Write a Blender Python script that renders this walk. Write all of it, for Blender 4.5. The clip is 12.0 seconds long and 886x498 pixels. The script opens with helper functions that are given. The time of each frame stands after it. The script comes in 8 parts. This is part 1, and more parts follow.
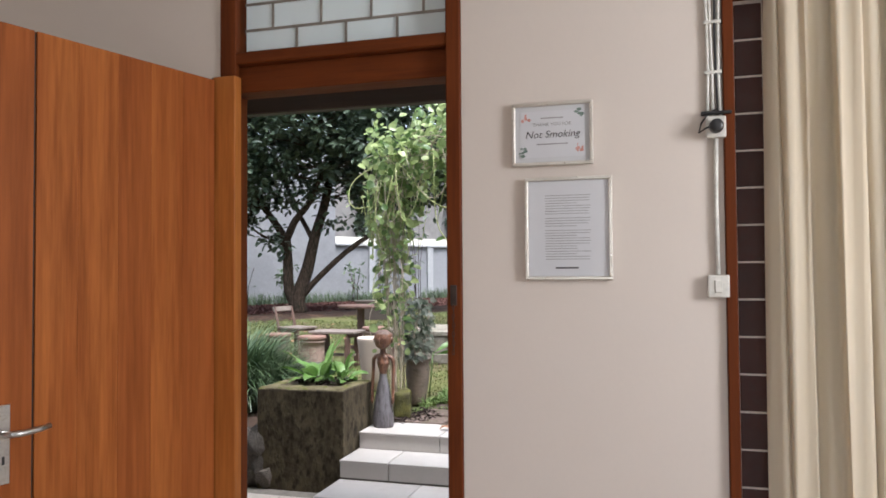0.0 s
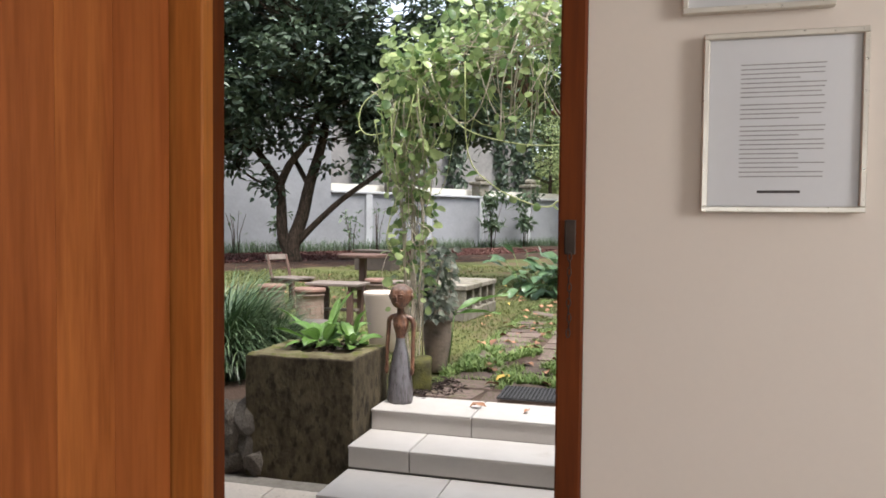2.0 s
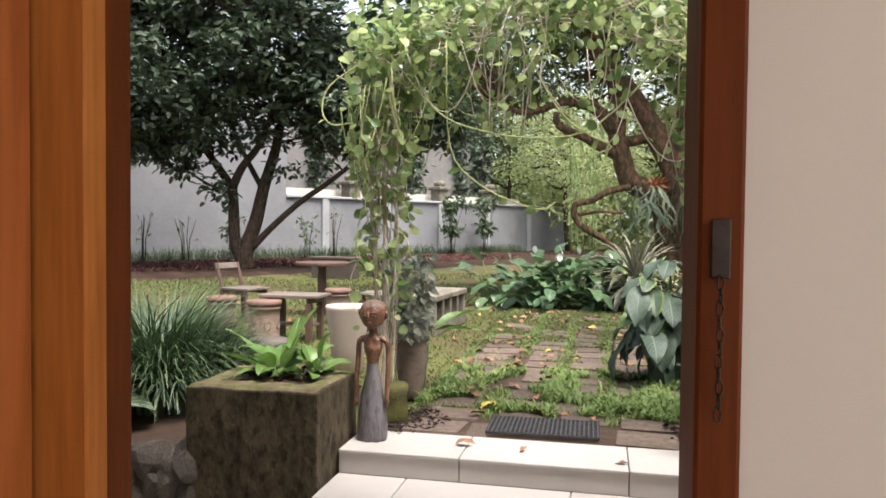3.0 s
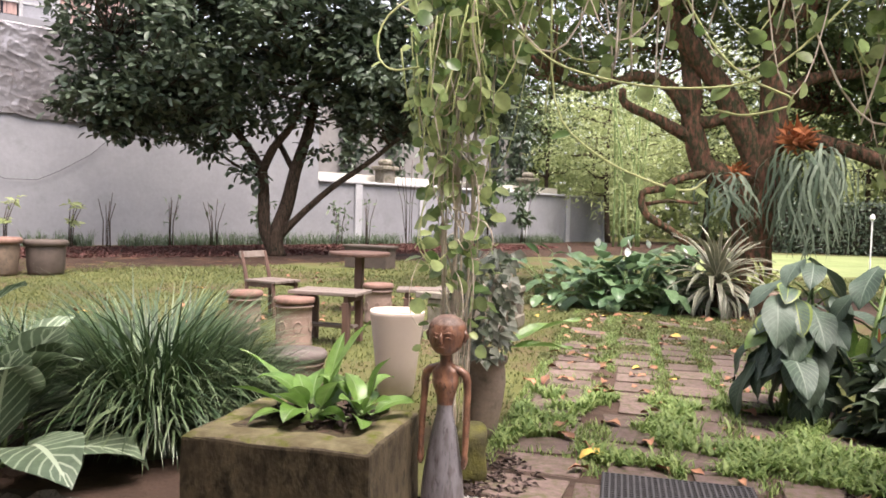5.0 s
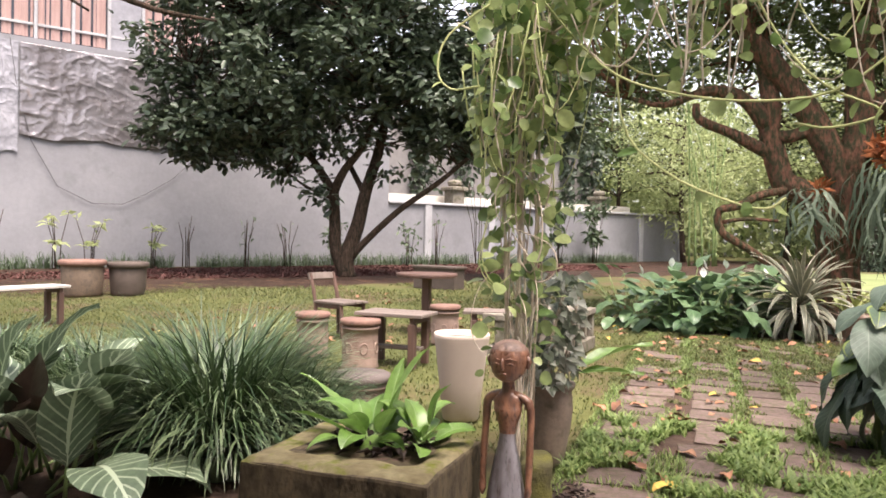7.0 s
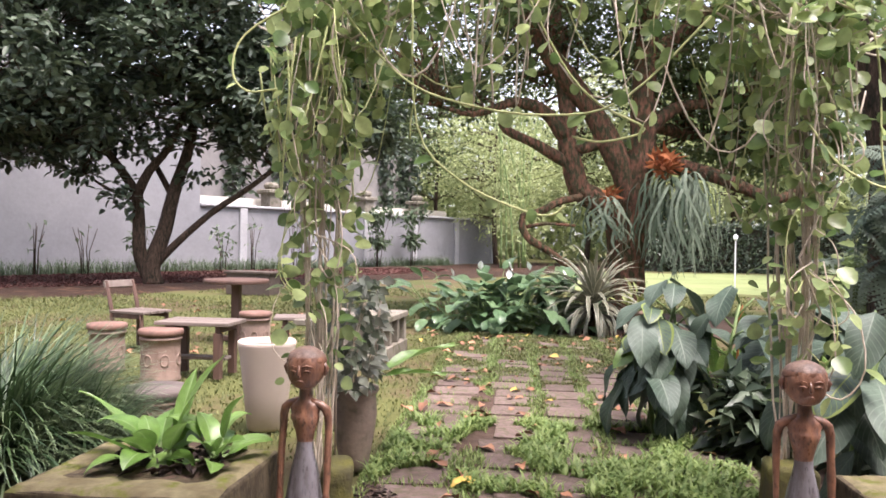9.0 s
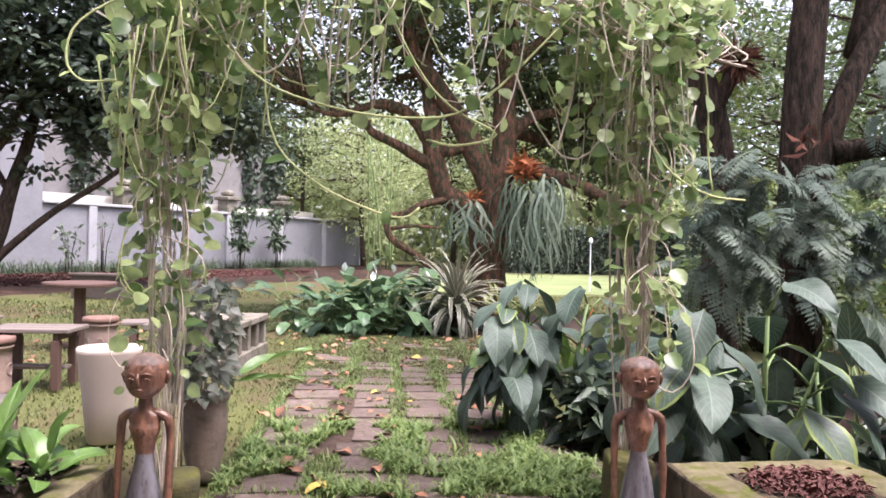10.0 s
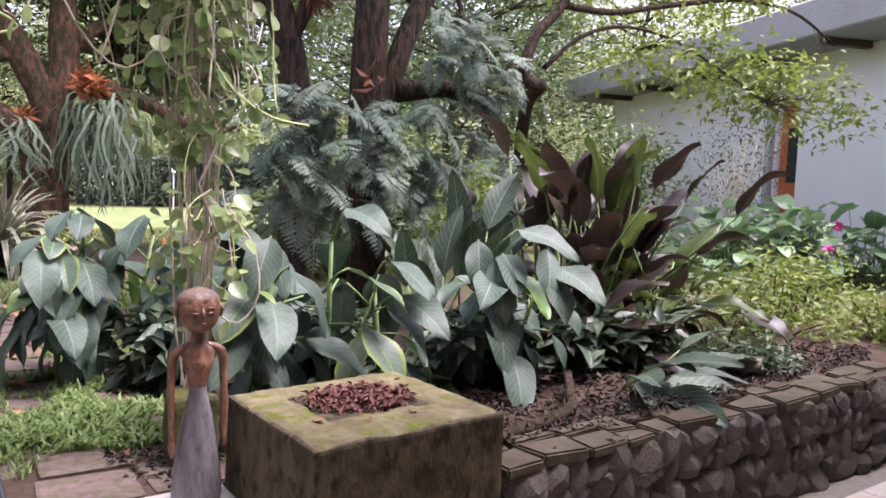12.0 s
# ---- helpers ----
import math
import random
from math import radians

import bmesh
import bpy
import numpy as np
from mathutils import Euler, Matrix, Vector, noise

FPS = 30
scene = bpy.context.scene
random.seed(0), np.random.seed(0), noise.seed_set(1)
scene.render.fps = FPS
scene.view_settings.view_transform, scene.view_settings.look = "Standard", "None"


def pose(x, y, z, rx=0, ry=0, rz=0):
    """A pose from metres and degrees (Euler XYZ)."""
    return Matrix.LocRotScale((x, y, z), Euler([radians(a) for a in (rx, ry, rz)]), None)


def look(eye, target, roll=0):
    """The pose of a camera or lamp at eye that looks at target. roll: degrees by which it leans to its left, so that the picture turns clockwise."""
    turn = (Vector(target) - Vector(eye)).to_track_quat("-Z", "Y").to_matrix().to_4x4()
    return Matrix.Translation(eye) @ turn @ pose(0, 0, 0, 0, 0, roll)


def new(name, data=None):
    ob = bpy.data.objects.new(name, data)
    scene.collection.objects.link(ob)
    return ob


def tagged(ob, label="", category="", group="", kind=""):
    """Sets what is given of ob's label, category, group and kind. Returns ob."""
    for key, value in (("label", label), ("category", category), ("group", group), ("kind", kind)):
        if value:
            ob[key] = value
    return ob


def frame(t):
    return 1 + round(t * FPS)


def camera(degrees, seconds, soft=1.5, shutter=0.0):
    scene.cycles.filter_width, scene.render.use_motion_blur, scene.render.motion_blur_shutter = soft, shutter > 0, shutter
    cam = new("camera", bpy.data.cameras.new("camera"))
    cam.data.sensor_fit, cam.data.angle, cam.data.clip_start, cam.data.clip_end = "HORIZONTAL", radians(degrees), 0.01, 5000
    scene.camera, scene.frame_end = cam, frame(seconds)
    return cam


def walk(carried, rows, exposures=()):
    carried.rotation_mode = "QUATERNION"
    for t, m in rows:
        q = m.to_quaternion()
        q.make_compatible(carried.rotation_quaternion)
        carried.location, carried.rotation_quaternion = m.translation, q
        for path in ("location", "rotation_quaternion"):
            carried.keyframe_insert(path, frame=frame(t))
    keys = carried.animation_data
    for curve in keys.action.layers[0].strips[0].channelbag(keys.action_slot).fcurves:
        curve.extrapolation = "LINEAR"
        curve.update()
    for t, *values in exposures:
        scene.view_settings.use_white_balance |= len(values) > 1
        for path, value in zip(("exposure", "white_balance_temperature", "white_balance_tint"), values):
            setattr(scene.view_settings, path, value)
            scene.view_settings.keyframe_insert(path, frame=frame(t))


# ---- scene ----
cam = camera(61.8, 12.0, soft=1.7)
METRES, EYE, TURN = 3.55, 1.6, 16.1
ROWS = [
    (0.0, 0.0, 0.0, 0.0, 0.01, 1.63, 0.41),
    (0.5, 0.001, 0.057, 0.005, 0.71, 1.36, 0.18),
    (1.0, -0.0111, 0.1376, 0.0004, 1.25, 0.99, -0.17),
    (1.5, -0.0457, 0.2296, -0.0087, 0.6, -1.04, -0.24),
    (2.0, -0.0707, 0.3136, -0.0173, -0.5, -2.13, -0.56),
    (2.5, -0.0841, 0.4059, -0.0174, -2.21, -1.58, -0.74),
    (4.5, -0.1661, 0.7941, -0.0296, -6.65, -2.43, 0.34),
    (5.0, -0.1626, 0.8457, -0.0245, -1.62, -2.58, -1.57),
    (5.5, -0.1582, 0.8648, -0.0218, 4.28, -1.51, -1.46),
    (6.0, -0.1531, 0.8675, -0.0227, 6.27, -1.25, -1.32),
    (6.5, -0.1547, 0.8673, -0.0225, 5.52, -1.19, -1.26),
    (8.5, -0.1333, 0.864, -0.0212, -5.57, -0.93, -0.91),
    (9.0, -0.1276, 0.8635, -0.0198, -9.94, -0.62, -0.98),
    (9.5, -0.1207, 0.8642, -0.0192, -14.62, -0.37, -1.12),
    (10.0, -0.1115, 0.8625, -0.0195, -20.08, -0.28, -1.28),
    (10.5, -0.103, 0.865, -0.0193, -26.1, -0.4, -1.44),
    (11.0, -0.0916, 0.8665, -0.02, -33.45, -0.96, -1.56),
    (11.5, -0.0771, 0.8737, -0.0223, -41.61, -2.36, -1.78),
    (12.0, -0.0588, 0.8854, -0.0285, -50.96, -4.46, -2.29),
]
walk(cam, [(t, pose(0, 0, EYE, 0, 0, TURN) @ pose(METRES * x, METRES * y, METRES * z, 90 + pitch, roll, yaw)) for t, x, y, z, yaw, pitch, roll in ROWS],
     [(0.0, 1.55, 5850, 11), (1.5, 1.48, 6000, 10), (2.6, 1.42, 6400, 11), (4.3, 1.72, 6600, 19), (6.5, 1.68, 6850, 20), (9.0, 1.76, 6400, 24), (11.0, 1.78, 5950, 29), (12.0, 1.76, 6050, 30)])

# ---- light ----
world = bpy.data.worlds.new("world")
scene.world = world
world.use_nodes = True
_n = world.node_tree.nodes
sky = _n.new("ShaderNodeTexSky")
sky.sky_type = "NISHITA"
sky.sun_disc = False
sky.sun_elevation, sky.sun_rotation = radians(68), radians(128)
sky.air_density, sky.dust_density, sky.ozone_density = 1.0, 2.0, 0.6
_n["Background"].inputs["Strength"].default_value = 0.15
haze = _n.new("ShaderNodeHueSaturation")
haze.inputs["Saturation"].default_value = 0.4
world.node_tree.links.new(sky.outputs["Color"], haze.inputs["Color"])
world.node_tree.links.new(haze.outputs["Color"], _n["Background"].inputs["Color"])
sun_data = bpy.data.lights.new("sun", "SUN")
sun_data.energy, sun_data.angle, sun_data.color = 3.3, radians(34), (1.0, 0.95, 0.88)
sun = new("sun", sun_data)
sun.matrix_world = look((3.85, -3.0, 12), (0, 0, 0))


def window_lamp(name, eye, target, sx, sy, watts, color=(1.0, 0.955, 0.90)):
    """Daylight that falls in through a window's opening."""
    data = bpy.data.lights.new(name, "AREA")
    data.shape, data.size, data.size_y, data.energy, data.color = "RECTANGLE", sx, sy, watts, color
    ob = new(name, data)
    ob.matrix_world = look(eye, target)
    return ob


window_lamp("daylight_east", (2.38, 1.3, 2.15), (0, 1.5, 1.6), 0.8, 1.1, 24)
window_lamp("daylight_south", (0.2, -2.88, 1.6), (0.2, 0, 1.5), 2.4, 1.6, 7)

# ---- materials ----
MATS = {}


def nodes_of(name):
    m = bpy.data.materials.new(name)
    m.use_nodes = True
    nt = m.node_tree
    return m, nt, nt.nodes["Principled BSDF"], nt.nodes["Material Output"]


def surface(name, c1, c2, scale=6.0, rough=0.7, c3=None, fine=60.0, bump=0.15, metal=0.0, stretch=(1, 1, 1), vary=0.0, spread=(0.35, 0.65), c3_at=(0.55, 0.7), space="Object", rough_var=0.1, bump_scale=None, bump_dist=0.01, grain=0.8):
    """A surface with a broad mottling between two colours, optional stains of a third, fine grain and relief."""
    m, nt, bsdf, _ = nodes_of(name)
    N, L = nt.nodes, nt.links
    tc = N.new("ShaderNodeTexCoord")
    mp = N.new("ShaderNodeMapping")
    mp.inputs["Scale"].default_value = stretch
    if space == "World":
        geo = N.new("ShaderNodeNewGeometry")
        L.new(geo.outputs["Position"], mp.inputs["Vector"])
    else:
        L.new(tc.outputs[space], mp.inputs["Vector"])
    info = N.new("ShaderNodeObjectInfo")

    def noise_ramp(sc, det, lo, hi, w=0.0):
        n = N.new("ShaderNodeTexNoise")
        n.noise_dimensions = "4D"
        n.inputs["Scale"].default_value, n.inputs["Detail"].default_value, n.inputs["Roughness"].default_value = sc, det, 0.6
        if vary:
            mul = N.new("ShaderNodeMath")
            mul.operation = "MULTIPLY_ADD"
            mul.inputs[1].default_value, mul.inputs[2].default_value = 37.0, w
            L.new(info.outputs["Random"], mul.inputs[0])
            L.new(mul.outputs[0], n.inputs["W"])
        else:
            n.inputs["W"].default_value = w
        L.new(mp.outputs["Vector"], n.inputs["Vector"])
        r = N.new("ShaderNodeMapRange")
        r.inputs["From Min"].default_value, r.inputs["From Max"].default_value = lo, hi
        L.new(n.outputs["Fac"], r.inputs["Value"])
        return n, r

    def mix(a, b, fac, blend="MIX"):
        x = N.new("ShaderNodeMix")
        x.data_type, x.blend_type = "RGBA", blend
        for v, s in ((a, x.inputs[6]), (b, x.inputs[7])):
            if isinstance(v, tuple):
                s.default_value = (*v, 1)
            else:
                L.new(v, s)
        if isinstance(fac, float):
            x.inputs[0].default_value = fac
        else:
            L.new(fac, x.inputs[0])
        return x.outputs[2]

    _, r1 = noise_ramp(scale, 4, *spread)
    col = mix(c1, c2, r1.outputs[0])
    if c3:
        _, r3 = noise_ramp(scale * 1.7, 6, *c3_at, w=5.0)
        col = mix(col, c3, r3.outputs[0])
    nf, rf = noise_ramp(fine, 3, 0.3, 0.7, w=9.0)
    grain_col = mix((0.78, 0.78, 0.78), (1.15, 1.15, 1.15), rf.outputs[0])
    col = mix(col, grain_col, grain, "MULTIPLY")
    if vary:
        hsv = N.new("ShaderNodeHueSaturation")
        rr = N.new("ShaderNodeMapRange")
        rr.inputs["To Min"].default_value, rr.inputs["To Max"].default_value = 1 - vary, 1 + vary
        L.new(info.outputs["Random"], rr.inputs["Value"])
        L.new(rr.outputs[0], hsv.inputs["Value"])
        L.new(col, hsv.inputs["Color"])
        col = hsv.outputs["Color"]
    L.new(col, bsdf.inputs["Base Color"])
    rg = N.new("ShaderNodeMapRange")
    rg.inputs["To Min"].default_value, rg.inputs["To Max"].default_value = max(0.03, rough - rough_var), min(1.0, rough + rough_var)
    L.new(rf.outputs[0], rg.inputs["Value"])
    L.new(rg.outputs[0], bsdf.inputs["Roughness"])
    bsdf.inputs["Metallic"].default_value = metal
    if bump:
        nb, _ = noise_ramp(bump_scale or fine, 5, 0, 1, w=2.0)
        b = N.new("ShaderNodeBump")
        b.inputs["Strength"].default_value, b.inputs["Distance"].default_value = bump, bump_dist
        L.new(nb.outputs["Fac"], b.inputs["Height"])
        L.new(b.outputs["Normal"], bsdf.inputs["Normal"])
    MATS[name] = m
    return m


def wood(name, c1, c2, c3, axis="Z", rough=0.4, scale=1.0, bump=0.08, vary=0.0):
    """Wood with grain drawn out along one axis."""
    s = {"X": (0.5, 9, 9), "Y": (9, 0.5, 9), "Z": (9, 9, 0.5)}[axis]
    return surface(name, c1, c2, scale=1.1 * scale, rough=rough, c3=c3, fine=9.0 * scale, bump=bump, stretch=s, vary=vary, spread=(0.3, 0.7), c3_at=(0.5, 0.75), bump_dist=0.004)


def leaf_mat(name, c1, c2, vein=None, rough=0.42, translucent=0.25, vary=0.25, veins=9.0, vein_w=0.06, edge=None, islands=False, fine=25.0, midrib=0.03):
    """Leaf tissue: colour that varies leaf by leaf, veins along the leaf's own u and v, light shining through."""
    m, nt, bsdf, out = nodes_of(name)
    N, L = nt.nodes, nt.links
    if islands:
        rnd = N.new("ShaderNodeNewGeometry").outputs["Random Per Island"]
    else:
        rnd = N.new("ShaderNodeObjectInfo").outputs["Random"]
    mx = N.new("ShaderNodeMix")
    mx.data_type = "RGBA"
    mx.inputs[6].default_value, mx.inputs[7].default_value = (*c1, 1), (*c2, 1)
    L.new(rnd, mx.inputs[0])
    col = mx.outputs[2]
    tc = N.new("ShaderNodeTexCoord")
    nz = N.new("ShaderNodeTexNoise")
    nz.inputs["Scale"].default_value, nz.inputs["Detail"].default_value = fine, 3
    L.new(tc.outputs["Object"], nz.inputs["Vector"])
    mr = N.new("ShaderNodeMapRange")
    mr.inputs["From Min"].default_value, mr.inputs["From Max"].default_value = 0.3, 0.7
    mr.inputs["To Min"].default_value, mr.inputs["To Max"].default_value = 0.75, 1.2
    L.new(nz.outputs["Fac"], mr.inputs["Value"])
    hsv = N.new("ShaderNodeHueSaturation")
    L.new(mr.outputs[0], hsv.inputs["Value"])
    L.new(col, hsv.inputs["Color"])
    col = hsv.outputs["Color"]
    if vein:
        sep = N.new("ShaderNodeSeparateXYZ")
        L.new(tc.outputs["UV"], sep.inputs[0])

        def math_node(op, a, b=None):
            x = N.new("ShaderNodeMath")
            x.operation = op
            for i, v in enumerate((a, b)):
                if v is None:
                    continue
                if isinstance(v, (int, float)):
                    x.inputs[i].default_value = v
                else:
                    L.new(v, x.inputs[i])
            return x.outputs[0]

        au = math_node("ABSOLUTE", math_node("SUBTRACT", sep.outputs["X"], 0.5))
        ph = math_node("FRACT", math_node("MULTIPLY", math_node("SUBTRACT", sep.outputs["Y"], math_node("MULTIPLY", au, 0.5)), veins))
        side = math_node("LESS_THAN", math_node("ABSOLUTE", math_node("SUBTRACT", ph, 0.5)), vein_w)
        mid = math_node("LESS_THAN", au, midrib)
        fac = math_node("MAXIMUM", math_node("MULTIPLY", side, 0.65), mid)
        if edge:
            rim = math_node("GREATER_THAN", au, edge)
            fac = math_node("MAXIMUM", fac, rim)
        m2 = N.new("ShaderNodeMix")
        m2.data_type = "RGBA"
        L.new(fac, m2.inputs[0])
        L.new(col, m2.inputs[6])
        m2.inputs[7].default_value = (*vein, 1)
        col = m2.outputs[2]
        bp = N.new("ShaderNodeBump")
        bp.inputs["Strength"].default_value, bp.inputs["Distance"].default_value = 0.35, 0.006
        L.new(math_node("SUBTRACT", ph, 0.5), bp.inputs["Height"])
        L.new(bp.outputs["Normal"], bsdf.inputs["Normal"])
    L.new(col, bsdf.inputs["Base Color"])
    bsdf.inputs["Roughness"].default_value = rough
    tr = N.new("ShaderNodeBsdfTranslucent")
    L.new(col, tr.inputs["Color"])
    ms = N.new("ShaderNodeMixShader")
    ms.inputs[0].default_value = translucent
    L.new(bsdf.outputs[0], ms.inputs[1])
    L.new(tr.outputs[0], ms.inputs[2])
    L.new(ms.outputs[0], out.inputs["Surface"])
    MATS[name] = m
    return m


plaster = surface("cream_plaster", (0.665, 0.59, 0.525), (0.69, 0.615, 0.55), 0.7, 0.85, c3=(0.62, 0.55, 0.49), c3_at=(0.6, 0.9), fine=60, bump=0.05, bump_scale=5, grain=0.06)
plaster_grey = surface("grey_plaster", (0.215, 0.215, 0.225), (0.26, 0.26, 0.27), 0.5, 0.9, c3=(0.165, 0.17, 0.172), c3_at=(0.60, 0.78), fine=9, grain=0.3, bump=0.3, bump_scale=2.5, bump_dist=0.05, space="World")
wall_trim = surface("grey_white_trim", (0.33, 0.33, 0.335), (0.39, 0.39, 0.395), 0.8, 0.8, c3=(0.3, 0.3, 0.3), c3_at=(0.6, 0.8), fine=20, bump=0.1)
white_paint = surface("white_paint", (0.80, 0.80, 0.80), (0.84, 0.84, 0.84), 0.8, 0.7, c3=(0.74, 0.74, 0.73), c3_at=(0.62, 0.8), fine=6, bump=0.05, grain=0.06)
cream_paint = surface("cream_paint", (0.62, 0.58, 0.5), (0.7, 0.66, 0.58), 1.5, 0.7, fine=40, bump=0.1)
teak = wood("teak", (0.30, 0.082, 0.019), (0.47, 0.155, 0.036), (0.17, 0.040, 0.010), "Z", 0.46)
teak_stave = wood("teak_stave", (0.28, 0.075, 0.018), (0.39, 0.12, 0.029), (0.19, 0.047, 0.012), "Z", 0.46, scale=0.7)
teak_light = wood("teak_light", (0.40, 0.13, 0.028), (0.48, 0.175, 0.04), (0.30, 0.088, 0.02), "Z", 0.4)
teak_dark = wood("teak_dark", (0.115, 0.027, 0.006), (0.155, 0.039, 0.009), (0.075, 0.016, 0.004), "Z", 0.6)
teak_dark_x = wood("teak_dark_horizontal", (0.115, 0.027, 0.006), (0.155, 0.039, 0.009), (0.075, 0.016, 0.004), "X", 0.6)
beam_wood = wood("beam_wood", (0.045, 0.026, 0.018), (0.065, 0.038, 0.026), (0.03, 0.018, 0.012), "X", 0.6)
grey_wood = wood("weathered_wood", (0.13, 0.10, 0.082), (0.20, 0.16, 0.135), (0.075, 0.055, 0.042), "X", 0.75, bump=0.25)
brown_wood = wood("brown_wood", (0.085, 0.046, 0.034), (0.12, 0.066, 0.048), (0.055, 0.03, 0.022), "Z", 0.7, bump=0.2)
pale_wood = wood("pale_bench_wood", (0.50, 0.46, 0.42), (0.60, 0.56, 0.52), (0.38, 0.34, 0.3), "X", 0.75, bump=0.2)
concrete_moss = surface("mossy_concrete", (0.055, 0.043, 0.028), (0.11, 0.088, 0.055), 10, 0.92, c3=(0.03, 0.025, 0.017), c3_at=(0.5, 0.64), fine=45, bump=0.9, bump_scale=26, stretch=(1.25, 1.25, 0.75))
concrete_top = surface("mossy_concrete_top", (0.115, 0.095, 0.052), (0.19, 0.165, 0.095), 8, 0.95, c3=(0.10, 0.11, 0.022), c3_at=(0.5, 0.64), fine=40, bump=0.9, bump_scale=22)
concrete_old = surface("old_concrete", (0.17, 0.15, 0.12), (0.24, 0.215, 0.175), 5, 0.95, c3=(0.09, 0.09, 0.05), c3_at=(0.5, 0.68), fine=60, bump=0.5, bump_scale=40, vary=0.12)
step_tile = surface("cream_step_tile", (0.45, 0.415, 0.385), (0.50, 0.465, 0.435), 3, 0.5, c3=(0.40, 0.36, 0.32), c3_at=(0.62, 0.78), fine=60, bump=0.04, vary=0.05, grain=0.12)
grout = surface("dark_grout", (0.16, 0.14, 0.12), (0.22, 0.2, 0.17), 20, 0.95, fine=90)
floor_tile = surface("floor_tile", (0.50, 0.44, 0.38), (0.56, 0.5, 0.44), 2, 0.35, fine=50, bump=0.04, vary=0.05)
paver_mat = surface("red_brown_paver", (0.125, 0.088, 0.078), (0.175, 0.128, 0.114), 5, 0.92, c3=(0.085, 0.082, 0.042), c3_at=(0.46, 0.66), fine=70, bump=0.4, bump_scale=45, vary=0.2)
rubber = surface("black_rubber", (0.035, 0.034, 0.036), (0.05, 0.048, 0.05), 20, 0.8, fine=80)
stone_mat = surface("river_stone", (0.095, 0.080, 0.068), (0.165, 0.142, 0.122), 9, 0.85, c3=(0.045, 0.042, 0.032), c3_at=(0.5, 0.68), fine=50, bump=0.8, bump_scale=22, vary=0.3)
cap_mat = surface("cap_stone", (0.068, 0.054, 0.040), (0.11, 0.09, 0.066), 6, 0.92, c3=(0.07, 0.06, 0.03), c3_at=(0.5, 0.68), fine=60, bump=0.6, bump_scale=30, vary=0.15)
mortar = surface("dark_mortar", (0.045, 0.037, 0.030), (0.075, 0.062, 0.05), 14, 0.97, fine=70, bump=0.7)
soil = surface("soil", (0.055, 0.036, 0.027), (0.095, 0.064, 0.048), 1.2, 0.97, c3=(0.045, 0.032, 0.025), c3_at=(0.5, 0.7), fine=22, bump=0.8, bump_scale=14, bump_dist=0.03, space="World")
soil_far = surface("litter_strewn_soil", (0.027, 0.016, 0.011), (0.050, 0.031, 0.022), 1.6, 0.97, c3=(0.10, 0.055, 0.034), c3_at=(0.56, 0.64), fine=9, bump=1.0, bump_scale=9, bump_dist=0.08, space="World")
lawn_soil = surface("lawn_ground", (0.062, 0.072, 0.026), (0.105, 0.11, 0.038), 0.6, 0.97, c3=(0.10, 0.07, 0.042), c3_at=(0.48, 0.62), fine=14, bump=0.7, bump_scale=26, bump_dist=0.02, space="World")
# lawn colour raised to paint in sunlight
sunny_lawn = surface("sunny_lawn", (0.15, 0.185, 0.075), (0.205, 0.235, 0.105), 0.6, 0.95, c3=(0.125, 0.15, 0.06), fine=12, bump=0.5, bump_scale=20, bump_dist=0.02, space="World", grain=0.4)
# litter darker than the bark mulch, with the plants' shade in its colour
mulch_shaded = surface("shaded_litter", (0.022, 0.014, 0.011), (0.06, 0.037, 0.030), 30, 0.95, fine=80, bump=0.4, vary=0.4)
mulch_mat = surface("bark_mulch", (0.085, 0.036, 0.03), (0.20, 0.10, 0.088), 30, 0.95, fine=80, bump=0.4, vary=0.4)
terracotta = surface("terracotta", (0.215, 0.145, 0.112), (0.275, 0.195, 0.155), 7, 0.85, c3=(0.16, 0.105, 0.078), c3_at=(0.55, 0.72), fine=60, bump=0.2, vary=0.1)
terracotta_rim = surface("terracotta_rim", (0.165, 0.09, 0.066), (0.22, 0.125, 0.095), 8, 0.8, c3=(0.13, 0.078, 0.06), fine=60, bump=0.2)
grey_clay = surface("grey_weathered_clay", (0.10, 0.078, 0.068), (0.15, 0.122, 0.108), 7, 0.85, c3=(0.12, 0.09, 0.075), c3_at=(0.55, 0.7), fine=60, bump=0.2)
tub_clay = surface("olive_brown_clay", (0.12, 0.085, 0.058), (0.175, 0.125, 0.088), 5, 0.85, c3=(0.08, 0.062, 0.045), c3_at=(0.5, 0.7), fine=50, bump=0.3)
dark_pot = surface("dark_clay", (0.06, 0.044, 0.034), (0.09, 0.066, 0.052), 6, 0.8, fine=60, bump=0.2)
urn_mat = surface("weathered_clay", (0.18, 0.135, 0.105), (0.26, 0.20, 0.155), 6, 0.85, c3=(0.09, 0.08, 0.05), c3_at=(0.52, 0.7), fine=50, bump=0.3)
cream_pot = surface("cream_pot_glaze", (0.52, 0.425, 0.35), (0.56, 0.465, 0.39), 3, 0.6, c3=(0.42, 0.32, 0.22), c3_at=(0.56, 0.8), fine=40, bump=0.03, grain=0.1)
moss = surface("moss", (0.055, 0.05, 0.028), (0.105, 0.10, 0.03), 9, 0.98, c3=(0.07, 0.06, 0.035), fine=70, bump=0.8, bump_scale=50)
bark_main = surface("tree_bark", (0.045, 0.030, 0.021), (0.10, 0.067, 0.047), 9, 0.95, c3=(0.024, 0.022, 0.015), c3_at=(0.46, 0.6), fine=26, bump=1.0, stretch=(2.5, 2.5, 0.6), bump_scale=12, bump_dist=0.06)
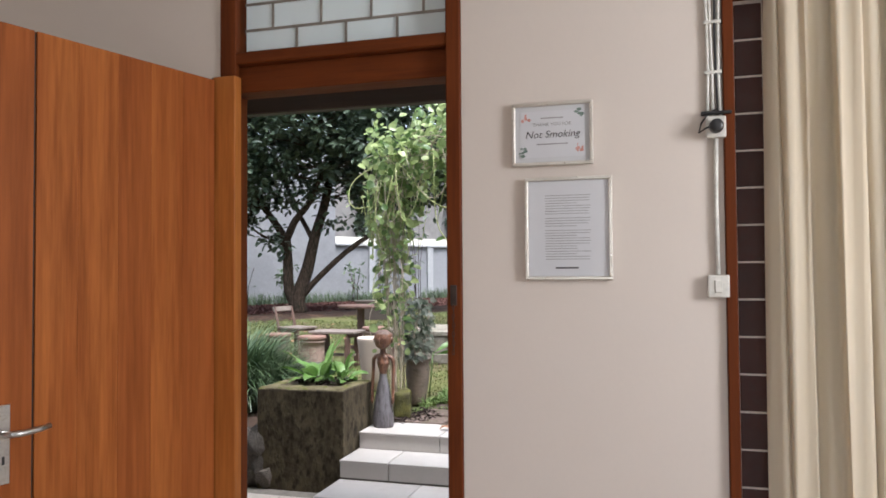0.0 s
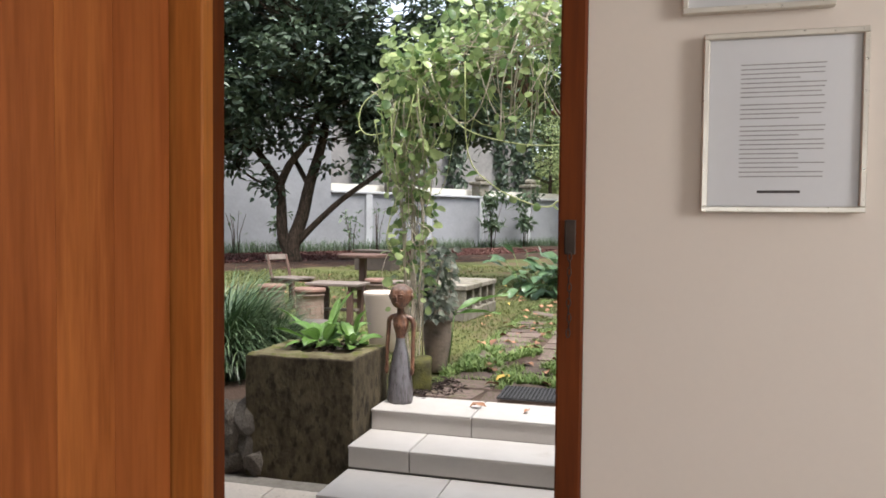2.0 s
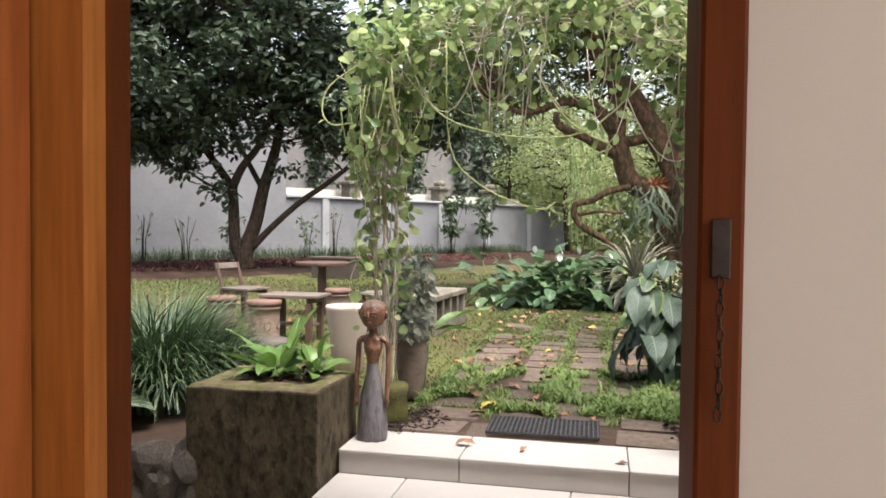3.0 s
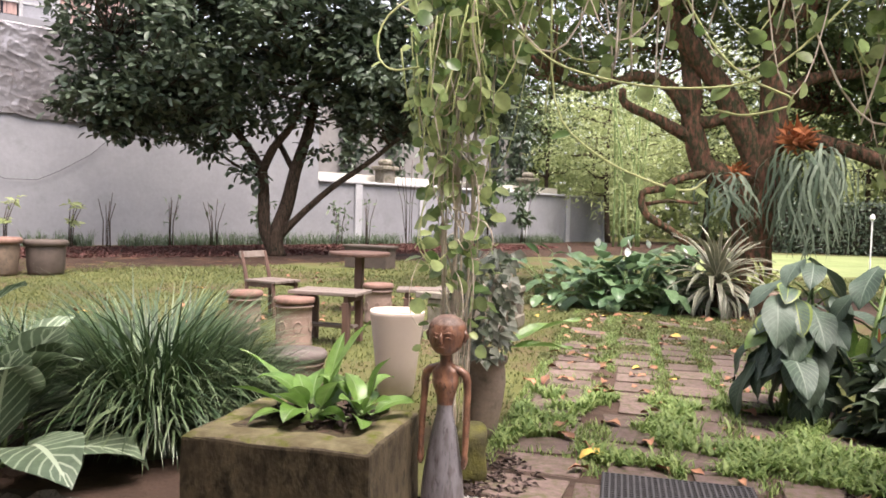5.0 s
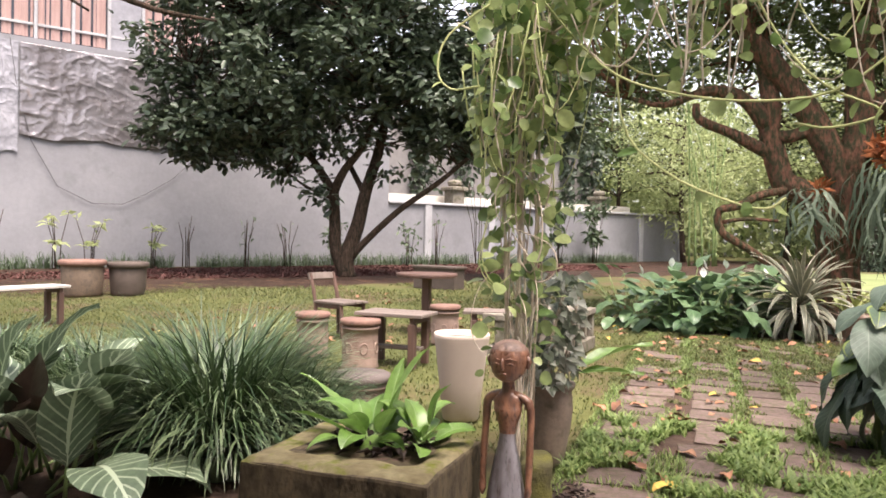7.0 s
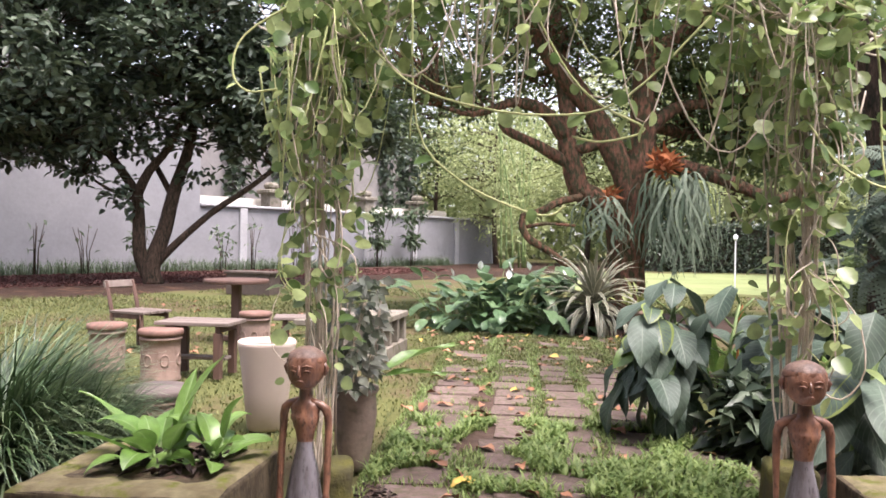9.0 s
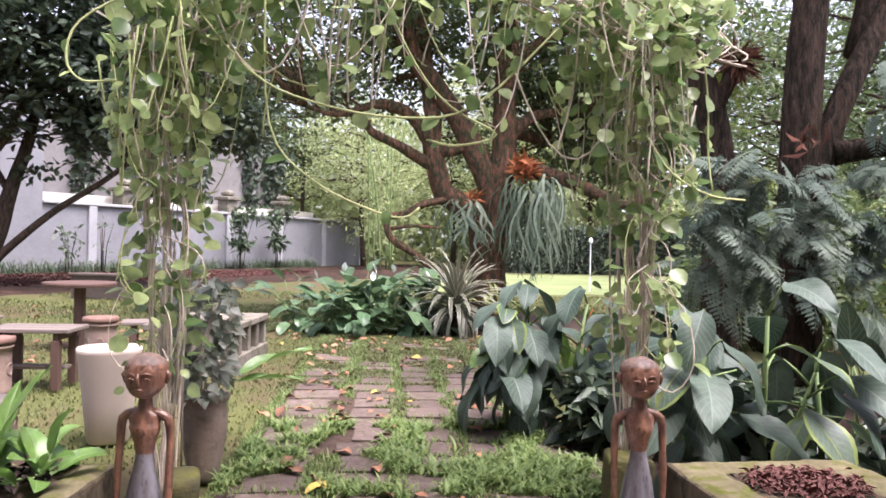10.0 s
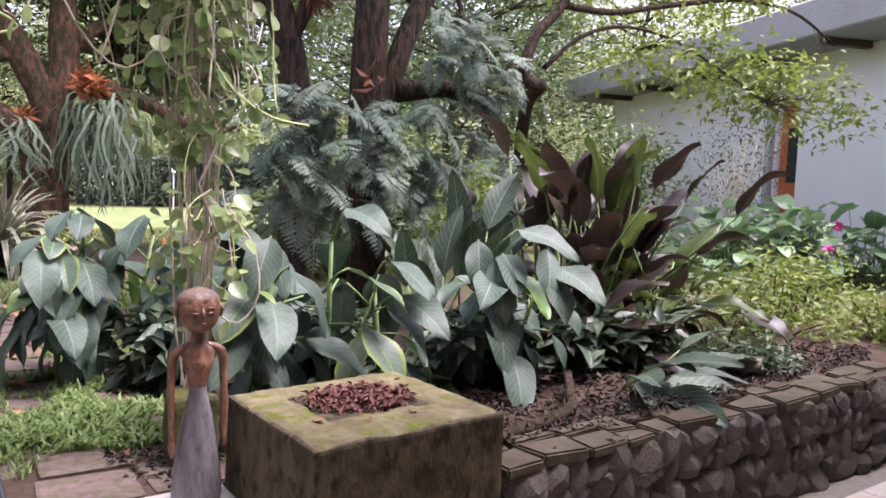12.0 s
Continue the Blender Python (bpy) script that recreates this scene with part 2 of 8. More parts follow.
bark_red = surface("reddish_bark", (0.11, 0.055, 0.037), (0.25, 0.125, 0.08), 6, 0.95, c3=(0.055, 0.058, 0.03), c3_at=(0.42, 0.58), fine=22, bump=1.0, stretch=(2, 2, 0.8), bump_scale=9, bump_dist=0.07)
stem_dry = surface("dry_vine_stem", (0.42, 0.34, 0.26), (0.62, 0.54, 0.44), 10, 0.85, fine=60, bump=0.2)
stem_green = surface("green_vine_stem", (0.32, 0.36, 0.14), (0.46, 0.48, 0.22), 10, 0.7, fine=60, bump=0.1)
stalk = surface("leaf_stalk", (0.12, 0.2, 0.06), (0.2, 0.27, 0.1), 10, 0.6, fine=60, bump=0.1)
steel = surface("brushed_steel", (0.55, 0.54, 0.52), (0.63, 0.62, 0.6), 12, 0.32, fine=120, bump=0.03, grain=0.15, metal=1.0, stretch=(1, 1, 8))
silver = surface("silver_frame", (0.62, 0.58, 0.52), (0.7, 0.66, 0.6), 10, 0.35, fine=100, bump=0.03, grain=0.12, metal=0.85)
iron = surface("dark_iron", (0.04, 0.03, 0.025), (0.07, 0.05, 0.04), 20, 0.6, fine=90, bump=0.2, metal=0.6)
plastic_white = surface("ivory_plastic", (0.66, 0.64, 0.58), (0.72, 0.7, 0.64), 8, 0.4, fine=40, bump=0.0)
plastic_black = surface("black_plastic", (0.018, 0.018, 0.02), (0.03, 0.03, 0.03), 8, 0.4, fine=40, bump=0.0)
paper = surface("paper", (0.60, 0.60, 0.62), (0.63, 0.63, 0.65), 4, 0.55, fine=60, bump=0.0, grain=0.05)
paper_mount = surface("grey_mount", (0.56, 0.56, 0.57), (0.60, 0.6, 0.61), 4, 0.5, fine=60, bump=0.0, grain=0.05)
ink = surface("ink", (0.05, 0.045, 0.045), (0.08, 0.07, 0.07), 8, 0.8, fine=40, bump=0.0)
ink_pale = surface("pale_ink", (0.27, 0.26, 0.26), (0.33, 0.32, 0.32), 8, 0.8, fine=40, bump=0.0)
ink_rose = surface("rose_ink", (0.55, 0.24, 0.2), (0.62, 0.33, 0.28), 30, 0.8, fine=60, bump=0.0)
ink_leaf = surface("green_ink", (0.12, 0.17, 0.15), (0.2, 0.26, 0.22), 30, 0.8, fine=60, bump=0.0)
maroon_tile = surface("maroon_glazed_tile", (0.036, 0.009, 0.007), (0.055, 0.013, 0.010), 6, 0.6, fine=40, bump=0.06, vary=0.15)
white_joint = surface("white_joint", (0.6, 0.56, 0.52), (0.68, 0.63, 0.6), 30, 0.9, fine=80)
lead = surface("lead_came", (0.24, 0.215, 0.19), (0.32, 0.285, 0.25), 15, 0.55, fine=60, metal=0.4, bump=0.2)
orange_paint = surface("orange_paint", (0.42, 0.10, 0.03), (0.5, 0.13, 0.04), 5, 0.5, fine=40, bump=0.05)
dark_glass = surface("dark_pane", (0.02, 0.022, 0.03), (0.03, 0.033, 0.04), 3, 0.12, fine=20, bump=0.0)
roof_tile = surface("clay_roof", (0.20, 0.11, 0.085), (0.26, 0.15, 0.115), 3, 0.9, c3=(0.12, 0.1, 0.08), fine=20, bump=0.3)
tarp_mat = surface("silver_tarpaulin", (0.15, 0.135, 0.135), (0.27, 0.26, 0.27), 0.8, 0.26, c3=(0.24, 0.155, 0.105), c3_at=(0.6, 0.72), fine=2, bump=0.3, bump_scale=3.5, bump_dist=0.05, metal=0.4, space="World")
sheet_mat = surface("white_sheet", (0.23, 0.23, 0.25), (0.28, 0.28, 0.30), 1.0, 0.6, fine=6, bump=0.4, bump_scale=1.2, bump_dist=0.06, space="World")
drape_mat = surface("rose_drape", (0.30, 0.19, 0.17), (0.38, 0.26, 0.23), 3, 0.9, fine=30, bump=0.1, stretch=(6, 6, 0.4))
net_mat = surface("far_building", (0.17, 0.158, 0.15), (0.24, 0.225, 0.215), 0.4, 0.9, c3=(0.12, 0.115, 0.105), fine=4, bump=0.1, space="World")
fallen_mat = surface("dry_leaf", (0.22, 0.095, 0.05), (0.34, 0.17, 0.09), 25, 0.75, fine=70, bump=0.2, vary=0.4)
fallen_yellow = surface("yellow_leaf", (0.52, 0.33, 0.06), (0.6, 0.42, 0.1), 25, 0.7, fine=70, bump=0.2, vary=0.2)
flower_white = surface("white_flower", (0.72, 0.74, 0.66), (0.78, 0.8, 0.72), 10, 0.5, fine=40, bump=0.05)
flower_pink = surface("pink_flower", (0.6, 0.06, 0.3), (0.7, 0.1, 0.4), 20, 0.6, fine=40, bump=0.1)
rust_frond = surface("rust_frond", (0.34, 0.10, 0.035), (0.45, 0.16, 0.055), 9, 0.85, fine=40, bump=0.2)
fur_fern = surface("dead_fern", (0.10, 0.035, 0.02), (0.16, 0.06, 0.03), 12, 0.95, fine=40, bump=0.5)

# dry, porous or oiled surfaces hardly shine
for _m in (teak, teak_stave, teak_light, teak_dark, teak_dark_x, soil, soil_far, lawn_soil, sunny_lawn, mulch_mat, paver_mat, concrete_moss, concrete_top, concrete_old, stone_mat, cap_mat, mortar, bark_main, bark_red, plaster_grey, moss):
    for _nd in _m.node_tree.nodes:
        if _nd.type == "BSDF_PRINCIPLED":
            _nd.inputs["Specular IOR Level"].default_value = 0.12

curtain_mat, _nt, _b, _o = nodes_of("curtain_cloth")
_noise = _nt.nodes.new("ShaderNodeTexNoise")
_noise.inputs["Scale"].default_value = 2.0
_map = _nt.nodes.new("ShaderNodeMapping")
_map.inputs["Scale"].default_value = (8, 8, 0.5)
_tc = _nt.nodes.new("ShaderNodeTexCoord")
_mx = _nt.nodes.new("ShaderNodeMix")
_mx.data_type = "RGBA"
_mx.inputs[6].default_value, _mx.inputs[7].default_value = (0.84, 0.74, 0.58, 1), (0.90, 0.83, 0.70, 1)
_tl = _nt.nodes.new("ShaderNodeBsdfTranslucent")
_ms = _nt.nodes.new("ShaderNodeMixShader")
_ms.inputs[0].default_value = 0.55
for _a, _c in ((_tc.outputs["Object"], _map.inputs[0]), (_map.outputs[0], _noise.inputs["Vector"]), (_noise.outputs["Fac"], _mx.inputs[0]), (_mx.outputs[2], _b.inputs["Base Color"]), (_mx.outputs[2], _tl.inputs["Color"]),
               (_b.outputs[0], _ms.inputs[1]), (_tl.outputs[0], _ms.inputs[2]), (_ms.outputs[0], _o.inputs["Surface"])):
    _nt.links.new(_a, _c)
_b.inputs["Roughness"].default_value = 0.9

clear_glass, _nt, _b, _o = nodes_of("clear_glass")
_b.inputs["Transmission Weight"].default_value, _b.inputs["Roughness"].default_value, _b.inputs["IOR"].default_value = 1.0, 0.02, 1.45
_b.inputs["Base Color"].default_value = (0.97, 0.98, 0.98, 1)
frosted, _nt, _b, _o = nodes_of("frosted_glass")
_b.inputs["Transmission Weight"].default_value, _b.inputs["Roughness"].default_value, _b.inputs["IOR"].default_value = 0.35, 0.5, 1.3
_b.inputs["Base Color"].default_value = (0.86, 0.93, 0.94, 1)

statue_mat = surface("carved_red_wood", (0.085, 0.038, 0.024), (0.23, 0.108, 0.062), 26, 0.42, c3=(0.042, 0.024, 0.018), c3_at=(0.54, 0.68), fine=70, bump=0.5, bump_scale=60, stretch=(1.4, 1.4, 0.7), bump_dist=0.004, rough_var=0.25)
statue_skirt = surface("carved_grey_skirt", (0.085, 0.074, 0.074), (0.20, 0.19, 0.205), 13, 0.40, c3=(0.055, 0.038, 0.032), c3_at=(0.52, 0.68), fine=60, bump=0.35, bump_scale=60, stretch=(1.6, 1.6, 0.35), bump_dist=0.004, rough_var=0.25, grain=0.4)
statue_hair = surface("carved_dark_hair", (0.07, 0.042, 0.032), (0.185, 0.12, 0.09), 40, 0.6, c3=(0.09, 0.045, 0.03), c3_at=(0.52, 0.68), fine=90, bump=0.6, bump_scale=90, bump_dist=0.004)

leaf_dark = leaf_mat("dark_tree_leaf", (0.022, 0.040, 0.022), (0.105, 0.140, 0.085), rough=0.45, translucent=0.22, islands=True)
leaf_mid = leaf_mat("mid_tree_leaf", (0.06, 0.095, 0.035), (0.14, 0.19, 0.07), rough=0.45, translucent=0.4, islands=True)
leaf_lime = leaf_mat("lime_tree_leaf", (0.28, 0.33, 0.14), (0.46, 0.52, 0.25), rough=0.6, translucent=0.5, islands=True)
leaf_yellowgreen = leaf_mat("yellow_green_leaf", (0.11, 0.17, 0.03), (0.22, 0.26, 0.05), rough=0.55, translucent=0.4, islands=True)
leaf_vine = leaf_mat("vine_leaf", (0.11, 0.19, 0.06), (0.50, 0.58, 0.26), rough=0.28, translucent=0.5, islands=True)
leaf_variegated = leaf_mat("variegated_leaf", (0.07, 0.10, 0.05), (0.46, 0.47, 0.40), rough=0.5, translucent=0.2, islands=True)
leaf_fern_one = leaf_mat("blue_green_fern", (0.075, 0.115, 0.08), (0.27, 0.33, 0.24), rough=0.6, translucent=0.3)
leaf_fern_lime = leaf_mat("lime_fern_leaf", (0.16, 0.22, 0.03), (0.25, 0.30, 0.05), rough=0.55, translucent=0.4, islands=True)
leaf_fern_pale = leaf_mat("pale_yellow_green_leaf", (0.24, 0.29, 0.09), (0.38, 0.41, 0.16), rough=0.5, translucent=0.35)
leaf_stag_one = leaf_mat("staghorn_frond", (0.075, 0.115, 0.065), (0.23, 0.28, 0.19), rough=0.6, translucent=0.2)
grass_mat = leaf_mat("grass_blade", (0.12, 0.20, 0.05), (0.28, 0.36, 0.12), rough=0.6, translucent=0.35, islands=True)
lawn_mat = leaf_mat("lawn_blade", (0.07, 0.095, 0.028), (0.17, 0.175, 0.055), rough=0.7, translucent=0.25, islands=True)
# one blade in two tones: inner shade and outer highlights painted into the colour
lilyturf_shaded = leaf_mat("lily_turf_shaded_blade", (0.012, 0.034, 0.012), (0.06, 0.108, 0.036), rough=0.55, translucent=0.15, islands=True)
lilyturf_lit = leaf_mat("lily_turf_lit_blade", (0.018, 0.05, 0.018), (0.19, 0.25, 0.13), rough=0.4, translucent=0.15, islands=True)
ivy_mat = leaf_mat("shrub_leaf", (0.05, 0.085, 0.04), (0.11, 0.15, 0.08), rough=0.5, translucent=0.25, islands=True)
leaf_big = leaf_mat("large_dark_leaf", (0.022, 0.048, 0.027), (0.080, 0.115, 0.082), vein=(0.125, 0.165, 0.12), rough=0.6, translucent=0.12, veins=11, vein_w=0.07, midrib=0.022)
leaf_big_lime = leaf_mat("large_lime_leaf", (0.10, 0.19, 0.04), (0.16, 0.27, 0.06), vein=(0.2, 0.3, 0.1), rough=0.4, translucent=0.3, veins=12, midrib=0.02)
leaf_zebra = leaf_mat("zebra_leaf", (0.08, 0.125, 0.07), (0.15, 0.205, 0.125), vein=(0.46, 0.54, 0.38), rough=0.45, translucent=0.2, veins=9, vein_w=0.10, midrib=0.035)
# zebra leaf darkened in colour for the shadow of the plants above it
leaf_zebra_shaded = leaf_mat("shaded_zebra_leaf", (0.028, 0.050, 0.028), (0.062, 0.09, 0.052), vein=(0.15, 0.20, 0.125), rough=0.55, translucent=0.18, veins=10, vein_w=0.07, midrib=0.025)
leaf_purple = leaf_mat("purple_underside_leaf", (0.020, 0.011, 0.010), (0.042, 0.026, 0.018), vein=(0.045, 0.03, 0.02), rough=0.45, translucent=0.25, veins=11)
leaf_nest = leaf_mat("bright_broad_leaf", (0.11, 0.22, 0.04), (0.17, 0.29, 0.07), vein=(0.22, 0.33, 0.12), rough=0.36, translucent=0.3, veins=14, vein_w=0.04, midrib=0.03)
leaf_lily = leaf_mat("peace_lily_leaf", (0.06, 0.12, 0.052), (0.14, 0.22, 0.105), vein=(0.12, 0.2, 0.09), rough=0.36, translucent=0.2, veins=12)
leaf_olive = leaf_mat("olive_broad_leaf", (0.045, 0.07, 0.015), (0.10, 0.135, 0.028), vein=(0.13, 0.16, 0.05), rough=0.42, translucent=0.3, veins=12, midrib=0.03)
leaf_border = leaf_mat("border_leaf", (0.10, 0.19, 0.08), (0.22, 0.33, 0.17), vein=(0.2, 0.3, 0.15), rough=0.4, translucent=0.3, veins=10)
leaf_edged = leaf_mat("yellow_edged_leaf", (0.05, 0.085, 0.06), (0.10, 0.14, 0.10), vein=(0.17, 0.22, 0.05), rough=0.5, translucent=0.15, veins=11, vein_w=0.06, edge=0.40, midrib=0.02)
leaf_agave = leaf_mat("striped_agave_leaf", (0.115, 0.125, 0.08), (0.18, 0.18, 0.125), vein=(0.40, 0.37, 0.28), rough=0.5, translucent=0.1, veins=0.01, vein_w=0.0, edge=0.40, midrib=0.0)

# ---- building helpers ----
rng = np.random.default_rng(7)


def mesh_from(name, verts, faces, material, uvs=None, smooth=True):
    me = bpy.data.meshes.new(name)
    me.from_pydata([tuple(v) for v in verts] if not isinstance(verts, np.ndarray) else verts.tolist(), [], faces if isinstance(faces, list) else faces.tolist())
    if material:
        me.materials.append(material)
    if uvs is not None:
        layer = me.uv_layers.new(name="UVMap")
        idx = np.empty(len(me.loops), dtype=np.int32)
        me.loops.foreach_get("vertex_index", idx)
        layer.data.foreach_set("uv", np.asarray(uvs, dtype=np.float32)[idx].ravel())
    me.polygons.foreach_set("use_smooth", np.full(len(me.polygons), smooth))
    me.update()
    return me


def part_mesh(name, me, parent=None, m=None, label=""):
    ob = new(name, me)
    if parent:
        ob.parent = parent
    if m is not None:
        ob.matrix_basis = m
    if label:
        ob["label"] = label
    return ob


def bm_mesh(name, bm, material, smooth=False):
    me = bpy.data.meshes.new(name)
    bmesh.ops.recalc_face_normals(bm, faces=bm.faces)
    bm.to_mesh(me)
    bm.free()
    for mm in (material if isinstance(material, (list, tuple)) else [material]):
        me.materials.append(mm)
    me.polygons.foreach_set("use_smooth", np.full(len(me.polygons), smooth))
    return me


def part(name, bm, material, parent=None, label="", smooth=False):
    """Links a bmesh as one mesh object under a thing or a part."""
    return part_mesh(name, bm_mesh(name, bm, material, smooth), parent, None, label)


def box(lo, hi, bevel=0.0, bm=None, segments=1):
    bm = bm or bmesh.new()
    r = bmesh.ops.create_cube(bm, size=1.0)
    vs = r["verts"]
    for v in vs:
        v.co = Vector([lo[i] + (v.co[i] + 0.5) * (hi[i] - lo[i]) for i in range(3)])
    if bevel:
        es = list({e for v in vs for e in v.link_edges})
        bmesh.ops.bevel(bm, geom=es, offset=bevel, segments=segments, affect="EDGES", profile=0.6)
    return bm


def lathe(profile, n=24, wobble=0.0, bm=None, at=(0, 0, 0), square=0.0):
    """A turned body from (radius, height) pairs; square > 0 flattens it towards a rounded box."""
    bm = bm or bmesh.new()
    rings = []
    for r, z in profile:
        ring = []
        for i in range(n):
            a = 2 * math.pi * i / n
            k = 1.0
            if square:
                p = 2 + 6 * square
                k = (abs(math.cos(a)) ** p + abs(math.sin(a)) ** p) ** (-1 / p)
            w = 1 + wobble * noise.noise(Vector((3 * math.cos(a), 3 * math.sin(a), z * 5)))
            ring.append(bm.verts.new((at[0] + r * k * w * math.cos(a), at[1] + r * k * w * math.sin(a), at[2] + z)))
        rings.append(ring)
    for a, b in zip(rings, rings[1:]):
        for i in range(n):
            bm.faces.new((a[i], a[(i + 1) % n], b[(i + 1) % n], b[i]))
    bm.faces.new(rings[0][::-1])
    bm.faces.new(rings[-1])
    return bm


class Geo:
    """Vertices and faces gathered for one mesh."""

    def __init__(self):
        self.v, self.f = [], []

    def tube(self, pts, radii, sides=7):
        pts = [Vector(p) for p in pts]
        if isinstance(radii, (int, float)):
            radii = [radii] * len(pts)
        radii = [float(r) for r in radii]
        base = len(self.v)
        ref = Vector((0.31, 0.87, 0.39)).normalized()
        for i, p in enumerate(pts):
            d = (pts[min(i + 1, len(pts) - 1)] - pts[max(i - 1, 0)]).normalized()
            u = d.cross(ref)
            u = u.normalized() if u.length > 1e-4 else Vector((1, 0, 0))
            w = d.cross(u)
            for k in range(sides):
                a = 2 * math.pi * k / sides
                q = p + radii[i] * (math.cos(a) * u + math.sin(a) * w)
                self.v.append((q.x, q.y, q.z))
        for i in range(len(pts) - 1):
            for k in range(sides):
                a, b = base + i * sides + k, base + i * sides + (k + 1) % sides
                self.f.append((a, b, b + sides, a + sides))
        self.f.append(tuple(base + k for k in range(sides))[::-1])
        self.f.append(tuple(base + (len(pts) - 1) * sides + k for k in range(sides)))

    def loft(self, sections, sides=14):
        """Sections (x, y, z, rx, ry) stacked upward."""
        base = len(self.v)
        for x, y, z, rx, ry in sections:
            for k in range(sides):
                a = 2 * math.pi * k / sides
                self.v.append((x + rx * math.cos(a), y + ry * math.sin(a), z))
        for i in range(len(sections) - 1):
            for k in range(sides):
                a, b = base + i * sides + k, base + i * sides + (k + 1) % sides
                self.f.append((a, b, b + sides, a + sides))
        self.f.append(tuple(base + k for k in range(sides))[::-1])
        self.f.append(tuple(base + (len(sections) - 1) * sides + k for k in range(sides)))

    def mesh(self, name, material, smooth=True):
        return mesh_from(name, self.v, self.f, material, smooth=smooth)


def unit(a):
    return a / np.maximum(np.linalg.norm(a, axis=-1, keepdims=True), 1e-9)


def leaf_cloud(pos, along, up, length, width, fold=0.25, droop=0.15, rounded=False):
    """Many small folded leaves as one array of vertices and faces: each starts at pos, points along, faces up."""
    n = len(pos)
    length = np.broadcast_to(np.asarray(length, float), (n,))[:, None]
    width = np.broadcast_to(np.asarray(width, float), (n,))[:, None]
    along = unit(along)
    side = unit(np.cross(along, up))
    nor = np.cross(side, along)
    if rounded:
        spec = [(0, 0, 0), (0.1, 0.28, 0.8), (0.35, 0.48, 1), (0.65, 0.47, 1), (0.9, 0.25, 0.7), (1, 0, 0.2), (0.9, -0.25, 0.7), (0.65, -0.47, 1), (0.35, -0.48, 1), (0.1, -0.28, 0.8), (0.5, 0, 0)]
        faces = [(i, (i + 1) % 10, 10) for i in range(10)]
    else:
        spec = [(0, 0, 0), (0.42, 0.5, 1), (1, 0, 0), (0.42, -0.5, 1), (0.5, 0, 0)]
        faces = [(0, 1, 4), (1, 2, 4), (2, 3, 4), (3, 0, 4)]
    vs = []
    for a, s, h in spec:
        vs.append(pos + along * length * a + side * width * s + nor * (width * fold * h * abs(s) * 2 - length * droop * a * a))
    v = np.stack(vs, 1).reshape(-1, 3)
    k = len(spec)
    f = (np.arange(n)[:, None, None] * k + np.array(faces)[None]).reshape(-1, 3)
    return v, f


def cloud_object(name, arrays, material, parent=None, label="", stuff=True):
    v0, fs, vs = 0, [], []
    for v, f in arrays:
        vs.append(v)
        fs.append(f + v0)
        v0 += len(v)
    ob = part_mesh(name, mesh_from(name, np.concatenate(vs), np.concatenate(fs), material, smooth=True), parent, None, label)
    if stuff:
        ob["kind"] = "stuff"
    return ob


def blades(pos, lean, height, width, segs=3, curve=0.6):
    """Grass-like blades: narrow strips that rise at pos and bend over towards lean."""
    n = len(pos)
    lean = unit(np.column_stack([lean[:, 0], lean[:, 1], np.zeros(n)]))
    side = np.column_stack([-lean[:, 1], lean[:, 0], np.zeros(n)])
    height, width = np.broadcast_to(height, (n,))[:, None], np.broadcast_to(width, (n,))[:, None]
    c = np.broadcast_to(np.asarray(curve, float), (n,))[:, None]
    vs = []
    for i in range(segs + 1):
        s = i / segs
        a = c * s * 1.9
        out = height * np.where(c > 1e-3, (1 - np.cos(a)) / np.maximum(1.9 * c, 1e-3), 0)
        up = height * np.where(c > 1e-3, np.sin(a) / np.maximum(1.9 * c, 1e-3), s)
        mid = pos + lean * out + np.array([0, 0, 1.0]) * up
        w = width * (1 - s) ** 0.6 * 0.5 if i < segs else width * 0.02
        vs += [mid - side * w, mid + side * w]
    v = np.stack(vs, 1).reshape(-1, 3)
    k = 2 * (segs + 1)
    faces = np.array([(2 * i, 2 * i + 1, 2 * i + 3, 2 * i + 2) for i in range(segs)])
    f = (np.arange(n)[:, None, None] * k + faces[None]).reshape(-1, 4)
    return v, f


def broad_leaf(name, length, width, material, droop=0.5, fold=0.25, wave=0.03, rise=0.2, tip=0.9, nu=4, nv=8, shape=0.85, seed=0):
    """One large leaf blade, from its base at the origin along +x, folded on its midrib and bending down towards the tip."""
    r = random.Random(seed)
    ph = r.uniform(0, 6)
    verts, uvs, faces = [], [], []
    x = z = 0.0
    ang = rise
    for j in range(nv + 1):
        t = j / nv
        w = width * 0.5 * (math.sin(math.pi * min(1, t ** shape)) ** tip if 0 < t < 1 else 0.02)
        for i in range(nu + 1):
            u = i / nu * 2 - 1
            lift = abs(u) * w * fold + wave * length * math.sin(ph + 9 * t + (2 if u > 0 else 0)) * abs(u) ** 2
            verts.append((x - math.sin(ang) * lift, u * w, z + math.cos(ang) * lift))
            uvs.append((i / nu, t))
        x += math.cos(ang) * length / nv
        z += math.sin(ang) * length / nv
        ang -= droop * 2.0 / nv * (0.5 + t)
    k = nu + 1
    for j in range(nv):
        for i in range(nu):
            a = j * k + i
            faces.append((a, a + 1, a + k + 1, a + k))
    return mesh_from(name, verts, faces, material, uvs)


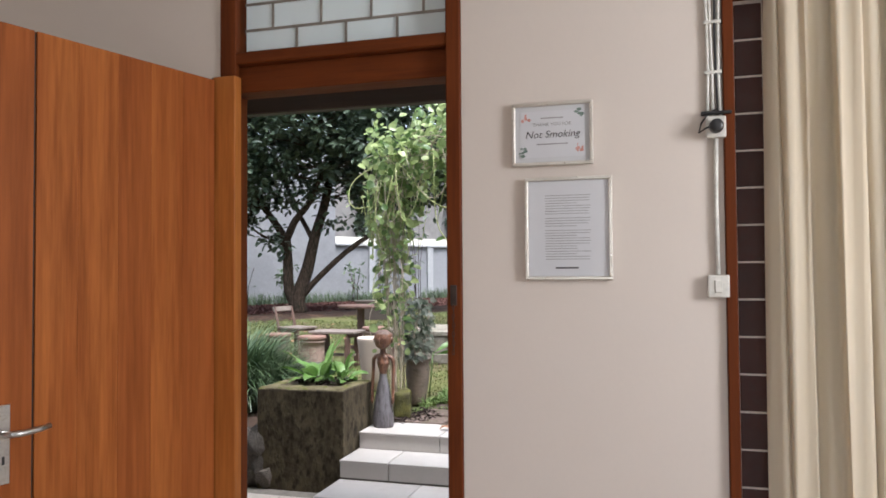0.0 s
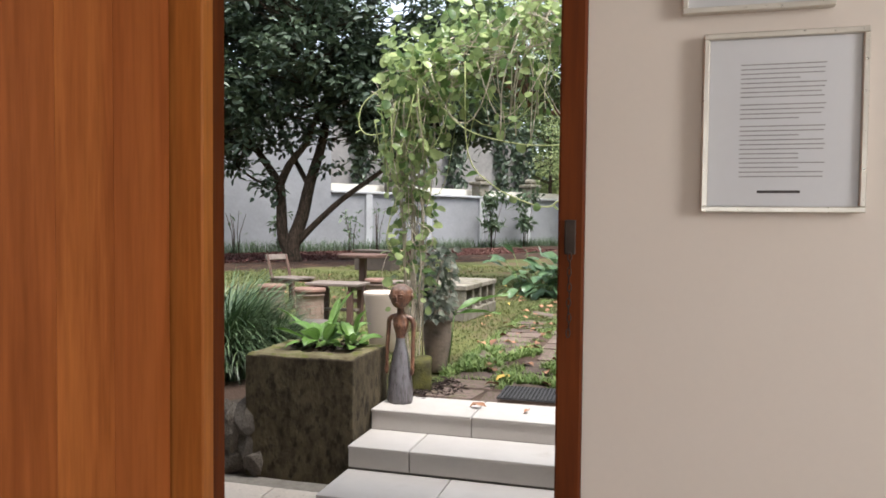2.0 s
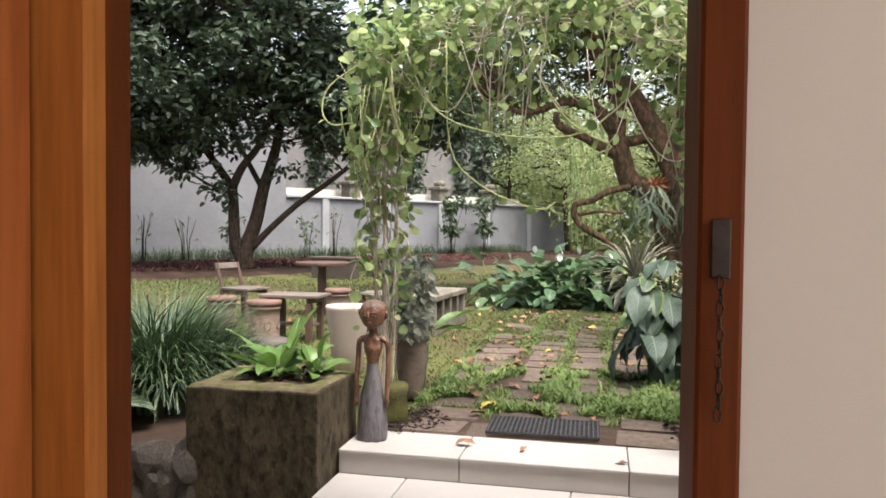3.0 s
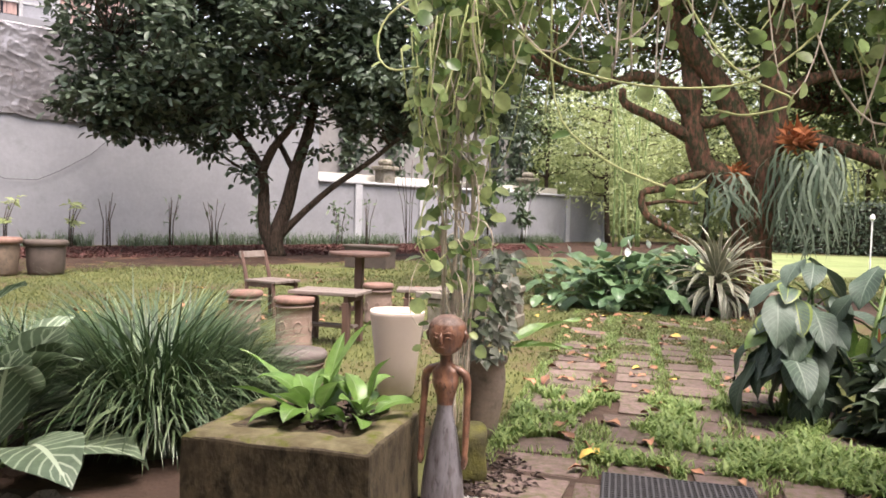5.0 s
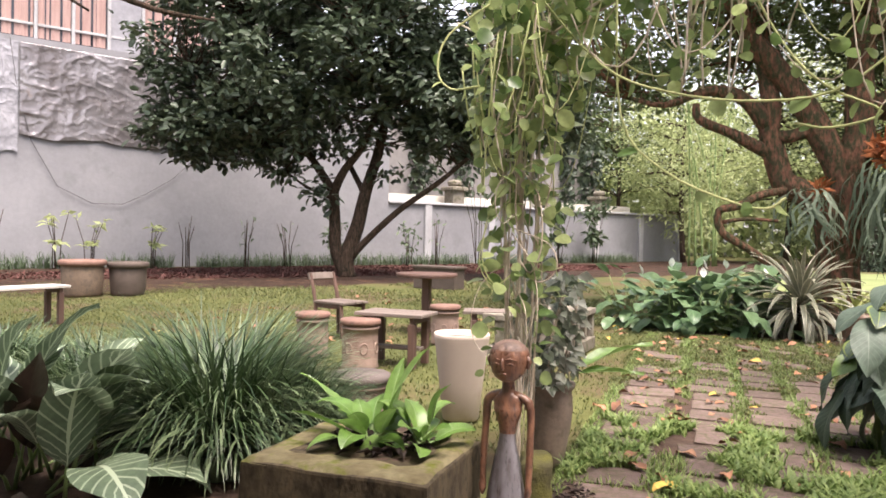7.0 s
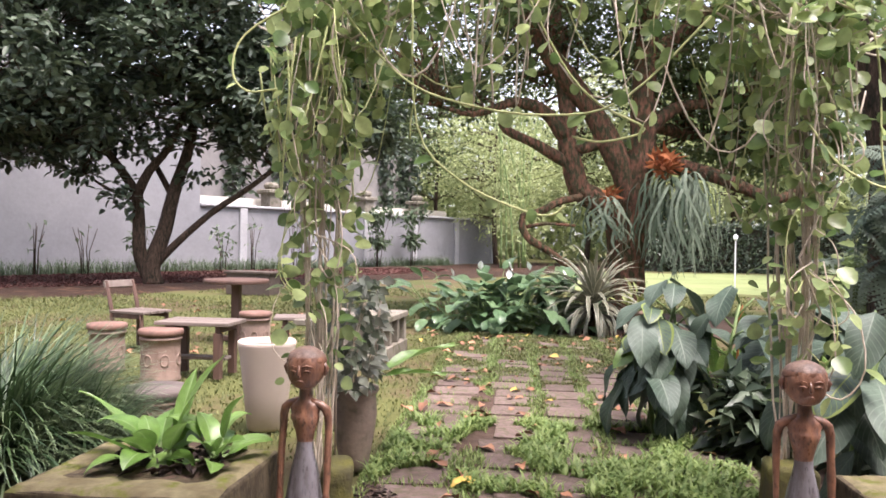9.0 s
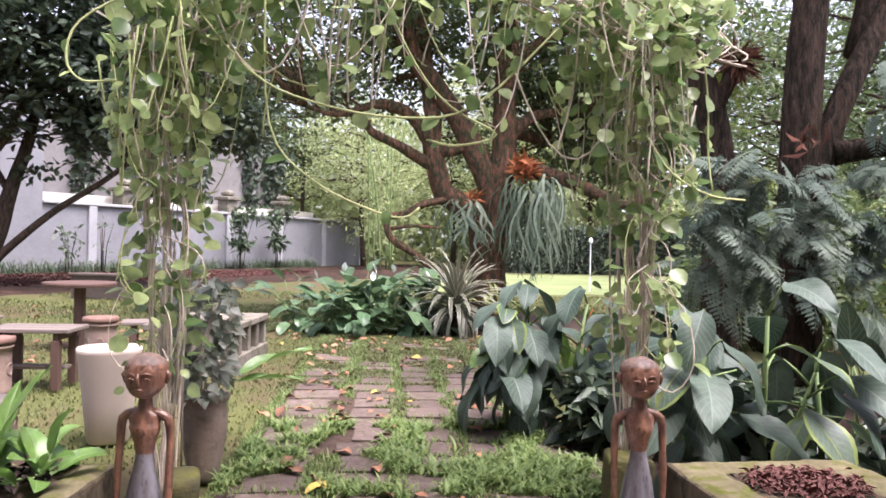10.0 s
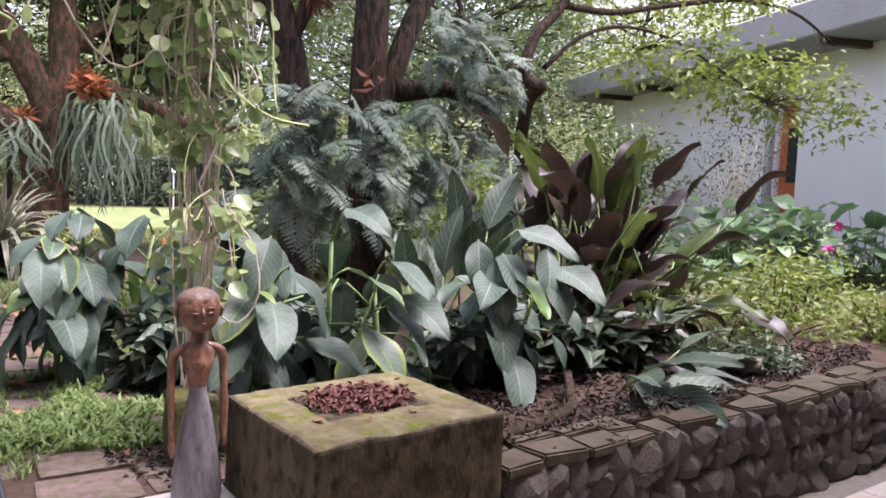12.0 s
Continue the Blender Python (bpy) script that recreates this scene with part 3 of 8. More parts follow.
def rosette(name, base, kinds, count, stem, spread, label, category, group="", seed=1, tilt=(0.1, 1.0), stalk_mat=None, stalk_r=0.006, size=(0.8, 1.2), heading=None, leaf_name="leaf", stem_bend=0.3, twist=0.35, lay=0.0):
    """A clump of large leaves on stalks from one root: stalks in one part, every leaf a part of its own."""
    r = random.Random(seed)
    thing = tagged(new(name), label, category, group)
    thing.location = base
    g = Geo()
    for i in range(count):
        a = r.uniform(0, 2 * math.pi) if heading is None else r.uniform(*heading)
        q = (i + r.random()) / count
        up = tilt[0] + (tilt[1] - tilt[0]) * q
        ln = r.uniform(*stem)
        root = Vector((r.uniform(-1, 1) * spread[0], r.uniform(-1, 1) * spread[1], 0))
        d = Vector((math.cos(a) * math.sin(up), math.sin(a) * math.sin(up), math.cos(up)))
        mid = root + d * ln * 0.55 + Vector((0, 0, ln * stem_bend * 0.15))
        end = root + d * ln + Vector((0, 0, -stem_bend * ln * q * 0.3))
        if ln > 0.03:
            g = Geo()
            g.tube([root, mid, end], [stalk_r * 1.3, stalk_r, stalk_r * 0.7], 5)
            part_mesh("stalk", g.mesh("stalk", stalk_mat or stalk), thing)
        s = r.uniform(*size)
        me = kinds[r.randrange(len(kinds))]
        pitch = math.degrees(up) - 78 + lay + r.uniform(-18, 18)
        m = Matrix.Translation(end) @ pose(0, 0, 0, 0, 0, math.degrees(a)) @ pose(0, 0, 0, 0, pitch + 10, 0) @ pose(0, 0, 0, r.uniform(-1, 1) * twist * 60, 0, 0) @ Matrix.Scale(s, 4)
        part_mesh(leaf_name, me, thing, m)
    return thing


def blob_points(center, radii, n, gen, hollow=0.35):
    """Points in an ellipsoid, thinned by noise so that the outline stays uneven and has gaps."""
    out = []
    c, rr = np.array(center), np.array(radii)
    while len(out) < n:
        p = gen.normal(size=(n * 3, 3))
        p = unit(p) * (hollow + (1 - hollow) * gen.random((n * 3, 1)) ** 0.6)
        for q in p:
            if noise.noise(Vector(q * 2.3 + c * 0.37)) > -0.18:
                out.append(c + q * rr)
                if len(out) >= n:
                    break
    return np.array(out)


def leafy(centers, per, radius, length, width, gen, flat=0.6, hang=0.2, rounded=False, fold=0.25):
    """Leaves strewn round each of the centres."""
    n = len(centers) * per
    off = gen.normal(size=(n, 3)) * radius * 0.55
    off[:, 2] *= flat
    pos = np.repeat(centers, per, 0) + off
    along = gen.normal(size=(n, 3)) + unit(off) * 0.8
    along[:, 2] = along[:, 2] * 0.5 - hang
    up = gen.normal(size=(n, 3)) * 0.5 + np.array([0, 0, 1.0])
    return leaf_cloud(pos, along, up, length * gen.uniform(0.7, 1.25, n), width * gen.uniform(0.75, 1.2, n), fold=fold, rounded=rounded)


def limb(p, q, r0, r1, g, gen, wig=0.08, segs=6, sides=8, sag=0.0):
    """A crooked, tapered branch from p to q; returns its points."""
    p, q = Vector(p), Vector(q)
    ln = float((q - p).length)
    pts = []
    for i in range(segs + 1):
        t = i / segs
        o = Vector(gen.normal(size=3)) * ln * wig * math.sin(math.pi * t) * 0.6
        pts.append(p.lerp(q, t) + o + Vector((0, 0, -sag * ln * math.sin(math.pi * t))))
    g.tube(pts, [r0 + (r1 - r0) * i / segs for i in range(segs + 1)], sides)
    return pts


def smooth_path(pts, k=3):
    """A finer polyline through the points (Catmull-Rom)."""
    p = [Vector(q) for q in pts]
    p = [p[0] * 2 - p[1]] + p + [p[-1] * 2 - p[-2]]
    out = []
    for i in range(1, len(p) - 2):
        for j in range(k):
            t = j / k
            a, b, c, d = p[i - 1:i + 3]
            out.append(0.5 * (2 * b + (c - a) * t + (2 * a - 5 * b + 4 * c - d) * t * t + (3 * b - a - 3 * c + d) * t ** 3))
    return out + [p[-2]]

# ---- the house ----
WALL, OUT = 2.632, 2.79      # inner and outer face of the door wall
DOOR_L, DOOR_R = -1.612, -0.74
GROUND = 0.39


def wall_piece(name, pieces, material, label="", smooth=False):
    bm = bmesh.new()
    for lo, hi in pieces:
        box(lo, hi, 0, bm)
    return tagged(part(name, bm, material), label, "wall", kind="structure")


wall_piece("wall_north", [((-3.4, WALL, 0), (-1.70, OUT, 3.3)), ((-1.70, WALL, 3.02), (-0.685, OUT, 3.3)), ((-0.685, WALL, 0), (0.22, OUT, 3.3)),
                          ((0.22, WALL, 2.56), (1.95, OUT, 3.3)), ((1.95, WALL, 0), (2.55, OUT, 3.3))], plaster, "cream plastered inside wall round the front door")
wall_piece("wall_south", [((-3.4, -3.0, 0), (-1.0, -2.85, 3.3)), ((1.4, -3.0, 0), (2.55, -2.85, 3.3)), ((-1.0, -3.0, 0), (1.4, -2.85, 0.8)), ((-1.0, -3.0, 2.4), (1.4, -2.85, 3.3))], plaster, "cream plastered wall with a window opening")
wall_piece("wall_east", [((2.4, -2.85, 0), (2.55, -0.8, 3.3)), ((2.4, 1.75, 0), (2.55, WALL, 3.3)), ((2.4, -0.8, 0), (2.55, 1.75, 1.5)), ((2.4, -0.8, 2.8), (2.55, 1.75, 3.3)), ((2.4, -0.8, 1.5), (2.55, 0.85, 2.8))], plaster, "cream plastered wall with a window opening")
wall_piece("wall_west", [((-3.4, -2.85, 0), (-3.25, WALL, 3.3))], plaster, "cream plastered side wall")
tagged(part("ceiling", box((-3.4, -3.0, 3.3), (2.55, OUT, 3.4)), white_paint), "plain white painted ceiling", "ceiling", kind="structure")
floor = tagged(part("floor", box((-3.4, -3.0, -0.12), (2.55, OUT, -0.012)), grout), "cream tiled floor of the room", "floor", kind="structure")
porch = tagged(part("porch_floor", box((-9.0, OUT, -0.12), (14.0, 4.98, -0.012)), grout), "cream tiled passage floor before the house", "floor", kind="structure")
wall_piece("house_wall", [((-9.0, OUT - 0.15, -0.1), (-3.4, OUT, 3.3)), ((2.55, OUT - 0.15, -0.1), (14.0, OUT, 3.3))], cream_paint, "cream painted outside wall of the house")
# eaves over the passage, with their dark edge beam
wall_piece("eaves_soffit", [((-9.0, OUT, 2.705), (14.0, 4.26, 2.74))], white_paint, "white painted boarded soffit under the eaves")
tagged(part("eaves_beam", box((-9.0, 4.15, 2.595), (14.0, 4.23, 2.7045), 0.008), beam_wood), "dark brown wooden edge beam under the eaves", "beam", kind="structure")
wall_piece("house_roof", [((-9.3, -3.5, 3.42), (14.2, 4.3, 3.5))], roof_tile, "clay tiled roof of the house")

# door frame, transom light
frame_door = tagged(new("door_frame"), "dark teak door frame with a leaded transom light", "door frame", kind="structure")
# added dark strip that paints the shadowed gap beside the door leaf
part("rebate_strip", box((-1.7225, WALL - 0.028, 0), (-1.7155, WALL + 0.02, 2.386)), beam_wood, frame_door)
part("hinge_board", box((-1.715, WALL - 0.03, 0), (-1.614, WALL + 0.02, 2.388), 0.004), teak_light, frame_door, "lighter teak board beside the jamb")
part("jamb", box((-1.699, WALL + 0.021, 0), (-1.675, OUT + 0.01, 3.02), 0.003), teak_dark, frame_door)
part("post", box((-1.695, WALL - 0.012, 2.39), (-1.622, WALL + 0.02, 3.02), 0.004), teak_dark, frame_door)
part("jamb", box((-0.742, WALL - 0.014, 0), (-0.686, OUT + 0.01, 3.02), 0.005), teak_dark, frame_door)
part("transom_rail", box((-1.674, WALL - 0.009, 2.437), (-0.743, OUT, 2.486), 0.005), teak_dark_x, frame_door)
part("header_board", box((-1.674, WALL + 0.03, 2.33), (-0.743, OUT - 0.01, 2.436), 0.004), teak_dark_x, frame_door)
part("head_rail", box((-1.674, WALL - 0.009, 2.95), (-0.743, OUT, 3.018), 0.005), teak_dark_x, frame_door)
window_transom = tagged(new("window_1"), "frosted leaded glass transom light above the door", "window", kind="structure")
pane_y = WALL + 0.06
bm_cames = bmesh.new()
zs = [2.487, 2.592, 2.70, 2.815, 2.949]
for r, (z0, z1) in enumerate(zip(zs, zs[1:])):
    xs = [-1.62] + [x for x in [(-1.60 + 0.215 * (k + (0.5 if r % 2 else 0.0))) + 0.0 for k in range(1, 5)] if -1.57 < x < -0.77] + [-0.744]
    if r % 2:
        xs = [-1.62] + [-1.60 + 0.215 * (k + 0.5) for k in range(0, 4) if -1.57 < -1.60 + 0.215 * (k + 0.5) < -0.77] + [-0.744]
    for x0, x1 in zip(xs, xs[1:]):
        p = part("pane", box((x0 + 0.004, pane_y, z0 + 0.004), (x1 - 0.004, pane_y + 0.006, z1 - 0.004)), frosted, window_transom)
        p.visible_shadow = False
        if x1 < -0.75:
            box((x1 - 0.005, pane_y - 0.004, z0), (x1 + 0.005, pane_y + 0.010, z1), 0, bm_cames)
    if r < 3:
        box((-1.62, pane_y - 0.0045, z1 - 0.005), (-0.744, pane_y + 0.0105, z1 + 0.005), 0, bm_cames)
part("lead_cames", bm_cames, lead, window_transom, "grey lead strips between the panes")

# the open door leaf
door = tagged(new("door_1"), "open teak board door leaf with a steel lever handle", "door", kind="structure")
door.matrix_basis = pose(-1.72, WALL - 0.035, 0, 0, 0, 180 + 74.8)
xb = 0.0
for i, (w, gap, mt) in enumerate(((0.155, 0.0, teak_stave), (0.14, 0.0, teak), (0.135, 0.0, teak_stave), (0.15, 0.0, teak), (0.142, 0.0, teak), (0.168, 0.006, teak_stave))):
    xb += gap
    part("board", box((xb + gap / 2, -0.02, 0.012), (xb + w - 0.0003, 0.02, 2.372), 0.0006), mt, door)
    xb += w
part("core", box((0.01, -0.012, 0.02), (xb - 0.01, 0.012, 2.365)), beam_wood, door)
plate = part("lock_plate", box((0.80, 0.0215, 0.96), (0.842, 0.027, 1.20), 0.002), steel, door, "brushed steel lock plate")
g = Geo()
g.tube([(0.821, 0.028, 1.115), (0.821, 0.066, 1.115), (0.812, 0.072, 1.115), (0.79, 0.074, 1.114), (0.735, 0.074, 1.117), (0.70, 0.070, 1.122)], [0.0095, 0.0095, 0.010, 0.010, 0.009, 0.008], 10)
part_mesh("lever_handle", g.mesh("lever_handle", steel), plate, None, "brushed steel lever")
part("keyhole", box((0.817, 0.0275, 1.02), (0.825, 0.0285, 1.045), 0.0), plastic_black, plate)
for z in (0.25, 1.2, 2.1):
    gg = Geo()
    gg.tube([(-0.004, -0.026, z - 0.05), (-0.004, -0.026, z + 0.05)], 0.007, 8)
    part_mesh("hinge", gg.mesh("hinge", iron), door)

# iron latch and chain on the jamb
latch = tagged(new("door_chain"), "dark iron door latch with a hanging chain on the jamb", "door chain")
latch.location = (-0.715, WALL - 0.016, 1.50)
part("plate", box((-0.012, -0.006, -0.03), (0.012, 0.0, 0.045), 0.002), iron, latch)
link = Geo()
link.tube([(0.0042 * math.cos(a), 0.0, 0.010 * math.sin(a)) for a in [2 * math.pi * k / 10 for k in range(11)]], 0.0014, 5)
link_me = link.mesh("chain_link", iron)
for k in range(11):
    part_mesh("chain_link", link_me, latch, pose(0.001 * math.sin(k * 1.7), -0.008, -0.035 - 0.0165 * k, 0, 0, 90 * (k % 2) + 8))

# the curtained window with its tiled reveal
frame_win = tagged(new("window_2"), "teak window frame beside a reveal of maroon glazed tiles", "window", kind="structure")
part("frame_post", box((0.221, WALL - 0.02, 0), (0.256, OUT, 2.50), 0.004), teak_dark, frame_win)
part("frame_head", box((0.221, WALL - 0.02, 2.501), (1.949, OUT, 2.556), 0.004), teak_dark_x, frame_win)
part("frame_post", box((1.91, WALL - 0.02, 0), (1.949, OUT, 2.50), 0.004), teak_dark, frame_win)
part("frame_post", box((0.352, WALL + 0.05, 0), (0.39, OUT, 2.50), 0.004), teak_dark, frame_win)
reveal = part("joint_bed", box((0.2565, WALL + 0.0222, 0), (0.3515, WALL + 0.10, 2.50)), white_joint, frame_win)
tile_me = bm_mesh("tile", box((0.0, 0.0, 0.0), (0.0875, 0.012, 0.118), 0.002), maroon_tile)
for k in range(20):
    part_mesh("tile", tile_me, frame_win, pose(0.2605, WALL + 0.0205, 0.004 + 0.1245 * k))
pw = part("pane", box((0.391, WALL + 0.09, 0.02), (1.909, WALL + 0.096, 2.49)), clear_glass, frame_win)
pw.visible_shadow = False
rail = tagged(new("curtain_rail"), "slim wooden curtain rail above the window", "curtain rail")
gr_ = Geo()
gr_.tube([(0.15, WALL - 0.07, 2.95), (2.2, WALL - 0.07, 2.95)], 0.014, 10)
part_mesh("rail", gr_.mesh("rail", teak_dark_x), rail)
part("bracket", box((0.3, WALL - 0.12, 2.94), (0.33, WALL + 0.0, 2.96)), iron, rail)
part("bracket", box((2.0, WALL - 0.12, 2.94), (2.03, WALL + 0.0, 2.96)), iron, rail)
cv, cf = [], []
NX, NZ = 150, 14
for j in range(NZ + 1):
    z = 0.06 + (2.95 - 0.06) * j / NZ
    for i in range(NX + 1):
        s = i / NX
        amp = (0.017 + 0.014 * (1 - j / NZ)) * min(1, 0.35 + 5 * s)
        ph = 2 * math.pi * (9.5 * s + 0.35 * math.sin(5 * s + 1))
        cv.append((0.345 + 1.55 * s + 0.012 * math.sin(2 * ph + z), WALL - 0.07 + amp * math.sin(ph + 0.25 * math.sin(z * 1.7)) + 0.012 * math.sin(3.3 * ph + z * 0.8), z))
for j in range(NZ):
    for i in range(NX):
        a = j * (NX + 1) + i
        cf.append((a, a + 1, a + NX + 2, a + NX + 1))
curtain_ob = part_mesh("curtain", mesh_from("curtain", cv, cf, curtain_mat))
tagged(curtain_ob, "cream cloth curtain hanging in long folds", "curtain")
sol = curtain_ob.modifiers.new("cloth", "SOLIDIFY")
sol.thickness = 0.002

# ---- steps, planters, stone walls ----
RISER_Y = (5.21, 4.86, 4.45)
STEP_Z = (0.39, 0.265, 0.13)
STEP_L = (-2.172, -2.176, -2.18)
steps = tagged(new("garden_steps"), "three low garden steps of cream tile", "steps", kind="structure")
bm = bmesh.new()
for (y, z, xl), yb in zip(zip(RISER_Y, STEP_Z, STEP_L), (5.60, 5.21, 4.86)):
    box((xl + 0.012, y + 0.02, -0.05), (-0.19 if y > 5 else 0.0, yb + 0.02, z - 0.014), 0, bm)
part("core", bm, grout, steps)
for (y, z, xl), yb in zip(zip(RISER_Y, STEP_Z, STEP_L), (5.60, 5.215, 4.865)):
    xr = -0.18 if y > 5 else 0.02
    joints = [xl] + [x for x in (-1.62, -0.8) if x > xl + 0.1 and x < xr - 0.05] + [xr]
    off = {5.21: 0.08, 4.86: -0.19, 4.45: 0.05}[y]
    joints = [joints[0]] + [j + off for j in joints[1:-1]] + [joints[-1]]
    for x0, x1 in zip(joints, joints[1:]):
        part("tread_tile", box((x0 + 0.003, y - 0.008, z - 0.016), (x1 - 0.003, yb, z), 0.003), step_tile, steps)
        part("riser_tile", box((x0 + 0.003, y + 0.004, z - (0.124 if z > 0.2 else 0.128)), (x1 - 0.003, y + 0.016, z - 0.0175), 0.002), step_tile, steps)


def planter(name, lo, hi, turn, label, hole, inset_top):
    """A cast concrete planter box: four sides with a wide rim and a sunken bed of soil."""
    thing = tagged(new(name), label, "planter")
    cx, cy = (lo[0] + hi[0]) / 2, (lo[1] + hi[1]) / 2
    thing.matrix_basis = pose(cx, cy, lo[2], 0, 0, turn)
    hx, hy, h = (hi[0] - lo[0]) / 2, (hi[1] - lo[1]) / 2, hi[2] - lo[2]
    ix, iy = hx * hole[0], hy * hole[1]
    bm = bmesh.new()
    n = 7
    box((-hx, -hy, 0), (hx, hy, h), 0.012, bm, 2)
    bmesh.ops.subdivide_edges(bm, edges=[e for e in bm.edges if e.calc_length() > 0.2], cuts=n, use_grid_fill=True)
    for v in bm.verts:
        v.co += Vector([0.006 * noise.noise(v.co * 6 + Vector((k * 7, 0, 0))) for k in range(3)])
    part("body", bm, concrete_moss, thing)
    oy = inset_top
    bm = bmesh.new()
    nx, ny = 30, 28
    px, py = hx - 0.004, hy - 0.004
    grid = [[None] * (ny + 1) for _ in range(nx + 1)]
    for i in range(nx + 1):
        for j in range(ny + 1):
            x, y = -px + 2 * px * i / nx, -py + 2 * py * j / ny
            edge = min(px - abs(x), py - abs(y))
            into = max(abs(x) / ix, abs(y - oy) / iy)
            z = h + 0.010 + 0.008 * noise.noise(Vector((x * 7, y * 7, cx))) + 0.004 * noise.noise(Vector((x * 25, y * 25, cx))) - 0.020 * max(0, 1 - edge / 0.03) ** 2
            z -= 0.035 * min(1, max(0, (1.12 + 0.12 * noise.noise(Vector((x * 12, y * 12, 5))) - into) * 6))
            grid[i][j] = bm.verts.new((x, y, z))
    for i in range(nx):
        for j in range(ny):
            bm.faces.new((grid[i][j], grid[i + 1][j], grid[i + 1][j + 1], grid[i][j + 1]))
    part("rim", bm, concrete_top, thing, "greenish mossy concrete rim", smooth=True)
    bm = bmesh.new()
    bmesh.ops.create_grid(bm, x_segments=14, y_segments=12, size=1)
    for v in bm.verts:
        v.co = Vector((v.co.x * ix, oy + v.co.y * iy, h + 0.000 + 0.014 * noise.noise(v.co * 3.1) + 0.012 * noise.noise(v.co * 9)))
    part("soil", bm, soil, thing, smooth=True)
    return thing


planter("concrete_planter", (-2.885, 4.955, -0.02), (-2.185, 5.535, 0.728), 0, "mossy dark concrete planter box with a leafy plant beside the steps", (0.62, 0.62), 0.06)
p2 = planter("concrete_planter", (-0.17, 4.90, -0.02), (0.58, 5.58, 0.728), 3, "mossy concrete planter box topped with bark mulch beside the steps", (0.5, 0.45), 0.05)


def stone_wall(name, x0, x1, top, label, seed, n_rows=4, depth=0.3, cap=True):
    """A retaining wall of rough stones in dark mortar with a row of flat cap stones."""
    r = random.Random(seed)
    thing = tagged(new(name), label, "wall", kind="structure")
    part("mortar_bed", box((x0, 4.985, -0.05), (x1, 4.985 + depth, top - 0.05)), mortar, thing)
    shapes = []
    for k in range(6):
        bm = bmesh.new()
        bmesh.ops.create_icosphere(bm, subdivisions=2, radius=1)
        for v in bm.verts:
            f = 1 + 0.45 * noise.noise(v.co * 1.2 + Vector((k * 11, 0, seed))) + 0.22 * noise.noise(v.co * 3.1 + Vector((0, k * 7, seed)))
            v.co = v.co * f
        for q in range(9):
            cut = Vector([r.gauss(0, 1) for _ in range(3)]).normalized()
            lim = r.uniform(0.62, 0.9)
            for v in bm.verts:
                d = v.co.dot(cut)
                if d > lim:
                    v.co -= cut * (d - lim)
        shapes.append(bm_mesh("stone", bm, stone_mat))
    z = 0.06
    while z < top - 0.07:
        h = r.uniform(0.11, 0.18)
        x = x0 + r.uniform(0, 0.1)
        while x < x1:
            w = r.uniform(0.07, 0.19)
            m = pose(x + w / 2, 4.985, min(z + r.uniform(-0.02, 0.02), top - 0.07 - h * 0.3), r.uniform(-20, 20), r.uniform(-40, 40), r.uniform(-15, 15)) @ Matrix.Diagonal((w * 0.80, 0.075, h * 0.80, 1))
            part_mesh("stone", shapes[r.randrange(6)], thing, m)
            x += w * 0.98
        z += h * 0.98
    if cap:
        x = x0
        while x < x1 - 0.05:
            w = min(r.uniform(0.16, 0.3), x1 - x)
            dd = r.uniform(0.11, 0.16)
            for y0, y1 in ((4.935, 4.935 + dd), (4.945 + dd, 5.20 + r.uniform(-0.03, 0.05))):
                bm = box((x + 0.006, y0 + r.uniform(0, 0.02), top - 0.05), (x + w - 0.006, y1, top + r.uniform(-0.014, 0.010)))
                for v in bm.verts:
                    v.co.x += 0.06 * noise.noise(Vector((v.co.x * 9, v.co.y * 9, 1)))
                    v.co.y += 0.08 * noise.noise(Vector((v.co.x * 9, v.co.y * 9, 4)))
                bmesh.ops.bevel(bm, geom=list(bm.edges), offset=0.009, segments=2, affect="EDGES")
                part("cap_stone", bm, cap_mat, thing)
            x += w
    return thing


stone_wall("stone_wall_east", 0.60, 5.2, 0.52, "low retaining wall of rough dark stones with flat caps", 3)
stone_wall("stone_wall_west", -5.4, -2.89, 0.44, "low retaining wall of rough dark stones", 5, cap=False)

# ---- the ground ----
def ground_sheet():
    bm = bmesh.new()
    far = 320
    for (x0, y0, x1, y1) in ((-far, 5.05, -2.5, 5.58), (0.25, 5.05, far, 5.58), (-far, 5.58, far, 12.0), (-far, 12.0, far, far), (-far, -far, -9.0, 5.05), (14.0, -far, far, 5.05), (-9.0, -far, 14.0, -6.0)):
        bm.faces.new([bm.verts.new((x, y, GROUND - 0.02)) for x, y in ((x0, y0), (x1, y0), (x1, y1), (x0, y1))])
    return tagged(part("ground", bm, lawn_soil), "lawn ground with patchy yellowed grass", "ground", kind="structure")


ground_sheet()


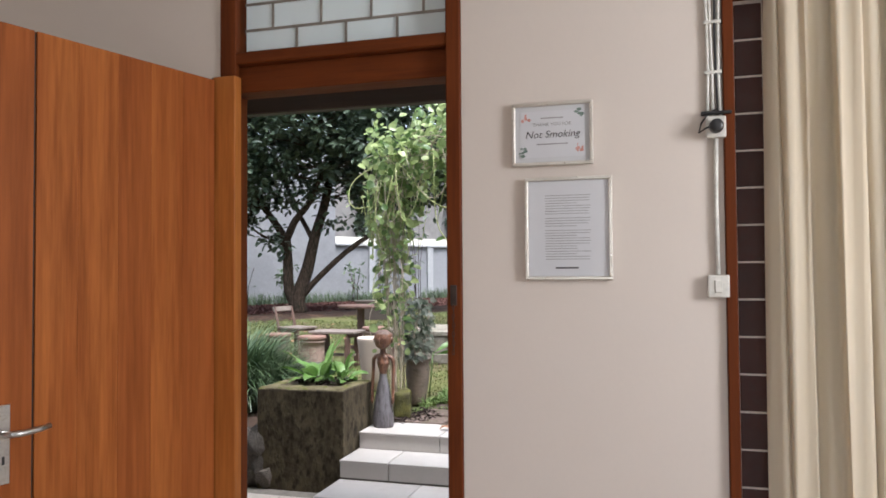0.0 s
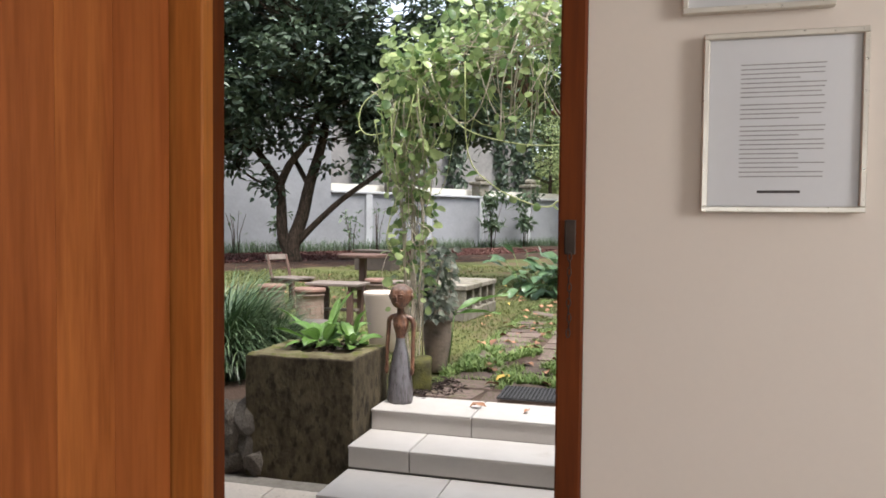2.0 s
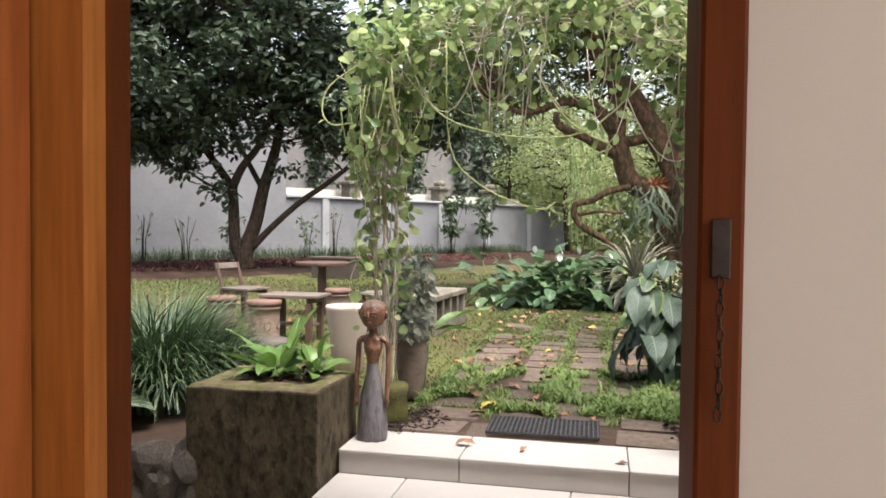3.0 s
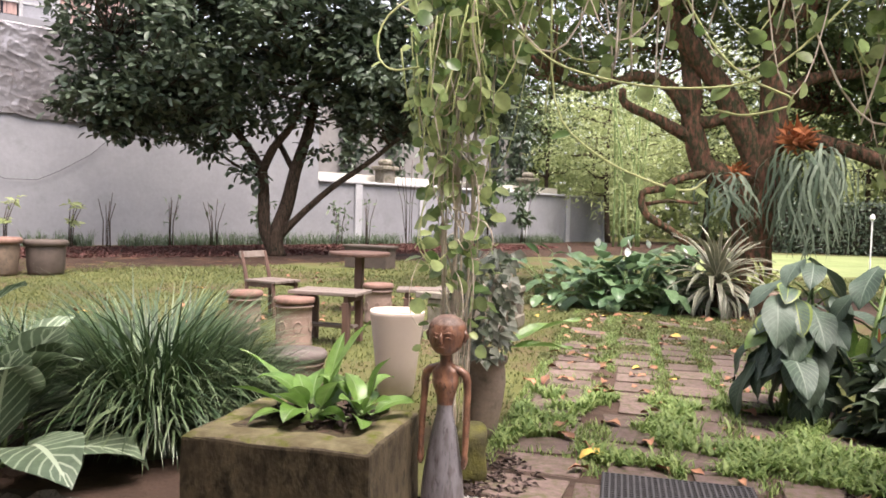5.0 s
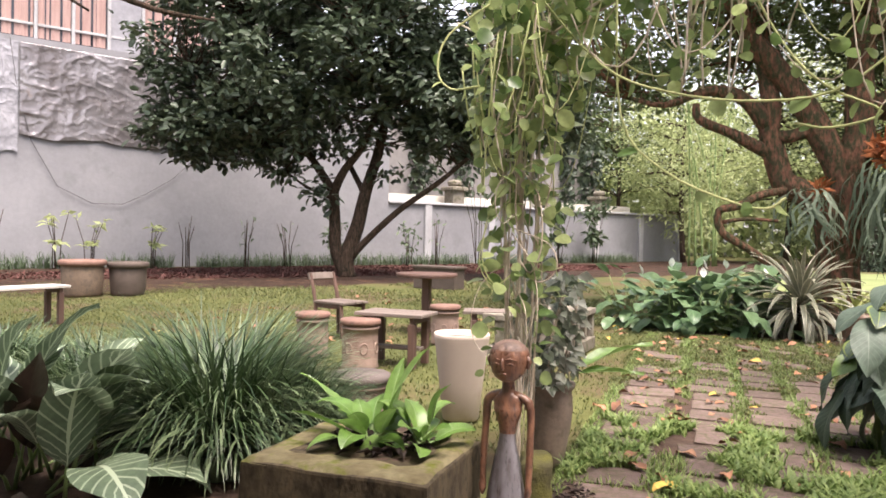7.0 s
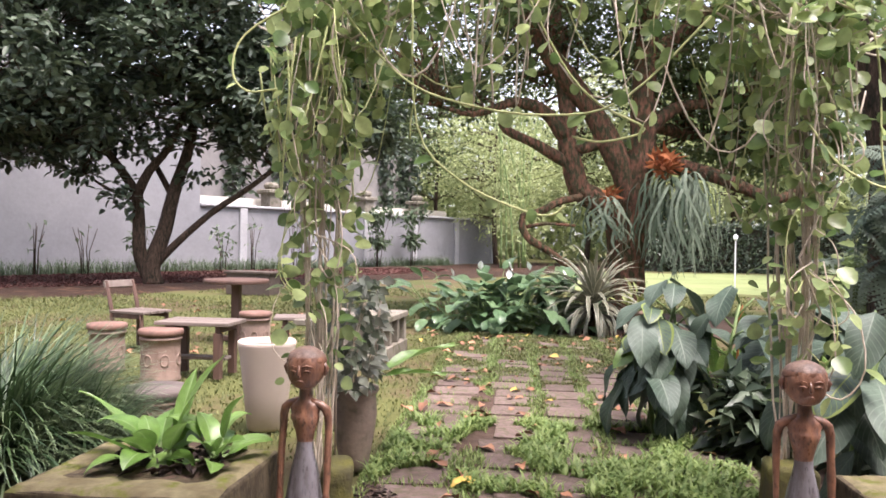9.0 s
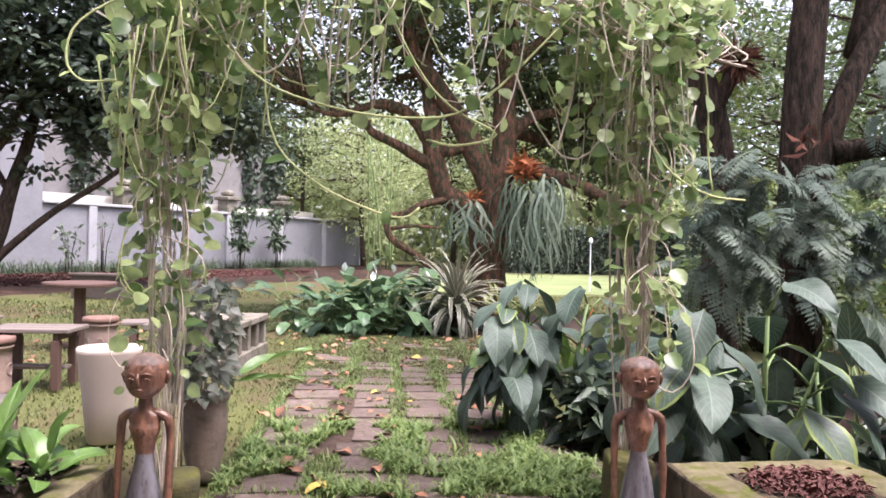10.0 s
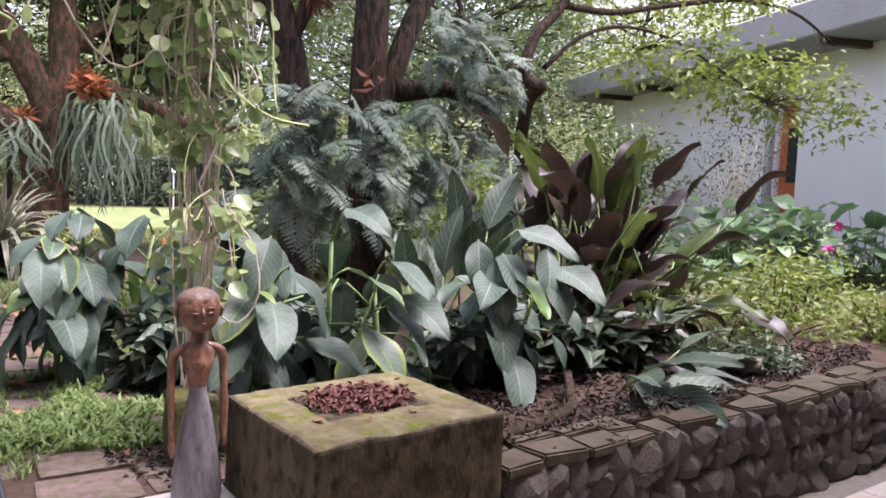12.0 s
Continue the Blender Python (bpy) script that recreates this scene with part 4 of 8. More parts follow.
def patch(name, outline, z, material, label, category, seg=0.35, rough=0.02, edge=0.25):
    """A thin sheet of soil with an uneven outline, lying on the ground; outline: centre, half sizes, turn."""
    cx, cy, hx, hy, turn = outline
    bm = bmesh.new()
    nx, ny = max(4, int(2 * hx / seg)), max(4, int(2 * hy / seg))
    grid = {}
    for i in range(nx + 1):
        for j in range(ny + 1):
            u, v = i / nx * 2 - 1, j / ny * 2 - 1
            x, y = u * hx, v * hy
            e = max(abs(u), abs(v))
            x += edge * noise.noise(Vector((x * 0.9, y * 0.9, 3 + cx))) * e
            y += edge * noise.noise(Vector((x * 0.9, y * 0.9, 9 + cy))) * e
            h = rough * (0.6 + noise.noise(Vector((x * 1.7, y * 1.7, cx)))) * (1 - e ** 6) - 0.02 * e ** 8
            grid[i, j] = bm.verts.new((x, y, h))
    for i in range(nx):
        for j in range(ny):
            bm.faces.new((grid[i, j], grid[i + 1, j], grid[i + 1, j + 1], grid[i, j + 1]))
    ob = part(name, bm, material, smooth=True)
    ob.matrix_basis = pose(cx, cy, z, 0, 0, turn)
    return tagged(ob, label, category, kind="structure")


patch("soil_bed", (3.2, 7.3, 3.1, 2.15, 0), 0.43, soil, "dark soil bed strewn with bark behind the stone wall", "soil bed", 0.25, 0.06, 0.12)
patch("soil_bed", (-4.6, 5.95, 1.75, 0.95, 0), 0.40, soil, "dark soil bed under the lily turf", "soil bed", 0.25, 0.04, 0.12)
patch("soil_bed", (0.3, 13.6, 2.6, 1.5, 10), 0.385, soil, "dark soil bed at the foot of the big tree", "soil bed", 0.3, 0.04, 0.4)
# bare soil along the boundary wall: foot of the wall from (-21.7, 13.3) towards (-2.4, 43.3)
WX, WY = 19.3 / 35.67, 30.0 / 35.67
wall_turn = math.degrees(math.atan2(WY, WX))
patch("soil_strip", (-9.2, 24.25, 24.0, 4.5, wall_turn), 0.382, soil_far, "bare brown soil strip along the boundary wall", "soil", 0.9, 0.03, 1.2)

# patch laid over the far lawn; its lighter colour stands in for sunshine
patch("sunny_lawn", (7.0, 27.5, 7.5, 6.5, 0), 0.386, sunny_lawn, "short lawn beyond the trees with sunlight painted into its colour", "lawn", 0.6, 0.03, 1.0)

# ---- the boundary wall and what stands behind it ----
def along(s, out=0.0, z=0.0):
    """A place by metres along the boundary wall, metres in front of it, and height."""
    return Vector((-21.7 + WX * s + WY * out, 13.3 + WY * s - WX * out, z))


def wall_box(s0, s1, o0, o1, z0, z1, bevel=0.0, bm=None):
    bm = bm or bmesh.new()
    sub = bmesh.new()
    box((s0, -o1, z0), (s1, -o0, z1), bevel, sub)
    tmp = bpy.data.meshes.new("tmp")
    sub.to_mesh(tmp)
    sub.free()
    start = len(bm.verts)
    bm.from_mesh(tmp)
    bpy.data.meshes.remove(tmp)
    bm.verts.ensure_lookup_table()
    m = pose(-21.7, 13.3, 0, 0, 0, wall_turn)
    for v in bm.verts[start:]:
        v.co = m @ v.co
    return bm


END_TALL = 17.0
tagged(part("boundary_wall_tall", wall_box(-14, END_TALL, -0.5, 0.0, 0.2, 6.6), plaster_grey), "tall grey plastered neighbouring wall with stains", "wall", kind="structure")
low = tagged(new("boundary_wall_low"), "low grey plastered garden wall with pilasters and coping", "wall", kind="structure")
part("panel", wall_box(END_TALL, 34.8, -0.25, -0.05, 0.2, 2.62), plaster_grey, low)
part("coping", wall_box(END_TALL, 34.9, -0.3, 0.06, 2.62, 2.72, 0.02), wall_trim, low)
for k in range(6):
    part("pilaster", wall_box(END_TALL + 1.65 + 3.2 * k, END_TALL + 1.97 + 3.2 * k, -0.05, 0.05, 0.2, 2.61, 0.015), wall_trim, low)

# ---- tall wall: windows, tarpaulin, sheet, cable ----
storey = tagged(new("neighbour_storey"), "upper storey of the neighbouring house with white window frames", "building")
part("wall", wall_box(-14, END_TALL - 4.5, -5.0, -0.45, 6.62, 11.5), net_mat, storey)
S0, DS = 2.75, 0.945
for k in range(9):
    s = S0 + DS * k
    w = part("window", wall_box(s + 0.05, s + DS - 0.05, -0.44, -0.40, 6.66, 9.2), dark_glass, storey)
    part("frame", wall_box(s - 0.045, s + 0.045, -0.42, -0.3, 6.62, 9.25, 0.01), wall_trim, storey)
    part("glazing_bar", wall_box(s + 0.05, s + DS - 0.05, -0.40, -0.33, 7.02, 7.09, 0.008), wall_trim, storey)
    if k != 5:
        nd = 18
        vv, ff = [], []
        for i in range(nd + 1):
            q = s + 0.06 + (DS - 0.12) * i / nd
            o = -0.385 + 0.02 * math.sin(i * 2.1 + k) + 0.018 * math.sin(i * 0.83 + 2.2 * k)
            vv += [along(q, o, 6.7), along(q, o, 9.1)]
        for i in range(nd):
            ff.append((2 * i, 2 * i + 2, 2 * i + 3, 2 * i + 1))
        part_mesh("drape", mesh_from("drape", vv, ff, drape_mat), storey, None, "rose coloured drape behind the pane")
    else:
        part("panel", wall_box(s + 0.05, s + DS - 0.05, -0.39, -0.35, 6.66, 9.2), sheet_mat, storey)
part("sill", wall_box(S0 - 0.2, S0 + DS * 9 + 0.1, -0.5, -0.28, 6.54, 6.64, 0.01), wall_trim, storey)


def crease(p):
    """Sharp ridges where the noise changes sign."""
    return (1 - min(1.0, abs(noise.noise(p)))) ** 7


def hung_sheet(name, s0, s1, z_lo, z_hi, material, label, amp, seed, sag=0.12, smooth=False):
    """A crumpled sheet that hangs down the wall."""
    nx, nz = 190, 90
    vv, ff = [], []
    for j in range(nz + 1):
        for i in range(nx + 1):
            u, v = i / nx, j / nz
            s = s0 + (s1 - s0) * u
            top = z_hi + (-0.10 * u)
            bot = z_lo - sag * math.sin(math.pi * ((u * 3.2) % 1.0)) + 0.1 * noise.noise(Vector((u * 7, seed, 0)))
            z = bot + (top - bot) * v
            p = Vector((s * 1.9 + z * 0.9, z * 2.1 - s * 0.8, seed))
            o = 0.04 + amp * (0.9 * crease(p * 0.7) + 0.55 * crease(p * 1.5 + Vector((5, 1, 0))) + 0.3 * crease(Vector((s * 3.4, z * 0.7, seed + 3))) + 0.22 * crease(p * 3.6) + 0.5 * (1 - v) * (0.5 + noise.noise(p * 0.6)))
            vv.append(along(s, o, z))
    for j in range(nz):
        for i in range(nx):
            a = j * (nx + 1) + i
            ff.append((a, a + 1, a + nx + 2, a + nx + 1))
    ob = part_mesh(name, mesh_from(name, vv, ff, material, smooth=smooth))
    so = ob.modifiers.new("thickness", "SOLIDIFY")
    so.thickness = 0.006
    return tagged(ob, label, "tarpaulin")


hung_sheet("tarpaulin", 5.16, 11.9, 3.98, 6.44, tarp_mat, "crumpled silver plastic tarpaulin hung on the neighbouring wall", 0.032, 2.0, smooth=True)
hung_sheet("plastic_sheet", 2.4, 5.12, 3.5, 6.55, sheet_mat, "smooth white plastic sheet hung on the neighbouring wall", 0.03, 7.0, 0.02)
cable = Geo()
pts = [(4.93, 6.5), (5.1, 5.2), (5.44, 3.83), (6.09, 2.63), (6.99, 2.19), (7.8, 2.2), (8.4, 2.5), (9.2, 3.0), (9.92, 3.71)]
cable.tube([along(s, 0.06, z) for s, z in pts], 0.009, 5)
tagged(part_mesh("wall_cable", cable.mesh("wall_cable", plastic_black)), "black cable sagging across the plastered wall", "cable")

# pillars and dim walls behind the low garden wall
tagged(part("neighbour_wall", wall_box(17.5, 33.4, -6.0, -4.5, 0.2, 6.9), net_mat), "weathered greyish wall of a house behind the garden wall", "building")
for s in (26.3, 29.9, 21.0):
    pil = tagged(new("gate_pillar"), "old plastered pillar with a moulded cap behind the wall", "pillar", "pillars behind the wall")
    o = along(s, -1.2)
    pil.matrix_basis = pose(o.x, o.y, 0.3, 0, 0, wall_turn)
    part("shaft", box((-0.3, -0.3, 0), (0.3, 0.3, 3.0), 0.02), concrete_old, pil)
    part("cap", box((-0.42, -0.42, 3.0), (0.42, 0.42, 3.16), 0.03), concrete_old, pil)
    part("finial", box((-0.25, -0.25, 3.16), (0.25, 0.25, 3.45), 0.1), concrete_old, pil)
bal = tagged(new("balustrade"), "pale plastered parapet behind the garden wall", "parapet")
part("parapet", wall_box(18.0, 33.0, -2.0, -1.8, 0.3, 3.1), cream_paint, bal)

# ---- statues ----
def statue(m, seed, label):
    g = Geo()
    # flared skirt, waist, chest
    g.loft([(0, 0, z, rx, ry) for z, rx, ry in ((0, .079, .068), (.02, .084, .072), (.07, .084, .072), (.15, .075, .064), (.24, .060, .051), (.31, .047, .040), (.36, .036, .031), (.385, .031, .027), (.41, .030, .026),
                                                 (.44, .035, .029), (.475, .047, .036), (.500, .054, .039), (.503, .050, .036), (.53, .058, .034), (.545, .050, .029), (.555, .034, .026), (.565, .025, .024), (.60, .022, .022), (.61, .022, .023))], 20)
    g.loft([(0, dy, z, rx * 1.13, ry * 1.05) for z, rx, ry, dy in ((.600, .018, .022, -.004), (.607, .032, .038, -.008), (.618, .043, .048, -.007), (.635, .053, .055, -.004), (.655, .060, .060, 0), (.675, .063, .063, .002), (.695, .062, .062, .003),
                                                      (.715, .056, .056, .004), (.730, .044, .045, .004), (.741, .026, .028, .004), (.746, .008, .010, .004))], 20)
    for sx in (-1, 1):
        g.tube([(sx * .008, .002, .556), (sx * .035, .002, .548), (sx * .060, .002, .540), (sx * .078, .003, .526), (sx * .085, .005, .50), (sx * .087, .005, .45), (sx * .088, 0, .40), (sx * .089, -.004, .35), (sx * .089, -.010, .28), (sx * .088, -.014, .23), (sx * .088, -.017, .215), (sx * .087, -.019, .195), (sx * .086, -.02, .178)],
               [.016, .0165, .017, .0165, .015, .0135, .0128, .0125, .0105, .0085, .0115, .0105, .004], 10)
        g.tube([(sx * .067, .004, .695), (sx * .077, .004, .674), (sx * .071, 0, .648)], [.005, .011, .005], 7)
        g.tube([(sx * .011, -.0655, .684), (sx * .027, -.062, .690), (sx * .045, -.050, .683)], [.0015, .0026, .0015], 6)
        g.tube([(sx * .014, -.0635, .669), (sx * .027, -.0615, .671), (sx * .040, -.053, .667)], [.002, .0042, .002], 7)
    g.tube([(0, -.062, .690), (0, -.066, .672), (0, -.071, .658), (0, -.062, .650)], [.003, .0055, .008, .005], 8)
    g.tube([(-.020, -.054, .632), (0, -.062, .635), (.020, -.054, .632)], [.003, .0055, .003], 6)
    g.loft([(0, dy, z, rx * 1.12, ry * 1.03) for z, rx, ry, dy in ((.690, .064, .060, .009), (.700, .0655, .064, .008), (.716, .060, .060, .007), (.732, .048, .049, .006), (.744, .028, .031, .005), (.750, .008, .01, .005))], 26)
    me = g.mesh("statue", statue_mat)
    for v in me.vertices:
        k = 0.0025 * noise.noise(Vector(v.co) * 40 + Vector((seed, 0, 0)))
        if v.co.z < 0.36:
            a = math.atan2(v.co.y, v.co.x)
            k += 0.0022 * math.sin(a * 9 + seed)
        if v.co.z > 0.688:
            k += 0.0016 * math.sin(13 * math.atan2(v.co.y, v.co.x) + 90 * v.co.z)
        v.co += v.normal * k
    me.materials.append(statue_skirt)
    me.materials.append(statue_hair)
    for f in me.polygons:
        c = f.center
        if c.z < 0.40 and not (abs(c.x) > 0.0745 and c.z > 0.17):
            f.material_index = 1
        elif c.z > 0.712 or c.z > 0.65 and c.y > 0.03:
            f.material_index = 2
    ob = part_mesh("statue", me)
    ob.matrix_basis = m
    return tagged(ob, label, "statue", "carved figures flanking the steps")


statue(pose(-2.055, 5.42, 0.391, 0, 0, -6) @ Matrix.Scale(1.0, 4), 3, "slender carved brown wooden figure standing on the top step")
statue(pose(-0.315, 5.47, 0.391, 0, 0, -4) @ Matrix.Scale(1.0, 4), 8, "carved wooden figure with a grey weathered skirt on the step")

# ---- pots, blocks, mat ----
def vessel(name, at, profile, material, label, n=28, soil_z=None, parts=(), wobble=0.02, square=0.0, group="", turn=0, category="pot"):
    thing = tagged(new(name), label, category, group)
    thing.matrix_basis = pose(*at, 0, 0, turn)
    part("body", lathe(profile, n, wobble, square=square), material, thing, smooth=True)
    for pn, prof, mat_, lab in parts:
        part(pn, lathe(prof, n, wobble * 0.5, square=square), mat_, thing, lab, smooth=True)
    return thing


vessel("clay_urn", (-2.10, 6.42, 0.39), [(.06, 0), (.068, .015), (.085, .10), (.102, .20), (.110, .28), (.106, .34), (.100, .37), (.114, .385), (.120, .40), (.117, .412), (.10, .41), (.092, .36)], urn_mat, "weathered brown clay urn planted with a silver-leaved climber", parts=[("soil", [(.092, .36), (.06, .372), (.01, .376)], soil, "")])
vessel("tall_pot", (-2.80, 7.12, 0.39), [(.105, 0), (.112, .012), (.135, .22), (.158, .42), (.169, .50), (.171, .52), (.166, .526), (.152, .522), (.146, .46)], cream_pot, "tall tapered cream glazed pot standing on the grass", square=0.12, turn=20, parts=[("soil", [(.145, .49), (.02, .50)], terracotta, "")])


def drum_stool(at, h, r, label, turn=0):
    thing = tagged(new("drum_stool"), label, "stool", "clay drum stools")
    thing.matrix_basis = pose(*at, 0, 0, turn)
    part("body", lathe([(r * .93, 0), (r * .95, .015), (r * .9, .04), (r * .9, h * .62), (r * .91, h - .085), (r * .97, h - .082), (r * .97, h - .068), (r * .9, h - .064), (r * .9, h - .05)], 28, 0.012), terracotta, thing, smooth=True)
    part("top", lathe([(r * .9, h - .0495), (r * 1.0, h - .048), (r * 1.04, h - .035), (r * 1.04, h - .012), (r * .98, h), (.01, h + .002)], 28, 0.012), terracotta_rim, thing, "reddish clay seat disc", smooth=True)
    for k in range(7):
        g = Geo()
        a0 = 2 * math.pi * k / 7
        g.tube([((r * .905) * math.cos(a0 + 0.22 * math.sin(q)), (r * .905) * math.sin(a0 + 0.22 * math.sin(q)), h * 0.42 + 0.045 * math.cos(q)) for q in [2 * math.pi * i / 10 for i in range(11)]], 0.006, 5)
        part_mesh("relief_ring", g.mesh("relief_ring", terracotta), thing)
    return thing


drum_stool((-4.12, 8.40, 0.39), 0.41, 0.165, "terracotta drum stool with carved relief beside the low bench")
drum_stool((-4.76, 8.72, 0.39), 0.40, 0.155, "greyish terracotta drum stool with a dark seat beside the chair", 40)
drum_stool((-3.94, 10.0, 0.39), 0.40, 0.155, "reddish terracotta drum stool behind the low bench", 80)
near_drum = drum_stool((-3.42, 6.98, 0.39), 0.25, 0.19, "low clay drum stool with a grey weathered seat behind the planter", 15)
for _c in near_drum.children:
    if _c.name.startswith("top"):
        _c.data.materials[0] = grey_clay
for (x, y, r, h, mt, rm, lab) in ((-11.05, 12.2, .33, .60, tub_clay, terracotta_rim, "large terracotta tub with a worn orange rim near the wall"), (-10.62, 12.75, .30, .56, dark_pot, dark_pot, "large dark clay tub near the wall")):
    vessel("clay_tub", (x, y, 0.385), [(r * .84, 0), (r * .9, .05), (r * .96, h * .4), (r * .98, h - .12), (r * .96, h - .10)], mt, lab, group="clay tubs", parts=[("rim", [(r * .97, h - .10), (r * 1.1, h - .085), (r * 1.12, h - .03), (r * 1.05, h), (r * .9, h), (r * .88, h - .06), (.01, h - .05)], rm, "")], category="tub")
vessel("plant_pot", (0.17, 12.55, 0.39), [(.13, 0), (.15, .05), (.19, .24), (.21, .25), (.212, .29), (.19, .295), (.17, .25)], terracotta, "square-shouldered terracotta pot beside the striped agave", square=0.3, parts=[("soil", [(.17, .25), (.02, .26)], soil, "")])
trough = tagged(new("dark_trough"), "long dark planting trough standing before the wall", "trough")
trough.matrix_basis = pose(-6.7, 17.3, 0.385, 0, 0, -12)
bm = bmesh.new()
for lo, hi in (((-.5, -.2, 0), (.5, -.16, .42)), ((-.5, .16, 0), (.5, .2, .42)), ((-.5, -.16, 0), (-.46, .16, .42)), ((.46, -.16, 0), (.5, .16, .42)), ((-.46, -.16, .02), (.46, .16, .34))):
    box(lo, hi, 0.004, bm)
part("body", bm, dark_pot, trough)
part("rim", box((-.54, -.24, .42), (.54, .24, .47), .01), dark_pot, trough)


def mossy_block(at, size, turn, label):
    bm = bmesh.new()
    box((-size[0] / 2, -size[1] / 2, 0), (size[0] / 2, size[1] / 2, size[2]), 0.025, bm, 2)
    bmesh.ops.subdivide_edges(bm, edges=[e for e in bm.edges if e.calc_length() > 0.06], cuts=4, use_grid_fill=True)
    for v in bm.verts:
        v.co += Vector([0.012 * noise.noise(v.co * 11 + Vector((k * 5 + at[0], 0, 0))) for k in range(3)])
    ob = part("mossy_block", bm, moss, smooth=True)
    ob.matrix_basis = pose(*at, 0, 0, turn)
    return tagged(ob, label, "stone block", "blocks at the arch feet")


mossy_block((-2.04, 5.84, 0.37), (0.13, 0.2, 0.23), 14, "moss-covered concrete block at the foot of the arch")
mossy_block((-0.21, 5.90, 0.37), (0.19, 0.2, 0.30), -8, "moss-covered concrete block beside the planter")

mat_thing = tagged(new("door_mat"), "black perforated rubber mat lying before the top step", "mat")
mat_thing.matrix_basis = pose(-1.17, 5.82, 0.402, 0, 0, 1)
for i in range(25):
    part("bar", box((-0.30 + i * 0.025 - 0.004, -0.17, 0), (-0.30 + i * 0.025 + 0.004, 0.17, 0.014)), rubber, mat_thing)
for j in range(15):
    part("cross_bar", box((-0.31, -0.175 + j * 0.025 - 0.004, 0.0005), (0.31, -0.175 + j * 0.025 + 0.004, 0.0125)), rubber, mat_thing)

# ---- garden furniture ----
def bench(name, m, length, depth, h, top_mat, leg_mat, label, category="bench", shelf=True, slats=3, group=""):
    """A plank-topped low table or bench on four square legs with a stretcher shelf."""
    thing = tagged(new(name), label, category, group)
    thing.matrix_basis = m
    w = depth / slats
    for k in range(slats):
        part("plank", box((-length / 2, -depth / 2 + k * w + 0.003, h - 0.03), (length / 2, -depth / 2 + (k + 1) * w - 0.003, h), 0.004), top_mat, thing)
    for sx in (-1, 1):
        part("rail", box((sx * (length / 2 - .10) - .02, -depth / 2 + .03, h - 0.085), (sx * (length / 2 - .10) + .02, depth / 2 - .03, h - 0.0305), 0.003), leg_mat, thing)
        for sy in (-1, 1):
            x, y = sx * (length / 2 - .10), sy * (depth / 2 - .05)
            part("leg", box((x - .03, y - .03, 0), (x + .03, y + .03, h - 0.0855), 0.004), leg_mat, thing)
    if shelf:
        part("shelf", box((-length / 2 + .072, -0.06, h * .30), (length / 2 - .072, 0.06, h * .30 + .025), 0.003), top_mat, thing)
    return thing


bench("low_bench", pose(-3.91, 8.67, 0.39, 0, 0, 0), 0.62, 0.40, 0.455, grey_wood, brown_wood, "weathered grey plank-topped low bench on the lawn")
bench("low_bench", pose(-3.30, 9.55, 0.39, 0, 0, 15), 0.55, 0.32, 0.42, grey_wood, brown_wood, "small weathered wooden bench beside the hanging vine", shelf=False)
bench("garden_bench", pose(-8.75, 8.55, 0.39, 0, 0, 78), 1.9, 0.36, 0.45, pale_wood, brown_wood, "long pale wooden bench at the lawn's edge", shelf=False, slats=2)
tab = tagged(new("round_table"), "round weathered wooden table on a single post", "table")
tab.matrix_basis = pose(-4.42, 10.7, 0.39)
part("tabletop", lathe([(.33, .635), (.35, .64), (.355, .665), (.35, .68), (.01, .682)], 32, 0.01), brown_wood, tab)
part("post", box((-.045, -.045, 0), (.045, .045, .634), .006), brown_wood, tab)
part("foot", box((-.22, -.04, 0), (-.0455, .04, .05), .005), brown_wood, tab)
part("foot", box((.0455, -.04, 0), (.22, .04, .05), .005), brown_wood, tab)

chair = tagged(new("garden_chair"), "low weathered wooden garden chair with a leaning backrest", "chair")
chair.matrix_basis = pose(-5.12, 9.93, 0.39, 0, 0, -17) @ Matrix.Scale(1.06, 4)
for k in range(4):
    part("seat_slat", box((-.21, -.18 + k * .092, .345), (.22, -.18 + k * .092 + .086, .37), .004), grey_wood, chair)
for sx, sy in ((-.19, -.16), (-.19, .16), (.17, -.16), (.17, .16)):
    g = Geo()
    if sx < 0:
        g.tube([(sx + .01, sy, 0), (sx, sy, .34), (sx - .03, sy, .47), (sx - .085, sy, .64)], .02, 6)
    else:
        g.tube([(sx + .03, sy, 0), (sx, sy, .344)], .02, 6)
    part_mesh("leg", g.mesh("leg", brown_wood, smooth=False), chair)
bb = part("backrest", box((-.015, -.18, -.035), (.015, .18, .035), .004), grey_wood, chair)
bb.matrix_basis = pose(-.272, 0, .61, 0, -18, 0)
part("apron", box((-.18, -.165, .30), (.17, -.145, .344), .003), brown_wood, chair)
part("apron", box((-.18, .145, .30), (.17, .165, .344), .003), brown_wood, chair)

seat = tagged(new("block_bench"), "low bench of hollow concrete blocks with stone slabs on top", "bench")
seat.matrix_basis = pose(-2.62, 9.25, 0.38, 0, 0, -5)
for j in range(4):
    part("slab", box((-.72, .005 + j * .31, .36), (.05, .305 + j * .31, .42), .008), concrete_old, seat)
for j in range(5):
    y = 0.02 + j * 0.285
    part("block", box((-.60, y, .13), (.03, y + .075, .359), .006), concrete_old, seat)
part("base_beam", box((-.68, 0, 0), (.045, 1.24, .129), .01), concrete_old, seat)

